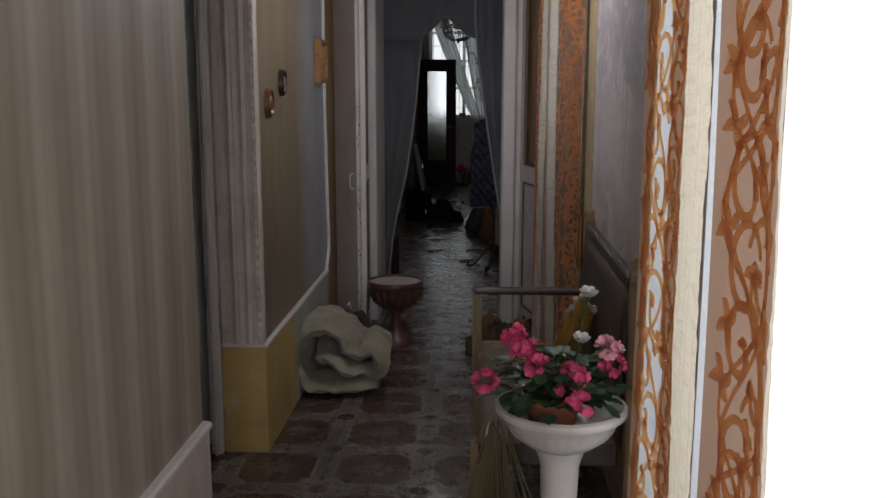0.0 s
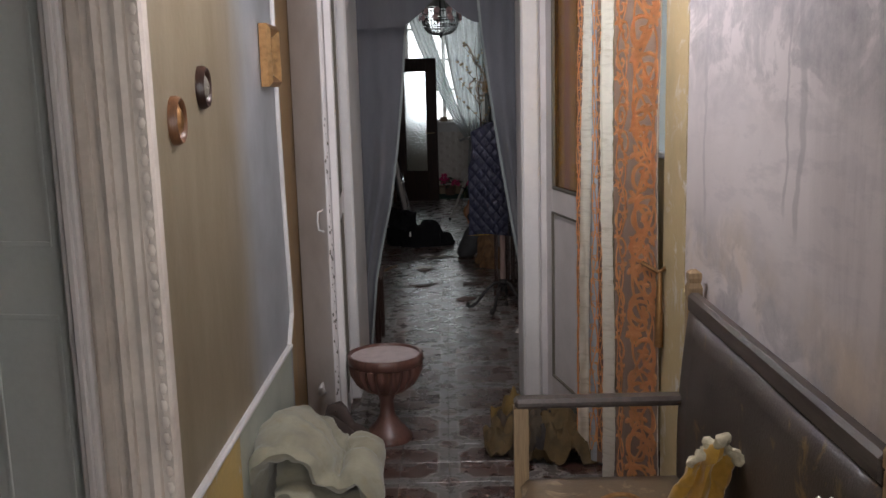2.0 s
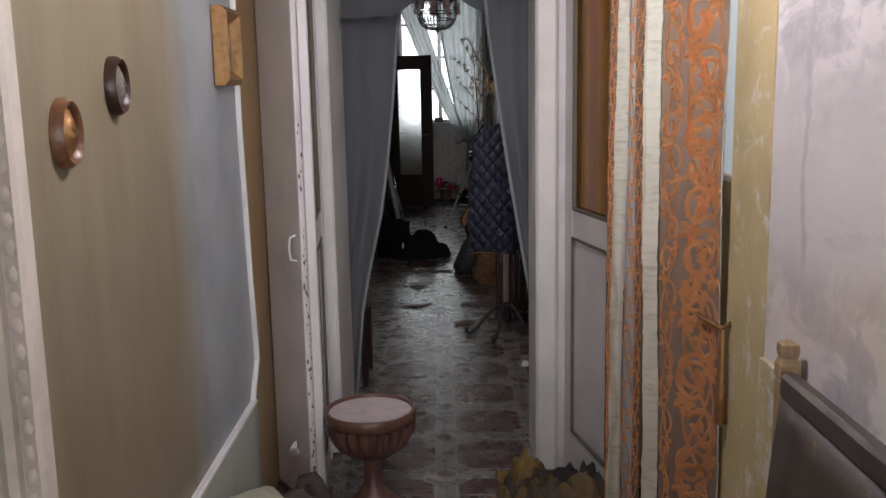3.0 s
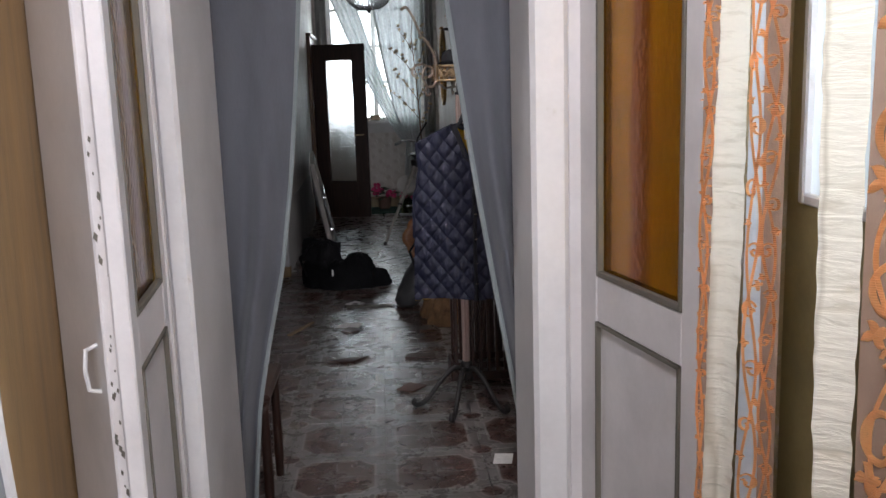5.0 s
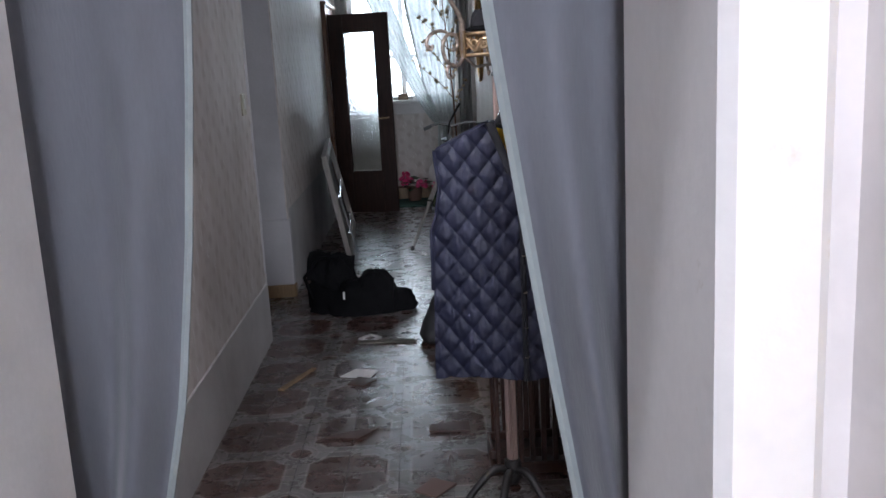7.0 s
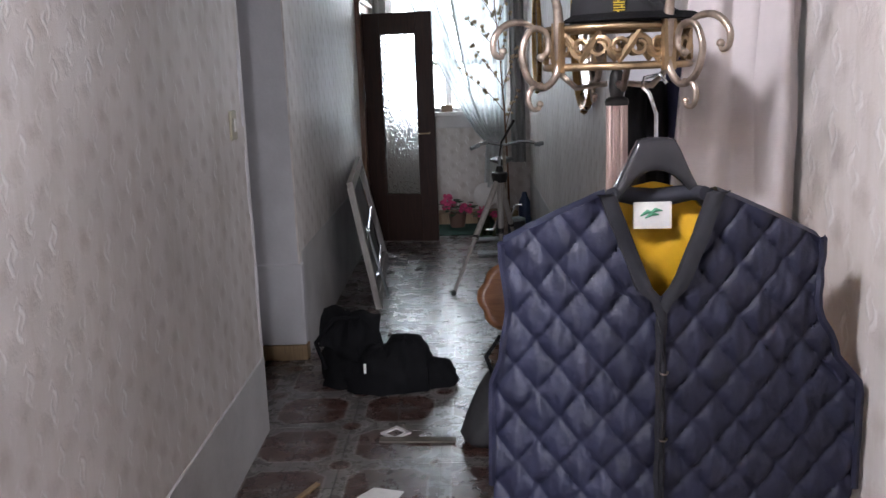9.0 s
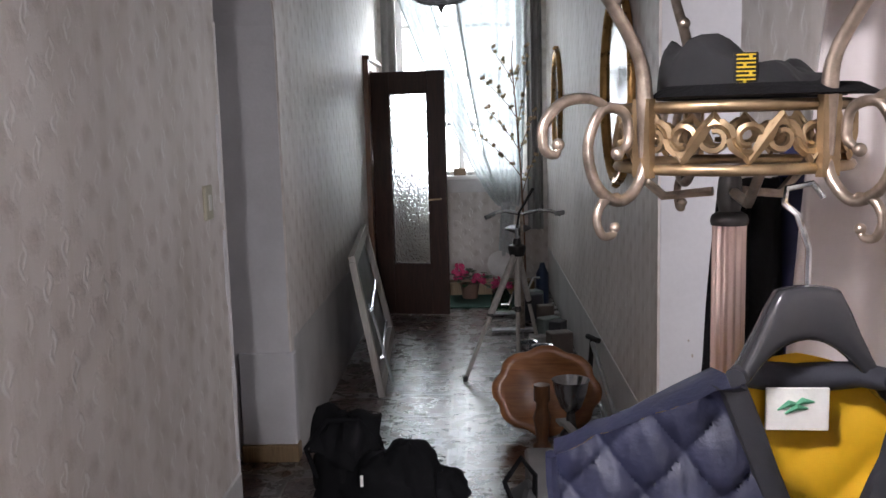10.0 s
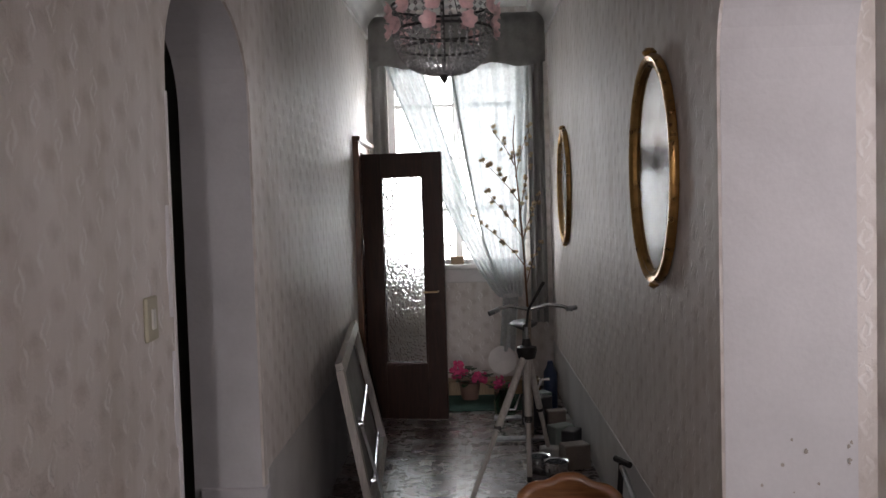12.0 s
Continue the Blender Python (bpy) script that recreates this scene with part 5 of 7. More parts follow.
def quilt():
    path = [(-0.50, 0.05), (-0.62, 0.05), (-0.78, 0.05), (-0.92, 0.055), (-0.955, 0.13), (-0.945, 0.26), (-0.90, 0.36), (-0.80, 0.385), (-0.72, 0.34), (-0.66, 0.25),
            (-0.60, 0.22), (-0.53, 0.25), (-0.485, 0.19), (-0.51, 0.125), (-0.62, 0.135), (-0.72, 0.17), (-0.80, 0.22), (-0.85, 0.2)]
    pts = []
    for i in range(len(path) - 1):
        p0, p1, p2, p3 = (Vector(path[max(0, min(len(path) - 1, i + k))]) for k in (-1, 0, 1, 2))
        for s in range(5):
            t = s / 5
            pts.append(0.5 * ((2 * p1) + (p2 - p0) * t + (2 * p0 - 5 * p1 + 4 * p2 - p3) * t * t + (3 * p1 - p0 - 3 * p2 + p3) * t ** 3))
    rows_a, rows_b = [], []
    n = 20
    out, inn = [], []
    for i, p in enumerate(pts):
        d = (pts[min(i + 1, len(pts) - 1)] - pts[max(i - 1, 0)]).normalized()
        nn = Vector((-d.y, d.x))
        ro, ri = [], []
        for k in range(n + 1):
            v = k / n
            y = 4.84 + 0.46 * v + 0.05 * noise.noise((p.x * 6, p.y * 6, 3)) + 0.10 * (p.x + 0.75)
            edge = math.sin(math.pi * min(1, max(0, v))) ** 0.35
            th = 0.046 * edge * (1 + 0.35 * noise.noise((p.x * 9, y * 9, p.y * 9)))
            wob = 0.03 * noise.noise((p.x * 11, y * 11, p.y * 11 + 5)) + 0.012 * noise.noise((p.x * 26, y * 26, p.y * 26))
            a, c = p + nn * (th + wob), p - nn * (th - wob)
            ro.append((a.x, y, max(0.006, a.y)))
            ri.append((c.x, y, max(0.004, c.y)))
        out.append([(x * 0.9 - 0.115, yy, z) for x, yy, z in ro])
        inn.append([(x * 0.9 - 0.115, yy, z) for x, yy, z in ri])
    rows = [o + i[::-1] for o, i in zip(out, inn)]
    return Build().loft(rows, True, True)


M_QUILT = mat("greenish_cream_quilt", (0.29, 0.275, 0.20), 0.9, var=0.25, scale=5, fine=50, relief=0.45, stain=(0.24, 0.215, 0.14), stain_at=0.62, sheen=0.3)
single("quilt", quilt(), M_QUILT, "crumpled greenish cream quilt, folded on the floor", "quilt")
ch_ = thing("cloth_heap", "dark brown rags bunched behind the quilt", "rag")
M_DARKRAG = mat("dark_brown_rag", (0.05, 0.035, 0.03), 0.9, var=0.4)
for i in range(3):
    y0 = 5.45 + i * 0.07
    part("rag", Build().curve([(-0.9 + i * 0.05, y0, 0.03), (-0.86 + i * 0.05, y0 + 0.03, 0.16 + i * 0.05), (-0.80 + 0.05 * i, y0 + 0.02, 0.24 - i * 0.03), (-0.72 + i * 0.04, y0, 0.14), (-0.66, y0 - 0.02, 0.04)], [0.03, 0.04, 0.035, 0.04, 0.02], 10), M_DARKRAG, ch_, smooth=True)

# ---- settle (bench) ----
bn = thing("settle", "dark wooden settle with worn leather seat and back", "bench", at=(0, 0, 0))
M_LEATHER = mat("worn_dark_leather", (0.06, 0.047, 0.040), 0.42, var=0.5, scale=5, fine=120, relief=0.2, stain=(0.20, 0.13, 0.05), stain_at=0.64)
M_SEAT = mat("scuffed_brown_leather", (0.145, 0.10, 0.058), 0.4, var=0.5, scale=4, fine=110, relief=0.2, stain=(0.36, 0.29, 0.18), stain_at=0.64)
for y in (3.19, 4.47):
    b = Build().box(0.475, y - 0.02, 0, 0.52, y + 0.02, 1.0, 0.006)
    b.loft([[(0.497 + dx * s, y + dy * s, z) for dx, dy in ((-0.022, -0.02), (0.022, -0.02), (0.022, 0.02), (-0.022, 0.02))] for z, s in ((1.0, 1), (1.03, 1.0), (1.045, 0.75), (1.06, 0.9), (1.075, 0.85), (1.085, 0.3))], True, True)
    part("post", b, M_OAK, bn, "worn oak back post")
part("back_rail", Build().box(0.472, 3.21, 0.96, 0.512, 4.45, 1.02, 0.01), M_BENCHWOOD, bn)
part("backrest", Build().loft([[(0.462 + 0.05 * (z - 0.45) - 0.012 * math.sin((z - 0.42) / 0.54 * math.pi), y, z) for y in [3.21 + 1.24 * i / 12 for i in range(13)]] for z in [0.42 + 0.54 * k / 8 for k in range(9)]]), M_LEATHER, bn, "dark leather back panel", smooth=True, thick=0.02)


def seat_pt(u, v):
    x, y = -0.035 + 0.5 * u, 3.2 + 1.27 * v
    e = min(u, 1 - u, v, 1 - v)
    return (x, y, 0.425 + 0.035 * min(1, e / 0.08) ** 0.5 + 0.006 * noise.noise((x * 6, y * 6, 0)))


part("seat", Build().sheet(seat_pt, 24, 40), M_SEAT, bn, "scuffed brown leather seat", smooth=True)
part("seat_frame", Build().box(-0.03, 3.205, 0.34, 0.46, 4.465, 0.428, 0.008), M_BENCHWOOD, bn)
part("arm", Build().box(-0.05, 4.415, 0.675, 0.478, 4.475, 0.705, 0.01), M_BENCHWOOD, bn)
for y, top in ((3.23, 0.43), (4.445, 0.675)):
    part("front_leg", Build().loft([[(-0.03 + dx * s, y + dy * s, z) for dx, dy in ((-0.022, -0.022), (0.022, -0.022), (0.022, 0.022), (-0.022, 0.022))] for z, s in ((0, 0.7), (0.12, 0.95), (0.35, 1.0), (top, 1.0))], True, True), M_OAK, bn, "pale worn oak leg")


# crumpled yellow cloth standing on the seat
def cloth_pt(u, v):
    a = (u - 0.5) * 2.2
    z = 0.462 + 0.34 * v * (1 - 0.25 * abs(u - 0.5) * 2)
    rr = 0.10 + 0.04 * (1 - v) + 0.02 * math.sin(u * 17)
    return (0.33 + rr * math.sin(a) * 0.55 + 0.07 * v + 0.014 * noise.noise((u * 9, v * 6, 1)), 3.95 - rr * math.cos(a) + 0.12 * (1 - v) + 0.02 * noise.noise((u * 7, v * 7, 4)), z + 0.02 * noise.noise((u * 5, v * 9, 9)) * v)


cc = thing("cushion_cover", "crumpled mustard yellow cushion cover with dirty lace edge", "cushion")
part("cloth", Build().sheet(cloth_pt, 28, 24), mat("mustard_satin", (0.52, 0.30, 0.045), 0.45, var=0.4, scale=9, relief=0.25, sheen=0.3), cc, smooth=True, thick=0.006)
b = Build()
edge = [Vector(cloth_pt(u / 30, 1.0)) for u in range(31)] + [Vector(cloth_pt(1.0, 1 - v / 24)) for v in range(25)]
b.tube([p + Vector((0.006 * math.sin(i * 2.2), 0, 0.006 * math.cos(i * 1.7))) for i, p in enumerate(edge)], [0.012 + 0.006 * math.sin(i * 1.9) for i in range(len(edge))], 7)
part("lace_edge", b, mat("dirty_lace", (0.50, 0.45, 0.32), 0.9, var=0.4, scale=30, relief=0.5), cc, "dirty grey lace trim", smooth=True)
for a, r, x, y in ((0, 0.055, 0.19, 4.12), (0.4, 0.06, 0.22, 4.15)):
    b = Build().tube([(x + r * math.cos(k / 24 * 6.283), y + 0.8 * r * math.sin(k / 24 * 6.283), 0.475 + 0.012 * math.sin(k / 24 * 6.283 + a) + a * 0.03) for k in range(25)], 0.007, 6)
    single("metal_ring", b, M_GOLD, "copper coloured metal ring on the leather seat", "ring", "metal rings")

# ---- urn with flowers ----
urn = thing("pedestal_urn", "white plaster pedestal urn with fluted basin", "urn", at=(0.225, 2.86, 0))
M_URN = mat("white_glazed_urn", (0.74, 0.72, 0.70), 0.4, var=0.12, scale=6, relief=0.1, world_space=False)
part("pedestal", Build().lathe([(0.0, 0.0), (0.13, 0.0), (0.13, 0.03), (0.105, 0.05), (0.075, 0.09), (0.06, 0.2), (0.055, 0.36), (0.06, 0.5), (0.075, 0.545), (0.085, 0.56)], n=36), M_URN, urn, smooth=True)
part("basin", Build().lathe([(0.06, 0.555), (0.105, 0.57), (0.15, 0.605), (0.17, 0.64)], n=90, flute=0.014, lobes=30)
     .lathe([(0.17, 0.64), (0.185, 0.66), (0.2, 0.672), (0.2, 0.69), (0.188, 0.695), (0.172, 0.675), (0.12, 0.63), (0.0, 0.62)], n=90), M_URN, urn, smooth=True)
pot = single("flower_pot", Build().lathe([(0.0, 0.625), (0.07, 0.625), (0.088, 0.70), (0.095, 0.70), (0.095, 0.72), (0.085, 0.72), (0.08, 0.69), (0.0, 0.685)], (0.2, 2.88, 0), 28), mat("terracotta", (0.42, 0.17, 0.09), 0.8, var=0.25), "small terracotta pot in the urn", "flower pot")

M_LEAF = mat("artificial_leaf", (0.035, 0.085, 0.035), 0.5, var=0.5, scale=20, fine=80, relief=0.2)
M_PINK = mat("pink_petal", (0.72, 0.09, 0.24), 0.7, var=0.35, scale=40, relief=0.15)
M_PALEPINK = mat("pale_pink_petal", (0.75, 0.36, 0.42), 0.7, var=0.25, scale=40, relief=0.15)
M_WHITEPETAL = mat("white_petal", (0.80, 0.79, 0.75), 0.7, var=0.1, scale=40)
M_STEM = mat("green_stem", (0.05, 0.11, 0.04), 0.6)


def petal(b, c, d, up, size, mi=0, cup=0.25):
    c, d = Vector(c), Vector(d).normalized()
    s = d.cross(Vector(up)).normalized()
    nrm = s.cross(d)
    row = []
    for t, w in ((0, 0.12), (0.35, 0.42), (0.7, 0.5), (1.0, 0.22)):
        p = c + d * size * t + nrm * size * cup * t * t
        row.append([p - s * size * w * 0.8 + nrm * size * 0.06, p - nrm * size * 0.05, p + s * size * w * 0.8 + nrm * size * 0.06])
    b.loft(row, mi=mi)


def blossom(b, c, size, r, n=6, axis=(0, 0, 1)):
    ax = Vector(axis).normalized()
    t = ax.orthogonal().normalized()
    bi = ax.cross(t)
    ph = r.uniform(0, 6)
    for k in range(n):
        a = ph + k / n * 2 * math.pi
        petal(b, c, t * math.cos(a) + bi * math.sin(a) + ax * 0.35, ax, size, cup=0.3)


def geranium():
    t = thing("artificial_flowers", "pink artificial geraniums with two white roses in the urn", "flowers")
    r = random.Random(5)
    heads = [(0.11, 2.82, 0.87), (0.075, 2.84, 0.91), (-0.005, 2.83, 0.775), (0.255, 2.78, 0.815), (0.275, 2.76, 0.73), (0.355, 2.86, 0.875), (0.14, 2.80, 0.83), (0.24, 2.77, 0.77), (0.38, 2.88, 0.82)]
    for c in heads:
        b = Build()
        for k in range(16):
            o = Vector((r.gauss(0, 1), r.gauss(0, 1), r.gauss(0, 1))).normalized() * r.uniform(0.012, 0.032)
            blossom(b, Vector(c) + o, 0.021, r, 5, o + Vector((0, -0.01, 0.01)))
        part("bloom", b, M_PINK if c[0] < 0.3 or c[2] < 0.85 else M_PALEPINK, t, smooth=True)
        bs = Build().tube([(0.2, 2.88, 0.69), ((0.2 + c[0]) / 2, 2.86, (0.72 + c[2]) / 2 + 0.02), c], 0.003, 5)
        part("stem", bs, M_STEM, t)
    for c, s in (((0.32, 3.05, 0.985), 0.036), ((0.29, 2.96, 0.86), 0.034), ((0.40, 2.92, 0.84), 0.026)):
        b = Build()
        for k in range(4):
            blossom(b, Vector(c) + Vector((0, 0, 0.004 * k)), s * (1 - k * 0.2), r, 6, (0.1, -0.35, 1))
        part("rose", b, M_WHITEPETAL, t, "white rose bloom", smooth=True)
        part("stem", Build().tube([(0.2, 2.88, 0.69), (0.27, 2.97, 0.78), c], 0.003, 5), M_STEM, t)
    b = Build()
    for k in range(150):
        a = r.uniform(0, 6.283)
        rr = r.uniform(0.02, 0.2)
        c = (0.21 + rr * math.cos(a), 2.87 + rr * 0.8 * math.sin(a), 0.70 + r.uniform(0, 0.16) * (1.2 - rr * 3.5) + 0.0)
        petal(b, c, (math.cos(a) + r.uniform(-.5, .5), math.sin(a) + r.uniform(-.5, .5), r.uniform(-0.4, 0.6)), (0, 0, 1), r.uniform(0.045, 0.075), cup=-0.2)
    part("foliage", b, M_LEAF, t, smooth=True)


geranium()
b = Build()
r = random.Random(9)
for k in range(110):
    x, y = 0.03 + r.gauss(0, 0.035), 3.08 + r.gauss(0, 0.03)
    b.tube([(x * 0.5 + 0.02, y, 0.52 + r.uniform(-0.03, 0.03)), (x, y - 0.02, 0.38), (0.03 + (x - 0.03) * 2.2, y + r.uniform(-0.05, 0.03), r.uniform(0.0, 0.12))], 0.0018, 4)
single("straw_bunch", b, mat("dry_straw", (0.20, 0.17, 0.09), 0.85, var=0.4), "bunch of dry greyish straw leaning at the bench", "straw", smooth=False)

# ---- rag heap beside the doorway ----
rg = thing("rag_heap", "heap of brown, black and yellow rags on the floor", "rag")
r = random.Random(21)
cols = [(0.05, 0.034, 0.02), (0.025, 0.02, 0.018), (0.10, 0.065, 0.025), (0.06, 0.045, 0.03), (0.04, 0.04, 0.028), (0.16, 0.10, 0.025)]
for k in range(9):
    cx, cy, s = 0.20 + r.uniform(-0.16, 0.12), 5.80 + r.uniform(-0.15, 0.2), r.uniform(0.10, 0.17)
    sd = r.uniform(0, 50)
    hgt = r.uniform(0.06, 0.22) * (1 - abs(cx - 0.22) * 2)

    def rag_pt(u, v, cx=cx, cy=cy, s=s, sd=sd, hgt=hgt):
        x, y = (u - 0.5) * 2 * s, (v - 0.5) * 2 * s
        d = math.hypot(x, y) / s
        z = hgt * max(0, 1 - d * d) + 0.08 * (noise.noise((x * 14 + sd, y * 14, sd)) + 0.45) + 0.06 * noise.noise((x * 30, y * 30 + sd, 2))
        return (cx + x, cy + y, max(0.006, z))
    part("rag", Build().sheet(rag_pt, 26, 26), mat("rag_cloth", cols[k % 6], 0.9, var=0.4, scale=12, relief=0.3), rg, smooth=True)
single("paper_scrap", Build().box(-0.03, -0.05, 0.002, 0.03, 0.05, 0.006), M_WHITEPETAL, "crumpled white paper scrap on the floor", "paper", "floor litter", False).matrix_world = pose(0.07, 5.9, 0.03, 12, 8, -40)

# ---- second corridor: end ----
fd = thing("glass_door", "dark mahogany door with patterned glass, standing open", "door", at=(-1.02, 15.44, 0), rz=math.degrees(math.atan2(-0.11, 0.63)))
W = 0.64
b = Build().box(0, -0.02, 0.012, 0.155, 0.02, 2.1, 0.004).box(W - 0.15, -0.02, 0.012, W, 0.02, 2.1, 0.004)
part("stile", b, M_DARKWOOD, fd)
b = Build().box(0.155, -0.019, 0.012, W - 0.15, 0.019, 0.45, 0.003).box(0.155, -0.019, 1.92, W - 0.15, 0.019, 2.1, 0.003)
part("rail", b, M_DARKWOOD, fd)
b = Build()
for s in (-1, 1):
    y0, y1 = sorted((s * 0.006, s * 0.024))
    b.box(0.15, y0, 0.445, 0.165, y1, 1.925, 0.003).box(W - 0.16, y0, 0.445, W - 0.145, y1, 1.925, 0.003).box(0.165, y0, 0.445, W - 0.16, y1, 0.46, 0.003).box(0.165, y0, 1.91, W - 0.16, y1, 1.925, 0.003)
part("glazing_bead", b, M_DARKWOOD, fd)
g = part("pane", Build().box(0.152, -0.004, 0.447, W - 0.147, 0.004, 1.923), M_PRESSED, fd, "pressed floral pattern glass")
b = Build().tube([(W - 0.05, -0.02, 1.02), (W - 0.05, -0.06, 1.02), (W - 0.16, -0.06, 1.015)], 0.008, 7)
part("door_handle", b, M_BRASS, fd, "small brass lever", smooth=True)
b = Build().box(LB - 0.26, DOOR_B[0] - 0.10, 0, LB + 0.045, DOOR_B[0], 2.2, 0.006).box(LB - 0.26, DOOR_B[0] - 0.12, 2.2, LB + 0.06, DOOR_B[1] + 0.08, 2.235, 0.006).box(LB - 0.26, DOOR_B[1], 0, LB + 0.02, DOOR_B[1] + 0.07, 2.2, 0.006)
b.box(LB - 0.26, DOOR_B[0], 2.13, LB + 0.018, DOOR_B[1], 2.2, 0.006)
structure("door_frame_end", b, M_BROWNWOOD, "brown varnished wooden door frame", "door frame")
b = Build().box(LB + 0.045, DOOR_B[0] - 0.02, 1.33, LB + 0.055, DOOR_B[0], 1.43, 0.003)
single("door_hinge", b, M_CHROME, "bright metal hinge on the door frame", "hinge", smooth=False)

# lace curtains, drawn together at the right
WY = END_Y - 0.14


def lace_panel(name, label, top0, top1, low0, low1, zlow, bow, n=7, seed=0.0):
    """A lace panel gathered from a wide top to a narrow foot."""
    def fn(u, v):
        k = v ** (1.0 + 0.0)
        s = (1 - v)
        x_top = top0 + (top1 - top0) * u
        x_low = low0 + (low1 - low0) * u
        f = v ** bow
        x = x_low + (x_top - x_low) * f
        z = zlow + (3.0 - zlow) * v
        return (x, WY + 0.03 * math.sin(u * n * 2 * math.pi + seed) * (0.5 + 0.5 * v) + 0.008 * math.sin(z * 5 + u * 11), z)
    t = thing(name, label, "curtain", "lace curtains")
    part("lace", Build().sheet(fn, 64, 36), M_LACE, t, smooth=True)
    for u in (0.012, 0.988):
        part("trim", Build().sheet(lambda a, v, u=u: Vector(fn(u + (a - 0.5) * 0.05, v)) + Vector((0, -0.006, 0)), 3, 60), M_LACE_TRIM, t, "denser embroidered lace border", smooth=True)
    return t


lace_panel("lace_curtain", "white lace curtain gathered and tied to the side", -0.92, -0.60, 0.07, 0.19, 0.84, 0.80, 4)
lace_panel("lace_curtain", "white lace curtain hanging beside the window", -0.33, 0.38, 0.13, 0.27, 0.84, 0.62, 6, 1.3)


def tail(u, v):
    return (0.10 + 0.14 * u + 0.10 * (0.5 - u) * 0 - 0.04 * (1 - v), WY + 0.02 * math.sin(u * 12), 0.35 + 0.51 * v)


single("lace_tail", Build().sheet(tail, 16, 12), M_LACE, "gathered lower end of the lace curtain", "curtain", thick=0.0)
single("lace_tieback", Build().lathe([(0.062, -0.02), (0.068, 0), (0.062, 0.02)], (0.165, WY, 0.86), 20), M_LACE_TRIM, "white lace tieback round the curtain", "tieback")


def val_pt(u, v):
    x = LB + 0.04 + (RB - LB - 0.08) * u
    return (x, END_Y - 0.24 + 0.014 * math.sin(u * 70) * (1 - v * 0.6), 2.90 + 0.45 * v + (0.02 * math.sin(u * 20) if v < 0.01 else 0))


single("window_valance", Build().sheet(val_pt, 120, 6), M_VALANCE, "grey gathered cloth valance above the window", "valance", thick=0.006)
single("side_drape", Build().sheet(lambda u, v: (0.36 + 0.15 * u, END_Y - 0.1 + 0.03 * math.sin(u * 16), 0.6 + 2.35 * v), 20, 6), mat("grey_drape_cloth", (0.33, 0.33, 0.32), 0.85, var=0.2), "grey side drape by the window", "curtain")
single("side_drape", Build().sheet(lambda u, v: (-1.03 + 0.14 * u, END_Y - 0.08 + 0.02 * math.sin(u * 10), 2.1 + 0.85 * v), 12, 4), mat("grey_drape_cloth", (0.36, 0.36, 0.35), 0.85, var=0.2), "grey side drape by the window", "curtain")

# blossom branch
br = thing("blossom_branch", "tall dried branch with pale artificial blossoms", "branch")
r = random.Random(14)
main = [(0.30, 15.95, 0.05), (0.29, 15.95, 0.7), (0.27, 15.97, 1.2), (0.24, 15.99, 1.7), (0.20, 16.0, 2.2), (0.22, 16.0, 2.42)]
part("stem", Build().tube(main, [0.012, 0.011, 0.009, 0.007, 0.005, 0.003], 7), M_BROWNWOOD, br, smooth=True)
M_BLOSSOM = mat("dry_cream_blossom", (0.55, 0.44, 0.29), 0.8, var=0.5, scale=30)
for z0, dx, dz in ((1.15, -0.42, 0.42), (1.4, -0.28, 0.36), (1.7, -0.3, 0.35), (1.9, 0.12, 0.4), (1.35, 0.16, 0.4), (1.55, 0.1, 0.5), (2.0, -0.18, 0.3), (1.0, 0.12, 0.35)):
    x0 = 0.27 - (z0 - 1.2) * 0.08
    pts = [(x0 + dx * k / 5, 15.98 + r.uniform(-0.02, 0.02), z0 + dz * (k / 5) ** 0.8) for k in range(6)]
    part("twig", Build().tube(pts, [0.005, 0.0045, 0.004, 0.003, 0.003, 0.002], 5), M_BROWNWOOD, br, smooth=True)
    b = Build()
    for p in pts[1:]:
        for q in range(2):
            c = Vector(p) + Vector((r.uniform(-0.03, 0.03), r.uniform(-0.03, 0.02), r.uniform(-0.02, 0.04)))
            blossom(b, c, r.uniform(0.018, 0.03), r, 5, (r.uniform(-1, 1), -1, r.uniform(0, 1)))
    part("blossoms", b, M_BLOSSOM, br, "small dry cream blossoms", smooth=True)

# mat, planter box and flowers under the window
single("green_mat", Build().box(-0.75, 15.62, 0.003, 0.42, 16.2, 0.014, 0.004), mat("dark_green_carpet", (0.015, 0.055, 0.04), 0.95, var=0.3, scale=20, fine=200, relief=0.3), "dark green mat under the window", "mat", smooth=False)
pb = single("wooden_plank", Build().box(-0.85, 16.22, 0.0, 0.40, 16.42, 0.13, 0.008), M_OAK, "low wooden ledge under the window", "ledge", smooth=False)
fp = thing("potted_flowers", "pink artificial flowers in a small brown pot", "flowers", "flowers under the window", at=(-0.22, 16.05, 0.014))
part("pot", Build().lathe([(0.0, 0.0), (0.07, 0.0), (0.09, 0.13), (0.095, 0.14), (0.08, 0.14), (0.075, 0.11), (0.0, 0.11)], n=20), mat("brown_pot", (0.20, 0.12, 0.09), 0.7), fp, smooth=True)
r = random.Random(3)
b, b2 = Build(), Build()
for k in range(46):
    a = r.uniform(0, 6.283)
    rr = r.uniform(0.0, 0.17)
    petal(b, (rr * math.cos(a), rr * math.sin(a) * 0.5, 0.14 + r.uniform(0, 0.12)), (math.cos(a), math.sin(a), r.uniform(-0.2, 0.5)), (0, 0, 1), 0.075, cup=-0.1)
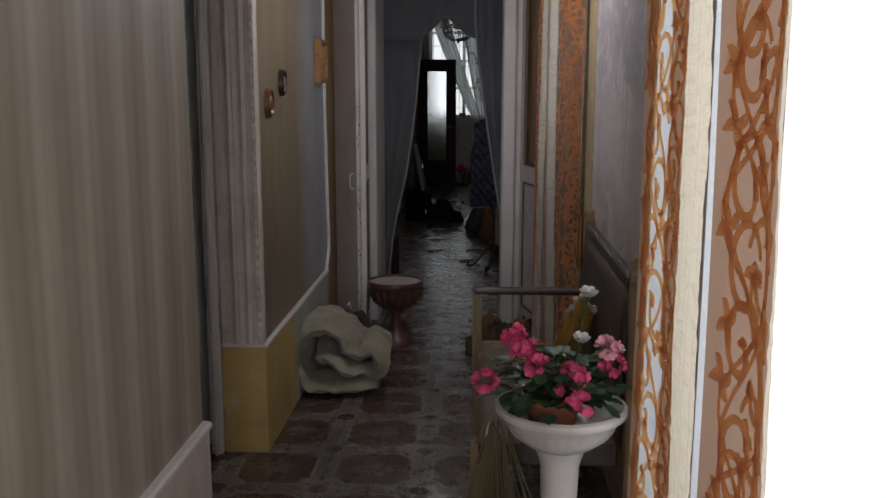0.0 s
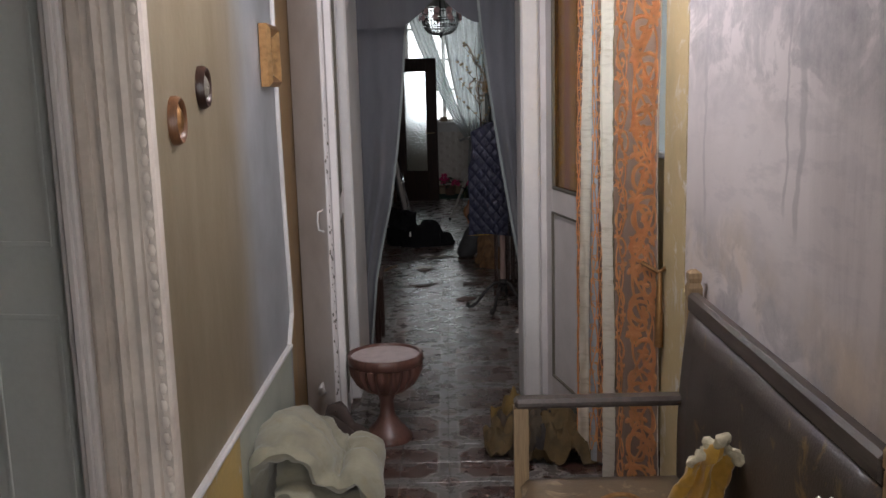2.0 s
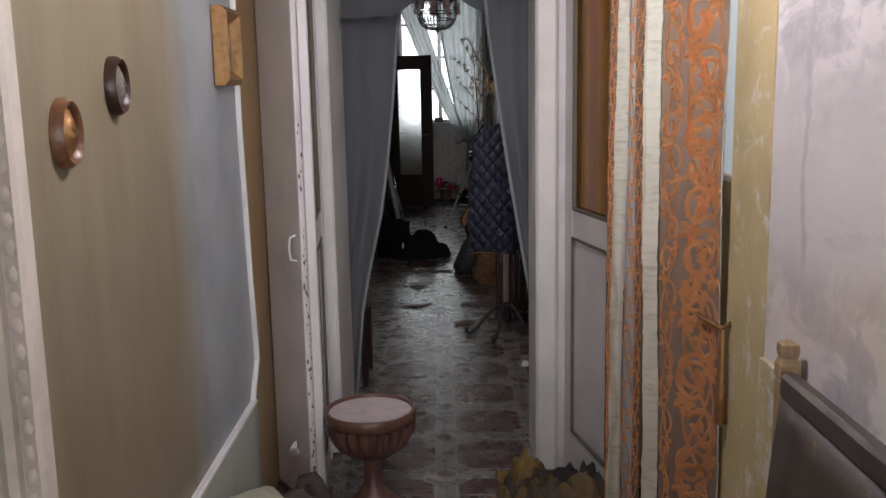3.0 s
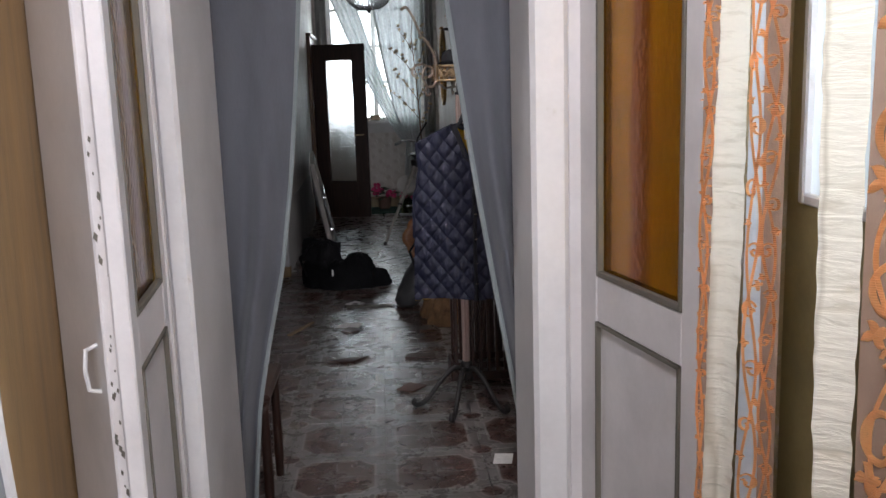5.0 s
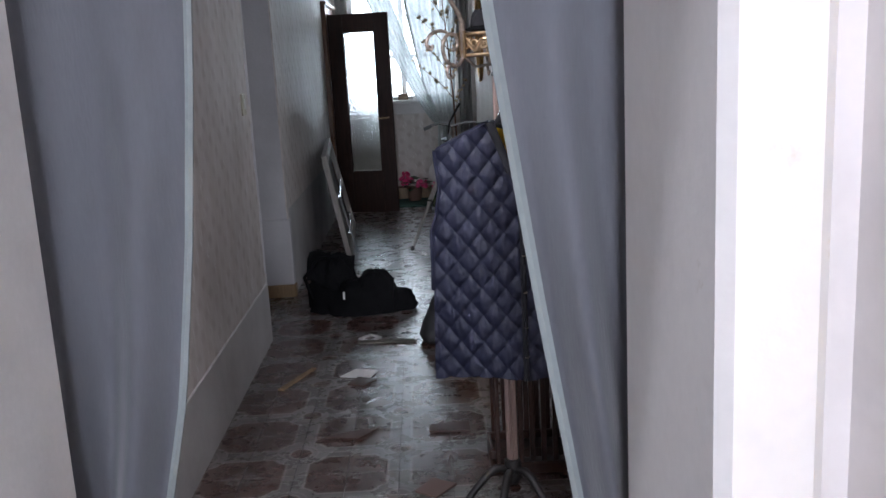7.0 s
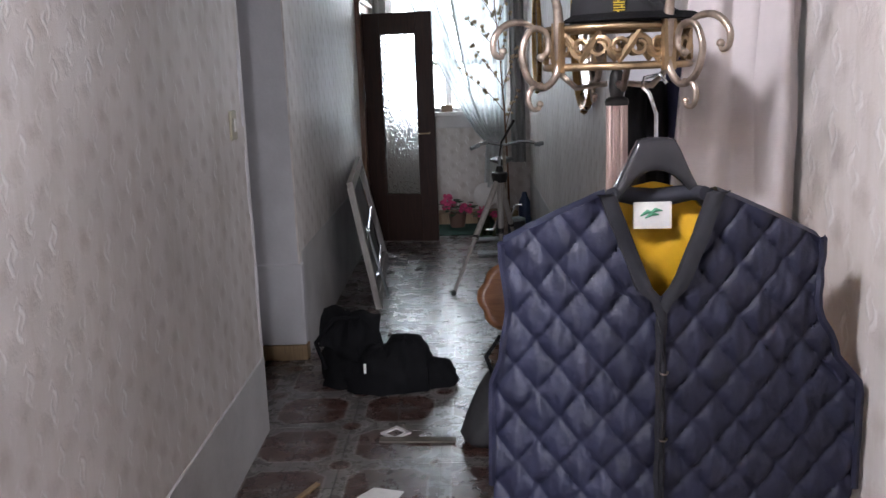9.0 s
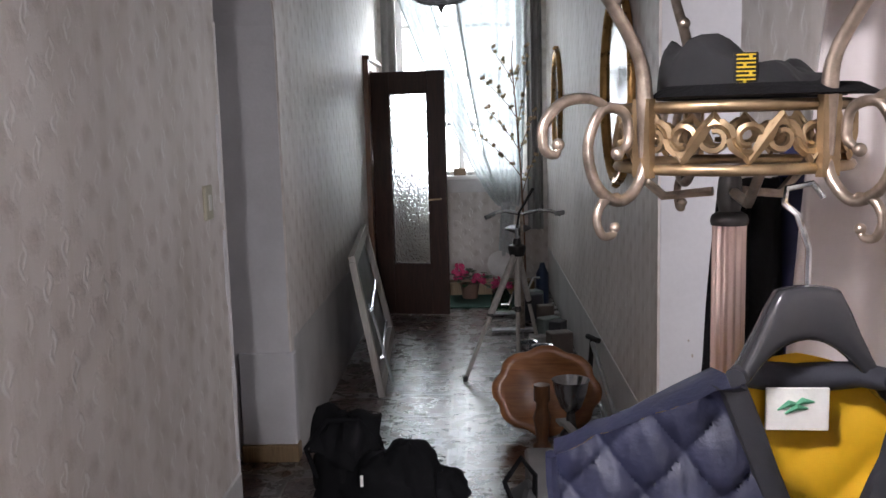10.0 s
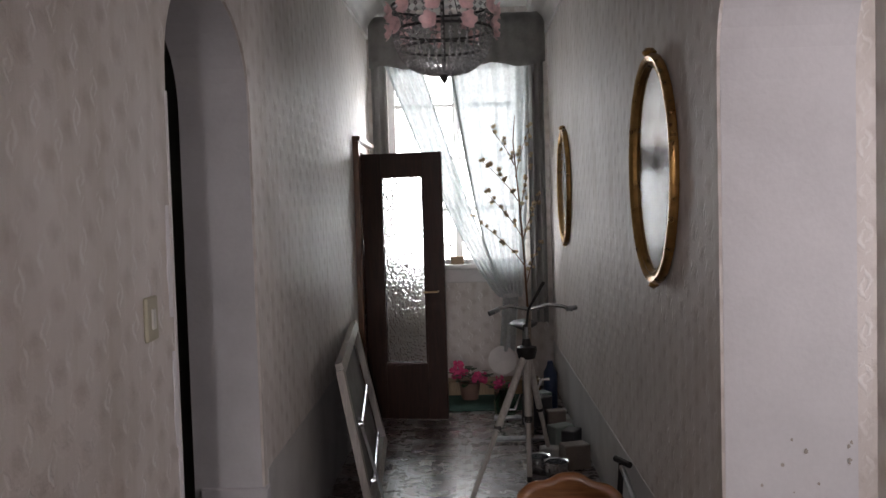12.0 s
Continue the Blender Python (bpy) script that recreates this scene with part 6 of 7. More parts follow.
for c in ((-0.10, -0.06, 0.29), (-0.06, -0.05, 0.24), (0.04, -0.08, 0.20), (0.11, -0.06, 0.19), (-0.12, -0.04, 0.22)):
    b2 = Build()
    for q in range(6):
        blossom(b2, Vector(c) + Vector((r.uniform(-0.03, 0.03), r.uniform(-0.02, 0.02), r.uniform(-0.03, 0.03))), 0.032, r, 6, (r.uniform(-1, 1), -1, r.uniform(0, 1)))
    part("bloom", b2, M_PINK, fp, smooth=True)
part("foliage", b, M_LEAF, fp, smooth=True)
f2 = copy_thing(fp, pose(0.05, 15.9, 0.014, 0, 0, 40))
f2.scale = (0.75, 0.75, 0.7)
single("plate", Build().lathe([(0.0, 0.0), (0.1, 0.004), (0.125, 0.016), (0.128, 0.018), (0.1, 0.01), (0.0, 0.006)], n=32), M_URN, "white plate leaning under the window", "plate").matrix_world = pose(0.08, 16.45, 0.27, 78, 0, 0)

# objects on the sill
single("sill_box", Build().box(-0.36, END_Y - 0.03, 1.14, -0.24, END_Y + 0.06, 1.21, 0.006), mat("brown_cardboard", (0.28, 0.2, 0.13), 0.8), "small carton on the window sill", "box", smooth=False)
single("sill_bowl", Build().lathe([(0.0, 0.0), (0.035, 0.0), (0.05, 0.035), (0.047, 0.035), (0.03, 0.01), (0.0, 0.008)], (-0.17, END_Y + 0.02, 1.14), 20), M_URN, "small white bowl on the window sill", "bowl")

# ---- chandelier ----
ch = thing("chandelier", "crystal bead chandelier with pink glass flowers", "chandelier", at=(-0.287, 12.0, 0))
M_CRYSTAL = mat("crystal_bead", (0.85, 0.85, 0.87), 0.08, var=0.3, scale=60, relief=0.0, trans=0.8)
M_PINKGLASS = mat("pink_glass_flower", (0.86, 0.60, 0.60), 0.3, var=0.2, scale=30, relief=0.1)
b = Build()
for z, rr in ((2.50, 0.205), (2.40, 0.20), (2.33, 0.175)):
    b.tube([(rr * math.cos(k / 40 * 6.2832), rr * math.sin(k / 40 * 6.2832), z) for k in range(41)], 0.006, 6)
b.tube([(0, 0, 2.2), (0, 0, CEIL)], 0.008, 8)
for k in range(5):
    a = k / 5 * 6.2832
    b.tube([(0.205 * math.cos(a), 0.205 * math.sin(a), 2.5), (0.12 * math.cos(a), 0.12 * math.sin(a), 2.62), (0, 0, 2.75)], 0.0018, 5)
part("frame", b, M_BLACKMETAL, ch, "dark metal frame")
b = Build()
octa = lambda s, c: b.add([(c[0] + s, c[1], c[2]), (c[0] - s, c[1], c[2]), (c[0], c[1] + s, c[2]), (c[0], c[1] - s, c[2]), (c[0], c[1], c[2] + s * 1.2), (c[0], c[1], c[2] - s * 1.2)],
                          [(0, 2, 4), (2, 1, 4), (1, 3, 4), (3, 0, 4), (2, 0, 5), (1, 2, 5), (3, 1, 5), (0, 3, 5)])
for k in range(36):
    a = k / 36 * 6.2832
    for j in range(15):
        f = j / 14
        rr = 0.2 * math.cos(f * 1.45) ** 0.8 if f < 1 else 0.02
        octa(0.0085, (rr * math.cos(a), rr * math.sin(a), 2.40 - 0.17 * math.sin(f * 1.57)))
    for z in (2.43, 2.455, 2.48):
        octa(0.009, (0.2 * math.cos(a), 0.2 * math.sin(a), z))
part("beadwork", b, M_CRYSTAL, ch, "strings of faceted crystal beads")
part("finial", Build().lathe([(0.0, 2.185), (0.012, 2.2), (0.02, 2.225), (0.008, 2.24), (0.03, 2.25), (0.0, 2.26)], n=14), M_BLACKMETAL, ch, smooth=True)
r = random.Random(8)
for row, z, nn, off in ((0, 2.475, 11, 0.0), (1, 2.405, 9, 0.3)):
    for k in range(nn):
        a = off + k / nn * 6.2832
        d = Vector((math.cos(a), math.sin(a), 0))
        b = Build()
        blossom(b, d * 0.208 + Vector((0, 0, z)), 0.043, r, 5, d)
        b.lathe([(0.0, 0.006), (0.006, 0.003), (0.008, -0.002)], (d.x * 0.214, d.y * 0.214, z), 8)
        part("glass_flower", b, M_PINKGLASS, ch, smooth=True)

# ---- mirrors ----


def oval_mirror(y, z, w, h, turn):
    t = thing("oval_mirror", "tall oval mirror in a bronze gilt frame", "mirror", "oval mirrors", at=(RB - 0.5 * w * math.sin(radians(turn)), y, z), rz=turn)
    n = 56
    ring = lambda rw, d: [(-d, (w / 2 - rw) * math.cos(2 * math.pi * k / n), (h / 2 - rw) * math.sin(2 * math.pi * k / n)) for k in range(n)]
    part("frame", Build().loft([ring(0, 0.002), ring(-0.004, 0.02), ring(0.008, 0.036), ring(0.022, 0.034), ring(0.03, 0.024), ring(0.042, 0.028), ring(0.05, 0.014), ring(0.052, 0.008)], True), M_GILT, t, smooth=True)
    part("glass", Build().add(ring(0.048, 0.012), [tuple(range(n))]), M_MIRROR, t, "old silvered mirror glass")
    part("crest", Build().lathe([(0.0, 0.0), (0.022, 0.004), (0.03, 0.02), (0.016, 0.035), (0.0, 0.038)], (-0.02, 0, h / 2 - 0.012), 14), M_GILT, t, smooth=True)
    part("drop", Build().lathe([(0.0, 0.0), (0.016, -0.004), (0.022, -0.016), (0.0, -0.03)], (-0.02, 0, -h / 2 + 0.008), 12), M_GILT, t, smooth=True)


oval_mirror(11.88, 1.81, 0.62, 0.90, 3.7)
oval_mirror(15.28, 1.80, 0.72, 0.88, 0.0)

# light switch, cracked paper edge
sw = thing("light_switch", "yellowed white plastic light switch on the wall", "switch", at=(LB, 10.66, 1.417))
part("plate", Build().box(0, -0.042, -0.06, 0.012, 0.042, 0.06, 0.004), mat("yellowed_plastic", (0.46, 0.43, 0.32), 0.4), sw)
part("rocker", Build().box(0.011, -0.014, -0.028, 0.017, 0.014, 0.028, 0.003), mat("white_plastic", (0.7, 0.69, 0.64), 0.35), sw)

# ---- folded bed frame leaning on the left wall ----
fr = thing("folding_frame", "grey wooden folding frame with chrome bars, leaning on the wall", "frame")
P = lambda u, v: Vector((-0.745 - 0.085 * u - (0.155 + 0.035 * u) * v, 13.0 + 1.65 * u, 0.0 + 0.86 * v))


def bar(b, p, q, w=0.03, d=0.02):
    p, q = Vector(p), Vector(q)
    dr = (q - p).normalized()
    nn = Vector((0.95, 0, 0.3)).normalized()
    s = dr.cross(nn).normalized()
    b.loft([[c + s * w * a + nn * d * e for a, e in ((-1, -1), (1, -1), (1, 1), (-1, 1))] for c in (p, q)], True, True)


for a, c in ((P(0, 0.0), P(0.0, 0.98)), (P(0.97, 0.05), P(0.97, 1.0)), (P(0.0, 0.985), P(1.0, 1.0)), (P(0.0, 0.06), P(1.0, 0.06))):
    b = Build()
    bar(b, a, c)
    part("rail", b, M_PEWTERWOOD, fr)
for u, v0, v1 in ((0.18, 0.62, 0.66), (0.18, 0.26, 0.30)):
    b = Build().tube([P(0.05, v0) + Vector((0.04, 0, 0)), P(0.62, v0 + 0.02) + Vector((0.03, 0, 0.0))], 0.014, 10)
    b.lathe([(0.0, 0.0), (0.02, 0.0), (0.02, 0.006), (0, 0.006)], P(0.05, v0) + Vector((0.04, 0, -0.003)), 12)
    part("chrome_bar", b, M_CHROME, fr, "chrome tube", smooth=True)
b = Build().tube([P(0.1, 0.64) + Vector((0.03, 0, 0)), P(0.13, 0.02) + Vector((0.06, 0, 0.01))], 0.009, 8)
part("stay", b, M_STEEL, fr, smooth=True)
part("slack_cloth", Build().sheet(lambda u, v: P(0.04 + 0.92 * u, 0.06 + 0.9 * v) - Vector((0.03 + 0.05 * math.sin(u * 3.1) * math.sin(v * 3.1), 0, 0)), 10, 8), mat("grey_canvas", (0.22, 0.215, 0.21), 0.9, var=0.3), fr, "slack grey canvas", smooth=True, thick=0.004)

# ---- tripod and exercise bike ----
tp = thing("camera_tripod", "pale grey tripod with spread legs and black collar", "tripod")
head = Vector((0.13, 13.75, 0.80))
for foot in ((-0.236, 13.30, 0.012), (0.127, 13.72, 0.012), (0.30, 14.25, 0.012)):
    f = Vector(foot)
    leg = part("leg", Build().tube([head + (f - head) * 0.02, head + (f - head) * 0.55], 0.022, 8).tube([head + (f - head) * 0.5, f], 0.015, 8), M_PEWTERWOOD, tp, smooth=True)
    part("rubber_foot", Build().lathe([(0.0, -0.012), (0.016, -0.012), (0.018, 0.02), (0.0, 0.03)], f, 10), M_BLACKMETAL, leg, "black rubber foot")
    part("clamp", Build().lathe([(0.022, -0.02), (0.024, 0.0), (0.022, 0.02)], head + (f - head) * 0.53, 10), M_BLACKMETAL, leg)
part("hub", Build().lathe([(0.0, -0.06), (0.05, -0.05), (0.062, 0.0), (0.06, 0.02), (0.03, 0.03), (0.022, 0.07), (0.0, 0.07)], head, 20), M_BLACKMETAL, tp, "black plastic collar", smooth=True)
part("column", Build().tube([head + Vector((0, 0, -0.3)), head + Vector((0, 0, 0.14))], 0.012, 8), M_STEEL, tp, smooth=True)
part("pan_handle", Build().tube([head + Vector((0, 0, 0.13)), head + Vector((0.02, 0.05, 0.24)), head + Vector((0.12, 0.1, 0.4))], [0.008, 0.008, 0.011], 8), M_BLACKMETAL, tp, smooth=True)

bk = thing("exercise_bike", "old grey exercise bike with chrome handlebar", "exercise bike")
b = Build().tube([(-0.045, 14.42, 0.95), (0.0, 14.46, 0.975), (0.07, 14.5, 0.985), (0.2, 14.52, 0.955), (0.33, 14.5, 0.985), (0.42, 14.46, 0.98), (0.49, 14.42, 0.955)], 0.013, 8)
part("handlebar", b, M_CHROME, bk, "chrome handlebar", smooth=True)
for x0, x1 in ((-0.075, -0.01), (0.45, 0.515)):
    part("grip", Build().tube([(x0, 14.41, 0.945 if x0 < 0 else 0.965), (x1, 14.45, 0.968)], 0.018, 8), M_STEEL, bk, smooth=True)
part("post", Build().tube([(0.2, 14.52, 0.96), (0.2, 14.55, 0.3), (0.2, 14.6, 0.05)], [0.014, 0.018, 0.022], 8), M_PEWTER, bk, smooth=True)
for y in (14.63, 15.25):
    part("floor_bar", Build().tube([(-0.04, y, 0.03), (0.45, y, 0.03)], 0.02, 8), M_STEEL, bk, smooth=True)
part("beam", Build().tube([(0.2, 14.63, 0.04), (0.2, 15.25, 0.05)], 0.022, 8), M_STEEL, bk, smooth=True)
part("flywheel", Build().loft([[(x, 14.82 + rr * math.cos(k / 28 * 6.2832), 0.30 + rr * math.sin(k / 28 * 6.2832)) for k in range(28)] for x, rr in ((0.17, 0.02), (0.17, 0.17), (0.185, 0.19), (0.215, 0.19), (0.23, 0.17), (0.23, 0.02))], True), M_BLACKMETAL, bk, smooth=True)
part("seat_post", Build().tube([(0.2, 15.15, 0.05), (0.2, 15.08, 0.75)], 0.018, 8), M_STEEL, bk, smooth=True)
part("saddle", Build().loft([[(0.2 + w * math.cos(k / 16 * 6.2832), y, 0.77 + 0.03 * math.sin(k / 16 * 6.2832)) for k in range(16)] for y, w in ((14.92, 0.02), (14.98, 0.04), (15.08, 0.08), (15.17, 0.11), (15.22, 0.09), (15.24, 0.02))], True, True), M_BLACKMETAL, bk, smooth=True)
part("crank", Build().tube([(0.15, 14.82, 0.3), (0.10, 14.78, 0.2), (0.04, 14.78, 0.2)], 0.011, 6), M_CHROME, bk, smooth=True)
part("crank", Build().tube([(0.25, 14.82, 0.3), (0.30, 14.86, 0.4), (0.36, 14.86, 0.4)], 0.011, 6), M_CHROME, bk, smooth=True)

single("glass_jar", Build().lathe([(0.0, 0.0), (0.07, 0.0), (0.09, 0.04), (0.095, 0.12), (0.07, 0.18), (0.05, 0.2), (0.05, 0.22), (0.045, 0.22), (0.045, 0.2), (0.085, 0.12), (0.08, 0.03), (0.0, 0.01)], (0.06, 15.42, 0), 24), glass_mat("green_bottle_glass", (0.62, 0.78, 0.66), 0.05), "rounded green glass demijohn on the floor", "jar")
single("blue_bottle", Build().lathe([(0.0, 0.0), (0.05, 0.0), (0.055, 0.02), (0.055, 0.34), (0.03, 0.39), (0.02, 0.43), (0.0, 0.43)], (0.42, 15.45, 0), 20), mat("blue_plastic", (0.012, 0.03, 0.08), 0.4), "tall dark blue bottle standing by the wall", "bottle")
r = random.Random(44)
for k in range(9):
    s = r.uniform(0.06, 0.12)
    o = single("oddment_box", Build().box(-s, -s * 0.7, 0, s, s * 0.7, r.uniform(0.08, 0.22), 0.006), mat("oddment_paint", [(0.16, 0.13, 0.11), (0.30, 0.29, 0.27), (0.06, 0.06, 0.065), (0.2, 0.24, 0.22)][k % 4], 0.6, var=0.3), "small dusty carton among the clutter", "box", "clutter by the bike", False)
    o.matrix_world = pose(0.36 + r.uniform(-0.08, 0.10), 14.0 + k * 0.19, 0.0, 0, 0, r.uniform(0, 90))
for k, (x, y) in enumerate(((0.20, 13.92), (0.30, 13.8))):
    o = single("tin_pot", Build().lathe([(0.0, 0.0), (0.06, 0.0), (0.075, 0.05), (0.07, 0.1), (0.076, 0.105), (0.065, 0.1), (0.06, 0.02), (0.0, 0.015)], n=24), M_CHROME, "dented metal pot on the floor", "pot", "clutter by the bike")
    o.matrix_world = pose(x, y, 0, 0, 0, 30 * k)

# ---- right side clutter ----
tt = thing("tray_table", "reddish brown scalloped wooden table top leaning upright", "table top", at=(0.20, 12.28, 0.0))
n = 96


def scallop(s, d):
    row = []
    for k in range(n):
        a = 2 * math.pi * k / n
        q = 1.03 - 0.075 * abs(math.sin(4 * a)) ** 4
        row.append((0.285 * s * q * math.cos(a), d, 0.245 + 0.235 * s * q * math.sin(a)))
    return row


part("top", Build().loft([scallop(0.02, -0.004), scallop(0.78, -0.004), scallop(0.82, -0.012), scallop(0.96, -0.014), scallop(1.0, -0.004), scallop(1.0, 0.014), scallop(0.9, 0.02), scallop(0.02, 0.02)], True), M_TABLEWOOD, tt, smooth=True)
tt.matrix_world = pose(0.20, 12.22, 0.0, -16, 0, -10)
nw = thing("turned_post", "short turned brown wooden post", "post", at=(0.165, 11.95, 0))
part("shaft", Build().lathe([(0.0, 0), (0.045, 0), (0.045, 0.06), (0.03, 0.08), (0.034, 0.14), (0.045, 0.2), (0.03, 0.25), (0.03, 0.28), (0.04, 0.29), (0.04, 0.37), (0.0, 0.37)], n=24), M_BROWNWOOD, nw, smooth=True)
cup = thing("trophy_cup", "dull silver metal cup on a dark foot", "cup", at=(0.285, 11.72, 0.0))
part("bowl", Build().lathe([(0.0, 0.30), (0.02, 0.30), (0.05, 0.33), (0.075, 0.40), (0.085, 0.455), (0.09, 0.46), (0.082, 0.45), (0.065, 0.40), (0.0, 0.34)], n=32), M_CHROME, cup, smooth=True)
part("foot", Build().lathe([(0.0, 0.16), (0.055, 0.16), (0.05, 0.20), (0.025, 0.23), (0.02, 0.30), (0.0, 0.31)], n=24), M_BLACKMETAL, cup, "dark foot", smooth=True)
part("plinth", Build().box(-0.06, -0.06, 0.0, 0.06, 0.06, 0.16, 0.008), M_DARKWOOD, cup)
lb = single("low_box", Build().box(0.06, 11.05, 0.0, 0.47, 11.62, 0.17, 0.012), mat("grey_cardboard", (0.22, 0.21, 0.21), 0.8, var=0.25), "low grey box by the wall", "box", smooth=False)
gt = thing("toy_guitar", "small toy guitar, pale top and orange sides", "guitar", at=(0.34, 11.30, 0.172), rz=-78)


def gbody(s, z):
    row = []
    for k in range(48):
        a = 2 * math.pi * k / 48
        x, y = math.cos(a), math.sin(a)
        w = 0.115 + 0.022 * x - 0.022 * math.exp(-(x - 0.1) ** 2 * 18)
        row.append((0.15 * s * x, w * s * y, z))
    return row


part("side", Build().loft([gbody(0.05, 0.0), gbody(1, 0.0), gbody(1, 0.072)], True), mat("orange_lacquer", (0.60, 0.13, 0.015), 0.25, var=0.2, world_space=False), gt, "glossy orange sides", smooth=True)
part("soundboard", Build().loft([gbody(1.012, 0.072), gbody(1.012, 0.08), gbody(0.05, 0.08)], True), mat("pale_spruce", (0.42, 0.33, 0.21), 0.4, var=0.15, scale=8, stretch=(1, 12, 1), world_space=False), gt, "pale wooden top", smooth=True)
part("bridge", Build().box(0.05, -0.05, 0.08, 0.068, 0.05, 0.09, 0.003), M_DARKWOOD, gt)
part("neck", Build().box(-0.40, -0.02, 0.075, -0.10, 0.02, 0.095, 0.004).box(-0.47, -0.028, 0.07, -0.40, 0.028, 0.09, 0.004), mat("grey_neck", (0.26, 0.25, 0.23), 0.5), gt, "greyish neck")
part("strap_button", Build().lathe([(0.0, 0.01), (0.008, 0.008), (0.008, 0.0)], (0.152, 0, 0.036), 10), M_WHITEPETAL, gt, "white strap button")
rl = thing("tube_frame", "dark metal tube frame leaning along the wall", "frame")
for z, y1 in ((0.43, 12.55), (0.20, 12.55)):
    part("tube", Build().tube([(0.53, 11.05, z - 0.40 if z > 0.3 else 0.012), (0.49, y1, z)], 0.014, 8), M_STEEL, rl, smooth=True)
part("leg", Build().tube([(0.49, 12.55, 0.45), (0.46, 12.56, 0.012)], 0.014, 8).tube([(0.52, 12.5, 0.45), (0.47, 12.6, 0.455)], 0.016, 8), M_BLACKMETAL, rl, smooth=True)

# ---- black jacket and bags on the floor ----


def lumps(centres, seed, squash=1.0):
    """A soft pile: overlapping crumpled mounds that share one outline."""
    b = Build()
    for i, (cx, cy, rx, ry, hz) in enumerate(centres):
        rows = []
        for j in range(15):
            v = j / 14
            ph = v * math.pi / 2
            row = []
            for k in range(36):
                a = 2 * math.pi * k / 36
                q = 1 + 0.28 * noise.noise((2.2 * math.cos(a) + seed + i * 3, 2.2 * math.sin(a), v * 2.5)) + 0.10 * noise.noise((7 * math.cos(a), 7 * math.sin(a) + seed, v * 7))
                row.append((cx + rx * math.cos(a) * math.cos(ph) ** 0.7 * q, cy + ry * math.sin(a) * math.cos(ph) ** 0.7 * q, max(0.003, hz * math.sin(ph) * (0.85 + 0.25 * q - 0.1))))
            rows.append(row)
        b.loft(rows, True)
    return b


M_BLACK = mat("black_fabric", (0.006, 0.006, 0.007), 0.85, var=0.5, scale=8, fine=150, relief=0.4, spec=0.15)
bp = thing("black_bag", "limp black travel bag and jacket on the floor", "bag")
for k, c in enumerate(((-0.75, 11.55, 0.17, 0.17, 0.36), (-0.58, 11.45, 0.2, 0.16, 0.22), (-0.46, 11.45, 0.16, 0.13, 0.27), (-0.33, 11.46, 0.13, 0.09, 0.14))):
    part("fold", lumps([c], 4 + k * 3), M_BLACK, bp, smooth=True)
part("flap", Build().sheet(lambda u, v: (-0.90 + 0.30 * u, 11.40 + 0.22 * v + 0.02 * math.sin(u * 9), 0.385 - 0.05 * u - 0.25 * (1 - v) ** 2 * (0.6 + 0.4 * u) + 0.012 * math.sin(u * 14 + v * 5)), 16, 10), M_BLACK, bp, smooth=True, thick=0.012)
part("strap", Build().tube([(-0.88, 11.45, 0.10), (-0.92, 11.42, 0.25), (-0.82, 11.44, 0.37), (-0.68, 11.42, 0.38)], 0.012, 6), M_BLACK, bp, smooth=True)
part("tag", Build().box(-0.665, 11.295, 0.12, -0.652, 11.30, 0.17), M_WHITEPETAL, bp, "small white tag")
hb = thing("handbag", "dark grey soft handbag slumped on the floor", "bag")
M_HANDBAG = mat("dark_grey_cloth", (0.05, 0.05, 0.052), 0.7, var=0.35, scale=9, relief=0.25)
part("body", Build().loft([[(-0.085 + 0.16 * v * 0.7 + w * math.cos(k / 24 * 6.2832) + 0.012 * noise.noise((k * 0.6, v * 5, 2)), 10.72 + d * math.sin(k / 24 * 6.2832), 0.003 + 0.36 * v) for k in range(24)]
                           for v, w, d in ((0, 0.07, 0.10), (0.1, 0.10, 0.14), (0.35, 0.105, 0.15), (0.65, 0.085, 0.12), (0.9, 0.045, 0.08), (1.0, 0.012, 0.05))], True, True), M_HANDBAG, hb, smooth=True)
part("handle", Build().tube([(-0.02, 10.62, 0.30), (-0.06, 10.6, 0.42), (0.0, 10.62, 0.50), (0.05, 10.66, 0.42), (0.05, 10.68, 0.33)], 0.010, 6), M_BLACK, hb, smooth=True)
b = lumps([(0.10, 10.35, 0.10, 0.14, 0.30), (0.16, 10.15, 0.11, 0.12, 0.2)], 9)
single("plaid_cloth", b, mat("brown_plaid", (0.20, 0.11, 0.05), 0.9, var=0.6, scale=16, relief=0.3), "crumpled brown checked cloth on the floor", "cloth")

# ---- floor litter ----
M_SHARD = mat("broken_brown_tile", (0.065, 0.035, 0.026), 0.5, var=0.3)


def shard(pts, label, m, z=0.003, h=0.008):
    b = Build().loft([[(x, y, z) for x, y in pts], [(x, y, z + h) for x, y in pts]], True, True)
    single("tile_shard", b, m, label, "tile shard", "floor litter", False)


shard([(-0.54, 10.70), (-0.20, 10.68), (-0.20, 10.73), (-0.54, 10.75)], "long narrow dark wooden slat on the floor", M_PUTTY)
shard([(-0.14, 10.69), (-0.02, 10.68), (-0.02, 10.73), (-0.13, 10.74)], "short narrow dark wooden slat on the floor", M_PUTTY)
shard([(-0.55, 10.02), (-0.47, 9.98), (-0.40, 10.07), (-0.50, 10.12)], "broken brown floor tile shard", M_SHARD)
shard([(-0.60, 9.36), (-0.45, 9.32), (-0.36, 9.44), (-0.50, 9.40)], "pointed dark tile shard", M_SHARD)
shard([(-0.14, 9.36), (0.04, 9.34), (0.04, 9.45), (-0.13, 9.44)], "dark flat tile shard", M_SHARD)
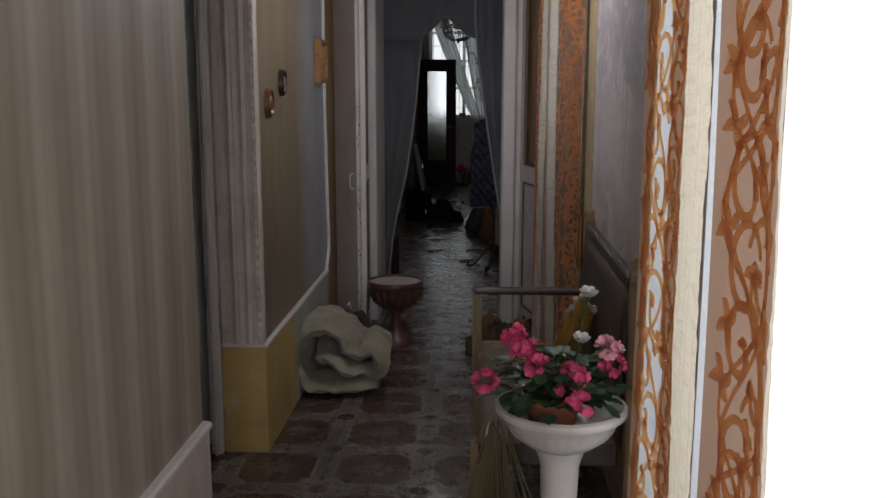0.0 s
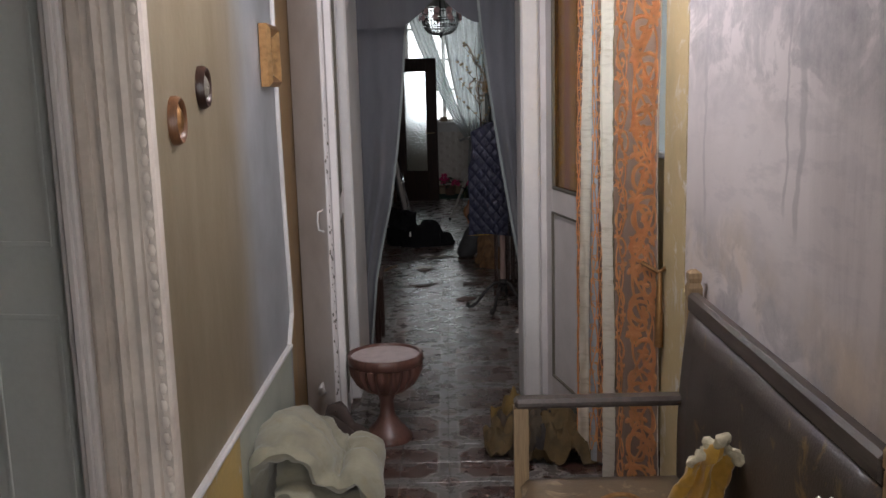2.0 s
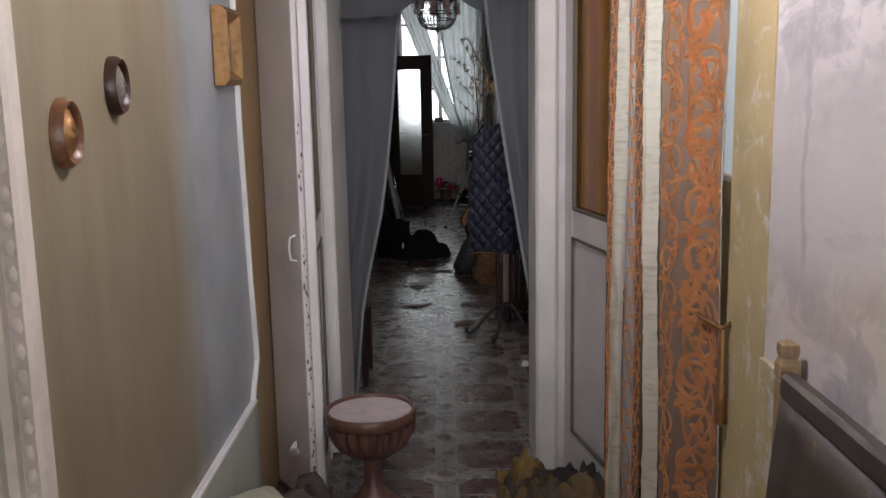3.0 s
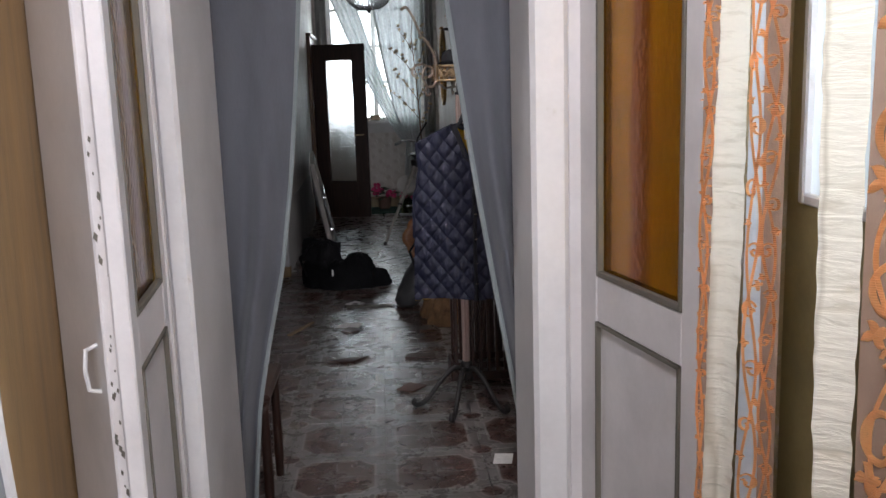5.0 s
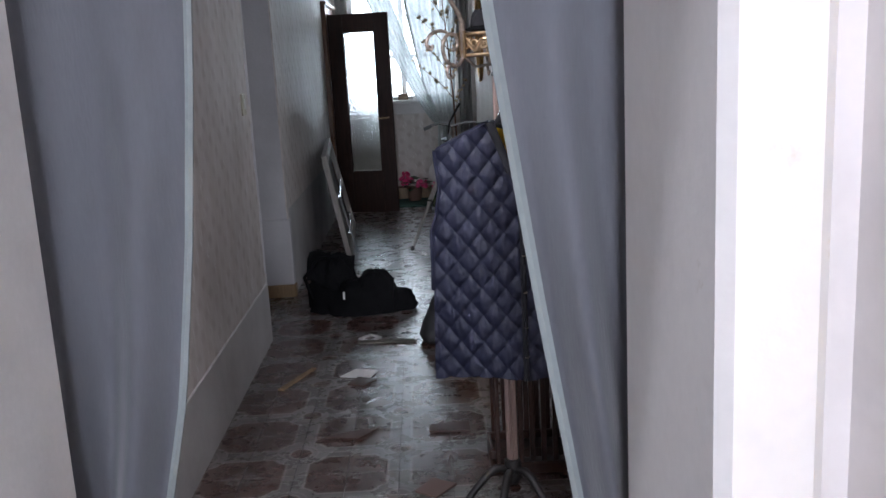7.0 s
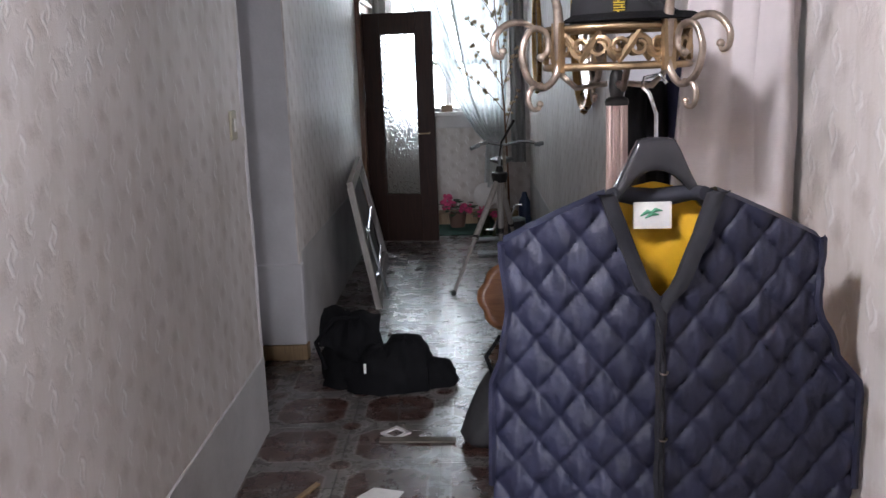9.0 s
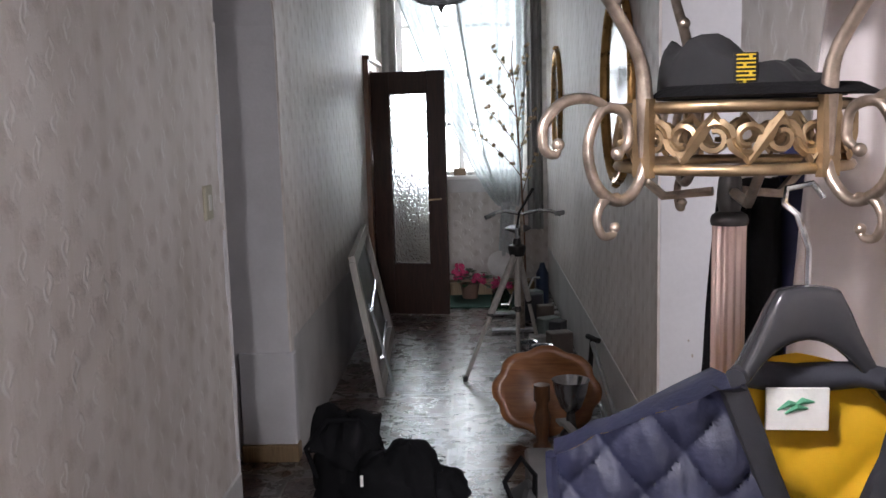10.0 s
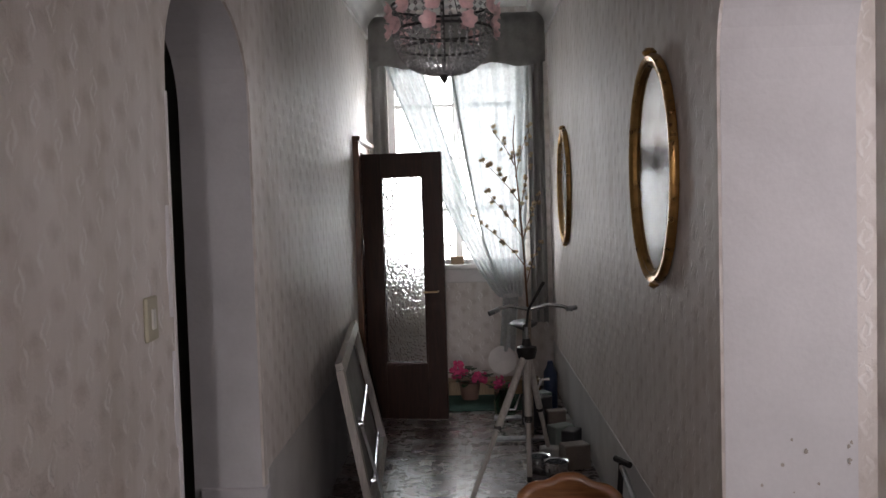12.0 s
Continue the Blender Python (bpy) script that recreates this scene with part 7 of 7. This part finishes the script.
shard([(-0.20, 8.80), (-0.12, 8.74), (-0.04, 8.84), (-0.13, 8.90)], "small pinkish brown tile shard", mat("pink_tile_back", (0.13, 0.08, 0.065), 0.6))
shard([(0.19, 7.78), (0.27, 7.77), (0.29, 7.87), (0.21, 7.88)], "square of white card on the floor", M_WHITEPETAL, h=0.004)
shard([(-0.60, 10.15), (-0.44, 10.10), (-0.40, 10.22), (-0.52, 10.26)], "square of white card on the floor", M_WHITEPETAL, h=0.004)
shard([(-0.90, 10.0), (-0.87, 9.99), (-0.74, 10.30), (-0.76, 10.31)], "thin yellowish wooden slat", M_OAK)
b = Build()
for s in (0.06,):
    ring = lambda q, z: [(-0.474 + q * dx, 10.80 + q * dy * 1.1, z) for dx, dy in ((-1, 0), (0, -1), (1, 0), (0, 1))]
    b.loft([ring(0.07, 0.002), ring(0.07, 0.010), ring(0.045, 0.010), ring(0.045, 0.002)], True)
single("small_frame", b, M_WHITE, "tiny white diamond frame on the floor", "frame", "floor litter", False)

# ---- coat stand with clothes ----
CX, CY = 0.16, 8.62
cs = thing("coat_stand", "bronze metal coat stand with scroll hooks", "coat stand", at=(CX, CY, 0))
part("pole", Build().lathe([(0.017, 0.19), (0.0185, 0.21), (0.0185, 1.548), (0.0, 1.55)], n=96, flute=0.09, lobes=12), M_ROSE, cs, "fluted pole", smooth=False)
part("collar", Build().lathe([(0.0, 1.546), (0.021, 1.546), (0.022, 1.552), (0.02, 1.558), (0.012, 1.562), (0.015, 1.578), (0.013, 1.60), (0.007, 1.615), (0.0, 1.617)], n=24), M_BLACKMETAL, cs, "dark turned collar", smooth=True)
part("knop", Build().lathe([(0.0, 0.10), (0.02, 0.11), (0.036, 0.15), (0.028, 0.20), (0.0, 0.21)], n=24), M_BLACKMETAL, cs, smooth=True)
for a, reach in ((200, 0.29), (253, 0.37), (302, 0.32), (80, 0.3)):
    d = Vector((math.cos(radians(a)), math.sin(radians(a)), 0))
    at = lambda f, z: d * reach * f + Vector((0, 0, z))
    b = Build().curve([at(0.05, 0.16), at(0.25, 0.175), at(0.5, 0.12), at(0.75, 0.04), at(0.93, 0.014), at(1.02, 0.03), at(0.98, 0.05)], [0.014, 0.015, 0.013, 0.012, 0.013, 0.014, 0.012], 8)
    part("foot", b, M_BLACKMETAL, cs, "dark scrolled iron foot", smooth=True)
RING = 0.128
b = Build()
for z in (1.617, 1.683):
    b.tube([(RING * math.cos(k / 48 * 6.2832), RING * math.sin(k / 48 * 6.2832), z) for k in range(49)], 0.0065, 7)
part("ring", b, M_BRASS, cs, "openwork ring band", smooth=True)
for k in range(12):
    a0 = k / 12 * 6.2832
    b = Build()
    for sgn in (1, -1):
        pts = []
        for i in range(16):
            s = i / 15
            th = s * 2.6 * math.pi
            rr = 0.019 * (1 - 0.6 * s)
            pts.append((RING, a0 + sgn * (0.13 + rr * math.cos(th) / RING), 1.65 + sgn * rr * math.sin(th)))
        b.tube([(p[0] * math.cos(p[1]), p[0] * math.sin(p[1]), p[2]) for p in pts], [0.0055 - 0.002 * i / 15 for i in range(16)], 5)
    b.tube([(RING * math.cos(a0 + t), RING * math.sin(a0 + t), 1.65 + 0.024 * math.sin(t / 0.26 * math.pi)) for t in (-0.26, -0.13, 0, 0.13, 0.26)], [0.003, 0.006, 0.008, 0.006, 0.003], 5)
    part("scroll", b, M_BRASS, cs, "gilded openwork scroll", smooth=True)
for k in range(3):
    a = 0.5 + k / 3 * 6.2832
    part("spoke", Build().tube([(0.02 * math.cos(a), 0.02 * math.sin(a), 1.585), (0.08 * math.cos(a), 0.08 * math.sin(a), 1.578), (RING * math.cos(a), RING * math.sin(a), 1.617)], 0.006, 6), M_PEWTER, cs, smooth=True)


def hook(a):
    d = Vector((math.cos(a), math.sin(a), 0))
    R = lambda r, z: d * (RING + (r - RING) * 0.97) + Vector((0, 0, z))
    up = [R(RING + 0.004, 1.63), R(RING + 0.006, 1.69), R(RING + 0.014, 1.735), R(RING + 0.05, 1.785), R(RING + 0.095, 1.835), R(RING + 0.13, 1.90), R(RING + 0.17, 1.95), R(RING + 0.20, 1.94)]
    low = [R(RING, 1.66), R(RING + 0.01, 1.61), R(RING + 0.04, 1.585), R(RING + 0.075, 1.602), R(RING + 0.088, 1.645), R(RING + 0.068, 1.682), R(RING + 0.036, 1.678), R(RING + 0.03, 1.648), R(RING + 0.046, 1.636)]
    tip = [R(RING + 0.055, 1.682), R(RING + 0.085, 1.694), R(RING + 0.122, 1.69), R(RING + 0.147, 1.668), R(RING + 0.146, 1.644), R(RING + 0.132, 1.638), R(RING + 0.128, 1.648)]
    j = [R(RING + 0.045, 1.59), R(RING + 0.066, 1.586), R(RING + 0.076, 1.568), R(RING + 0.068, 1.55), R(RING + 0.054, 1.549), R(RING + 0.05, 1.557)]
    b = Build().curve(up, [0.0085, 0.0095, 0.0075, 0.007, 0.0065, 0.006, 0.006, 0.009], 12).curve(low, [0.0068, 0.0066, 0.0066, 0.0063, 0.006, 0.0058, 0.0055, 0.0052, 0.004], 12).curve(tip, [0.004, 0.0056, 0.006, 0.0058, 0.0052, 0.0046, 0.0035], 12).curve(j, [0.0045, 0.0055, 0.005, 0.0048, 0.0045, 0.0035], 12)
    arm = part("hook", b, M_PEWTER, cs, "scrolled hook arm", smooth=True)
    side = Vector((-d.y, d.x, 0))
    plate = [[R(RING + dr, z) + side * w for w, dr in ((-0.013, 0.003), (-0.013, 0.012), (0.013, 0.012), (0.013, 0.003))] for z in (1.608, 1.613, 1.688, 1.693)]
    part("clamp", Build().loft(plate, True, True), M_BRASS, arm, "small brass clamp plate")
    for r, z, size in ((RING + 0.052, 1.795, 0.0085), (RING + 0.132, 1.905, 0.008), (RING + 0.128, 1.648, 0.0068), (RING + 0.05, 1.557, 0.0062), (RING + 0.046, 1.636, 0.0072)):
        part("bud", Build().lathe([(size * math.sin(q * math.pi / 8), -size * math.cos(q * math.pi / 8)) for q in range(9)], R(r, z), 12), M_PEWTER, arm, "rubbed bronze bud", smooth=True)


for a in (213, 300, 95):
    hook(radians(a))

# caps resting on the ring
M_BADGE = mat("yellow_badge", (0.55, 0.40, 0.03), 0.5)
M_FELT = mat("charcoal_felt", (0.013, 0.013, 0.0145), 0.9, var=0.3, scale=14)
hat = thing("peaked_cap", "charcoal cloth cap with a yellow lettered badge", "cap", at=(CX + 0.02, CY, 1.692))


def cap_pt(u, v):
    a = u * 6.2832
    rr = 0.104 * math.cos(v * 1.45) ** 0.6
    return (rr * math.cos(a), rr * math.sin(a), 0.030 * math.sin(v * 1.57) + 0.042 * math.sin(v * 3.1) * max(0, math.cos(a - 3.4)) + 0.022 * noise.noise((math.cos(a) * 2.2, math.sin(a) * 2.2, v * 3)) * math.sin(v * 2.6))


part("crown", Build().sheet(cap_pt, 40, 14), M_FELT, hat, smooth=True)
part("peak", Build().loft([[(0.12 * math.cos(a) * s, 0.12 * math.sin(a) * s - 0.0, 0.004 + dz) for a in [3.6 + 0.115 * k for k in range(20)]] for s, dz in ((0.98, 0.01), (1.1, 0.003), (1.18, -0.002), (1.1, -0.004), (0.98, 0.0))]), M_BLACK, hat, smooth=True)
badge = part("badge", Build().box(-0.046, -0.1005, 0.010, -0.020, -0.097, 0.046, 0.001), M_FELT, hat, "small badge patch")
for k in range(4):
    z = 0.0125 + k * 0.0085
    b = Build().box(-0.043, -0.1035, z, -0.024, -0.1, z + 0.0018).box(-0.043, -0.1035, z + 0.0045, -0.024, -0.1, z + 0.006).box(-0.036 + 0.006 * (k % 2), -0.1034, z + 0.0018, -0.0335 + 0.006 * (k % 2), -0.1001, z + 0.0045)
    part("stroke", b, M_BADGE, badge, "yellow raised stroke")
h2 = thing("felt_hat", "black round felt hat hanging high on the stand", "hat", at=(CX + 0.14, CY + 0.18, 1.86), rz=0)
part("brim", Build().lathe([(0.10, 0.0), (0.19, 0.005), (0.195, 0.012), (0.10, 0.01)], n=40), M_BLACK, h2, smooth=True)
part("crown", Build().lathe([(0.10, 0.005), (0.10, 0.08), (0.08, 0.11), (0.0, 0.115)], n=32), M_BLACK, h2, smooth=True)

# hanger and quilted waistcoat
VX, VY, VZ = 0.204, 8.485, 0.0
hg = thing("coat_hanger", "dark glossy plastic coat hanger with wire hook", "hanger", at=(VX, VY, 0.036))
M_PLASTIC = mat("dark_glossy_plastic", (0.03, 0.03, 0.034), 0.17, var=0.2, relief=0.02)


def hg_row(x):
    a = abs(x) / 0.84
    top = 1.462 - 0.006 * (a / 0.042) ** 2 if a < 0.042 else 1.456 - 0.086 * ((a - 0.042) / 0.045) ** 0.85 if a < 0.087 else 1.37 - 0.07 * (a - 0.087) / 0.103
    low = 1.404 - 0.062 * (a / 0.087) ** 2.0 if a < 0.087 else 1.342 - 0.065 * (a - 0.087) / 0.103
    mid, h = (top + low) / 2, (top - low) / 2
    d = 0.013 + 0.012 * a / 0.19
    return [(x, d * math.copysign(abs(math.cos(k / 16 * 6.2832)) ** 0.5, math.cos(k / 16 * 6.2832)), mid + h * math.copysign(abs(math.sin(k / 16 * 6.2832)) ** 0.6, math.sin(k / 16 * 6.2832))) for k in range(16)]


part("bar", Build().loft([hg_row(-0.155 + 0.31 * k / 30) for k in range(31)], True, True), M_PLASTIC, hg, smooth=True)
part("hook", Build().tube([(0, 0, 1.46), (0, 0, 1.50), (-0.012, 0, 1.535), (-0.022, 0.01, 1.545), (-0.015, 0.025, 1.56), (0.01, 0.02, 1.565), (0.02, 0.015, 1.55)], 0.0035, 6), M_CHROME, hg, "steel wire hook", smooth=True)

vs = thing("quilted_waistcoat", "navy blue diamond quilted waistcoat with yellow lining", "waistcoat", at=(VX, VY, 0.012), rz=-4)
M_NAVY = mat("navy_quilted_nylon", (0.0105, 0.0125, 0.034), 0.58, var=0.25, scale=30, fine=140, relief=0.25, world_space=False)
M_YELLOW = mat("yellow_quilted_lining", (0.80, 0.46, 0.01), 0.6, var=0.12, scale=10, relief=0.2, world_space=False)
TOPZ, BOTZ = 1.415, 0.55


def half_width(z, side=-1):
    """Half the width by height: the arm opening cuts in, the hem side hangs fuller."""
    keys = ((0.5, 0.30, 0.345), (1.05, 0.285, 0.34), (1.12, 0.264, 0.295), (1.2, 0.252, 0.262), (1.3, 0.262, 0.266), (1.5, 0.262, 0.262))
    for (z0, l0, r0), (z1, l1, r1) in zip(keys, keys[1:]):
        if z <= z1:
            t = max(0, (z - z0) / (z1 - z0))
            t = t * t * (3 - 2 * t)
            return l0 + (l1 - l0) * t if side < 0 else r0 + (r1 - r0) * t
    return 0.262


def shoulder(x):
    return 1.43 - 0.108 * (abs(x) / 0.25) ** 1.25


def neck(z):
    """Half width of the V opening at height z."""
    if z < 1.21:
        return 0.0
    return 0.078 * ((z - 1.21) / 0.2) ** 0.95


def quilting(x, z):
    p, q = (x + z * 0.82) / 0.075, (x - z * 0.82) / 0.075
    return (abs(math.sin(p * math.pi)) * abs(math.sin(q * math.pi))) ** 0.32


def front(side, u, v):
    z0 = BOTZ + 0.015 * math.sin(u * 3)
    z = z0 + (1.44 - z0) * v
    inner, outer = neck(z) + (0.002 if z > 1.23 else -0.008), half_width(min(z, 1.36), side)
    x = inner + (outer - inner) * u
    z = min(z, shoulder(x))
    puff = 0.015 * quilting(x * side + 0.02, z) + 0.005 * noise.noise((x * 30 * 1.4, z * 16, side)) + 0.0025 * noise.noise((x * 90, z * 40, side))
    bow = 0.055 * math.cos(min(1, x / 0.285) * 1.45) + 0.02 * math.sin((z - 0.55) * 2.6)
    return (side * x, -bow - puff, z)


for side in (-1, 1):
    o = part("front_panel", Build().sheet(lambda u, v, s=side: front(s, u, v), 84, 220), M_NAVY, vs, smooth=True)
part("back_panel", Build().sheet(lambda u, v: ((2 * u - 1) * half_width(BOTZ + 0.86 * v), 0.045 + 0.0 * u - 0.05 * abs(2 * u - 1) ** 2 - 0.010 * quilting((2 * u - 1) * 0.25, BOTZ + 0.86 * v), min(BOTZ + 0.855 * v, shoulder((2 * u - 1) * 0.25) - 0.025)), 60, 110), M_YELLOW, vs, "yellow quilted lining", smooth=True)
for side in (-1, 1):
    pts = []
    for k in range(40):
        z = BOTZ + 0.005 + (1.415 - BOTZ) * k / 39
        pts.append((Vector(front(side, 0.0, (z - BOTZ) / (1.44 - BOTZ))), min(1.0, max(0.35, (z - 1.12) / 0.12))))
    rows = [[p + Vector((-side * 0.002, 0.006, 0)), p + Vector((0, -0.008, 0)), p + Vector((side * 0.012 * k, -0.014, 0)), p + Vector((side * 0.024 * k, -0.013, 0)), p + Vector((side * 0.027 * k, 0.004, 0))] for p, k in pts]
    part("facing", Build().loft(rows), mat("black_knit_binding", (0.009, 0.0095, 0.014), 0.8, var=0.2, scale=40), vs, "dark knitted binding", smooth=True)
    pts = [Vector(front(side, 1.0, k / 40)) + Vector((side * 0.003, 0.0, 0)) for k in range(14, 41)]
    part("armhole_binding", Build().tube(pts, 0.007, 6), M_NAVY, vs, smooth=True)
for side in (-1, 1):
    edge = [Vector(front(side, k / 12, 1.0)) for k in range(13)]
    part("shoulder", Build().loft([edge, [p + Vector((0, 0.03, 0.006)) for p in edge], [Vector((p.x, 0.03 - 0.05 * abs(p.x / 0.27) ** 2, p.z - 0.008)) for p in edge]]), M_NAVY, vs, smooth=True)
part("collar", Build().tube([(-0.078, -0.03, 1.392), (-0.06, 0.01, 1.388), (-0.03, 0.03, 1.38), (0, 0.035, 1.376), (0.03, 0.03, 1.38), (0.06, 0.01, 1.388), (0.078, -0.03, 1.392)], [0.012, 0.014, 0.016, 0.017, 0.016, 0.014, 0.012], 8), mat("black_knit_collar", (0.02, 0.021, 0.03), 0.8, var=0.2, scale=40), vs, "dark knitted collar", smooth=True)
lab = part("label", Build().box(-0.036, 0.012, 1.325, 0.030, 0.016, 1.372, 0.001), M_WHITEPETAL, vs, "white sewn label with green mark")
b = Build()
for k, (x, z, a) in enumerate(((-0.012, 1.352, 0.5), (-0.004, 1.348, 0.2), (0.002, 1.355, 0.8))):
    b.tube([(x - 0.012, 0.0115, z - 0.004), (x, 0.0105, z + 0.004), (x + 0.012, 0.0115, z + 0.002)], [0.001, 0.004, 0.001], 5)
part("label_mark", b, mat("green_thread", (0.10, 0.35, 0.20), 0.7), lab, "green leaf-like mark")
for z in (1.10, 0.98, 0.86, 0.74, 0.64):
    p = Vector(front(1, 0.0, (z - BOTZ) / (1.44 - BOTZ)))
    part("snap", Build().lathe([(0.0, -0.004), (0.006, -0.003), (0.008, 0.001)], p + Vector((0.012, -0.012, 0)), 12), M_PEWTER, vs, "dull metal snap", smooth=True)

# other clothes on the stand


def garment(name, label, m, x0, x1, y, z0, z1, folds, depth, lean=0.0, top=1.0):
    def fn(u, v):
        w = top + (1 - top) * (1 - v) ** 0.7
        xm = (x0 + x1) / 2 + lean * v
        x = xm + (x0 + (x1 - x0) * u - (x0 + x1) / 2) * w
        return (x, y - depth * math.sin(u * math.pi) * (0.4 + 0.6 * (1 - v)) + 0.016 * math.sin(u * folds * 6.28 + v * 1.5) + 0.01 * noise.noise((u * 5, v * 5, folds)), z0 + (z1 - z0) * v + 0.03 * math.sin(u * 7) * (1 - v))
    return single(name, Build().sheet(fn, 40, 24), m, label, "coat", "clothes on the coat stand", thick=0.012)


M_COAT = mat("off_white_cloth", (0.62, 0.57, 0.56), 0.85, var=0.1, scale=5, relief=0.15, sheen=0.2)
wc = thing("white_coat", "off-white cloth coat hanging on the coat stand", "coat", "clothes on the coat stand")


def coat_pt(x0, x1, y, z0, z1, folds, top, u, v):
    w = top + (1 - top) * (1 - v) ** 0.7
    xm = (x0 + x1) / 2 + 0.02 * v
    x = xm + (x0 + (x1 - x0) * u - (x0 + x1) / 2) * w
    return (x, y - 0.05 * math.sin(u * math.pi) * (0.4 + 0.6 * (1 - v)) + 0.018 * math.sin(u * folds * 6.28 + v * 1.5) + 0.01 * noise.noise((u * 5, v * 5, folds)), z0 + (z1 - z0) * v + 0.03 * math.sin(u * 7) * (1 - v))


part("body", Build().sheet(lambda u, v: coat_pt(0.29, 0.535, 8.84, 1.02, 2.02, 2.2, 0.45, u, v), 40, 24), M_COAT, wc, smooth=True, thick=0.012)
part("sleeve", Build().sheet(lambda u, v: coat_pt(0.44, 0.545, 8.79, 0.98, 1.9, 1.3, 0.6, u, v), 24, 24), M_COAT, wc, smooth=True, thick=0.012)
part("collar", Build().curve([(0.36, 8.83, 1.9), (0.40, 8.80, 1.99), (0.46, 8.80, 2.0), (0.51, 8.83, 1.92)], 0.018, 8), M_COAT, wc, smooth=True)
garment("blue_garment", "dark blue garment under the white coat", mat("dark_blue_cloth", (0.02, 0.022, 0.07), 0.8), 0.28, 0.45, 8.91, 0.9, 1.66, 2.0, 0.03, 0.0, 0.5)
garment("dark_coat", "black crumpled coat behind the pole", M_BLACK, 0.17, 0.42, 8.93, 0.62, 1.58, 3.0, 0.06, 0.0, 0.45)

# slatted umbrella stand below the clothes
us = thing("umbrella_stand", "dark slatted wooden umbrella stand", "umbrella stand")
for k in range(8):
    x = 0.12 + k * 0.045
    part("slat", Build().box(x, 8.90, 0.05, x + 0.02, 8.925, 0.56, 0.004), M_DARKWOOD, us)
    part("slat", Build().box(x, 9.12, 0.05, x + 0.02, 9.145, 0.56, 0.004), M_DARKWOOD, us)
for z in (0.06, 0.54):
    b = Build().box(0.10, 8.926, z, 0.48, 8.94, z + 0.035, 0.003).box(0.10, 9.105, z, 0.48, 9.119, z + 0.035, 0.003).box(0.10, 8.94, z, 0.115, 9.105, z + 0.035, 0.003).box(0.465, 8.94, z, 0.48, 9.105, z + 0.035, 0.003)
    part("rail", b, M_DARKWOOD, us)
part("base", Build().box(0.10, 8.90, 0.0, 0.48, 9.145, 0.05, 0.006), M_DARKWOOD, us)

# small chair beside the doorway curtain
sc = thing("side_chair", "dark wooden chair behind the doorway curtain", "chair", at=(-0.86, 7.62, 0))
for x, y in ((-0.15, -0.16), (0.15, -0.16), (-0.15, 0.18), (0.15, 0.18)):
    tall = x > 0
    part("leg", Build().lathe([(0.0, 0.0), (0.016, 0.0), (0.02, 0.1), (0.018, 0.4), (0.022, 0.45), (0.018, 0.82 if x < 0 else 0.44), (0.022, 0.86 if x < 0 else 0.45), (0.0, 0.9 if x < 0 else 0.46)], (x, y, 0), 12), M_DARKWOOD, sc, smooth=True)
part("seat", Build().box(-0.18, -0.2, 0.45, 0.18, 0.22, 0.48, 0.01), M_DARKWOOD, sc)
part("backrest", Build().box(-0.165, -0.14, 0.70, -0.14, 0.16, 0.82, 0.01), M_DARKWOOD, sc)

# ---- unseen pendants, added to house the two fill lamps ----


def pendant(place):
    t = thing("pendant_lamp", "unseen pendant on a cord, added to house a fill lamp", "lamp", "pendant lamps", at=place)
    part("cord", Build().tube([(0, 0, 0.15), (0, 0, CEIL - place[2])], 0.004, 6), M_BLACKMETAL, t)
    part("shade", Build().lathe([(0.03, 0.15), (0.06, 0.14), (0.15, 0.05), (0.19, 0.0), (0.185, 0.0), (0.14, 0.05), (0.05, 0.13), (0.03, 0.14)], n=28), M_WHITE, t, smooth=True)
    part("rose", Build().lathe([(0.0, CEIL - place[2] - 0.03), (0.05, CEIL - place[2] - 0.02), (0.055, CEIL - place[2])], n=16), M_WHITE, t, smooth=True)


pendant(FILL_A)
pendant(FILL_B)
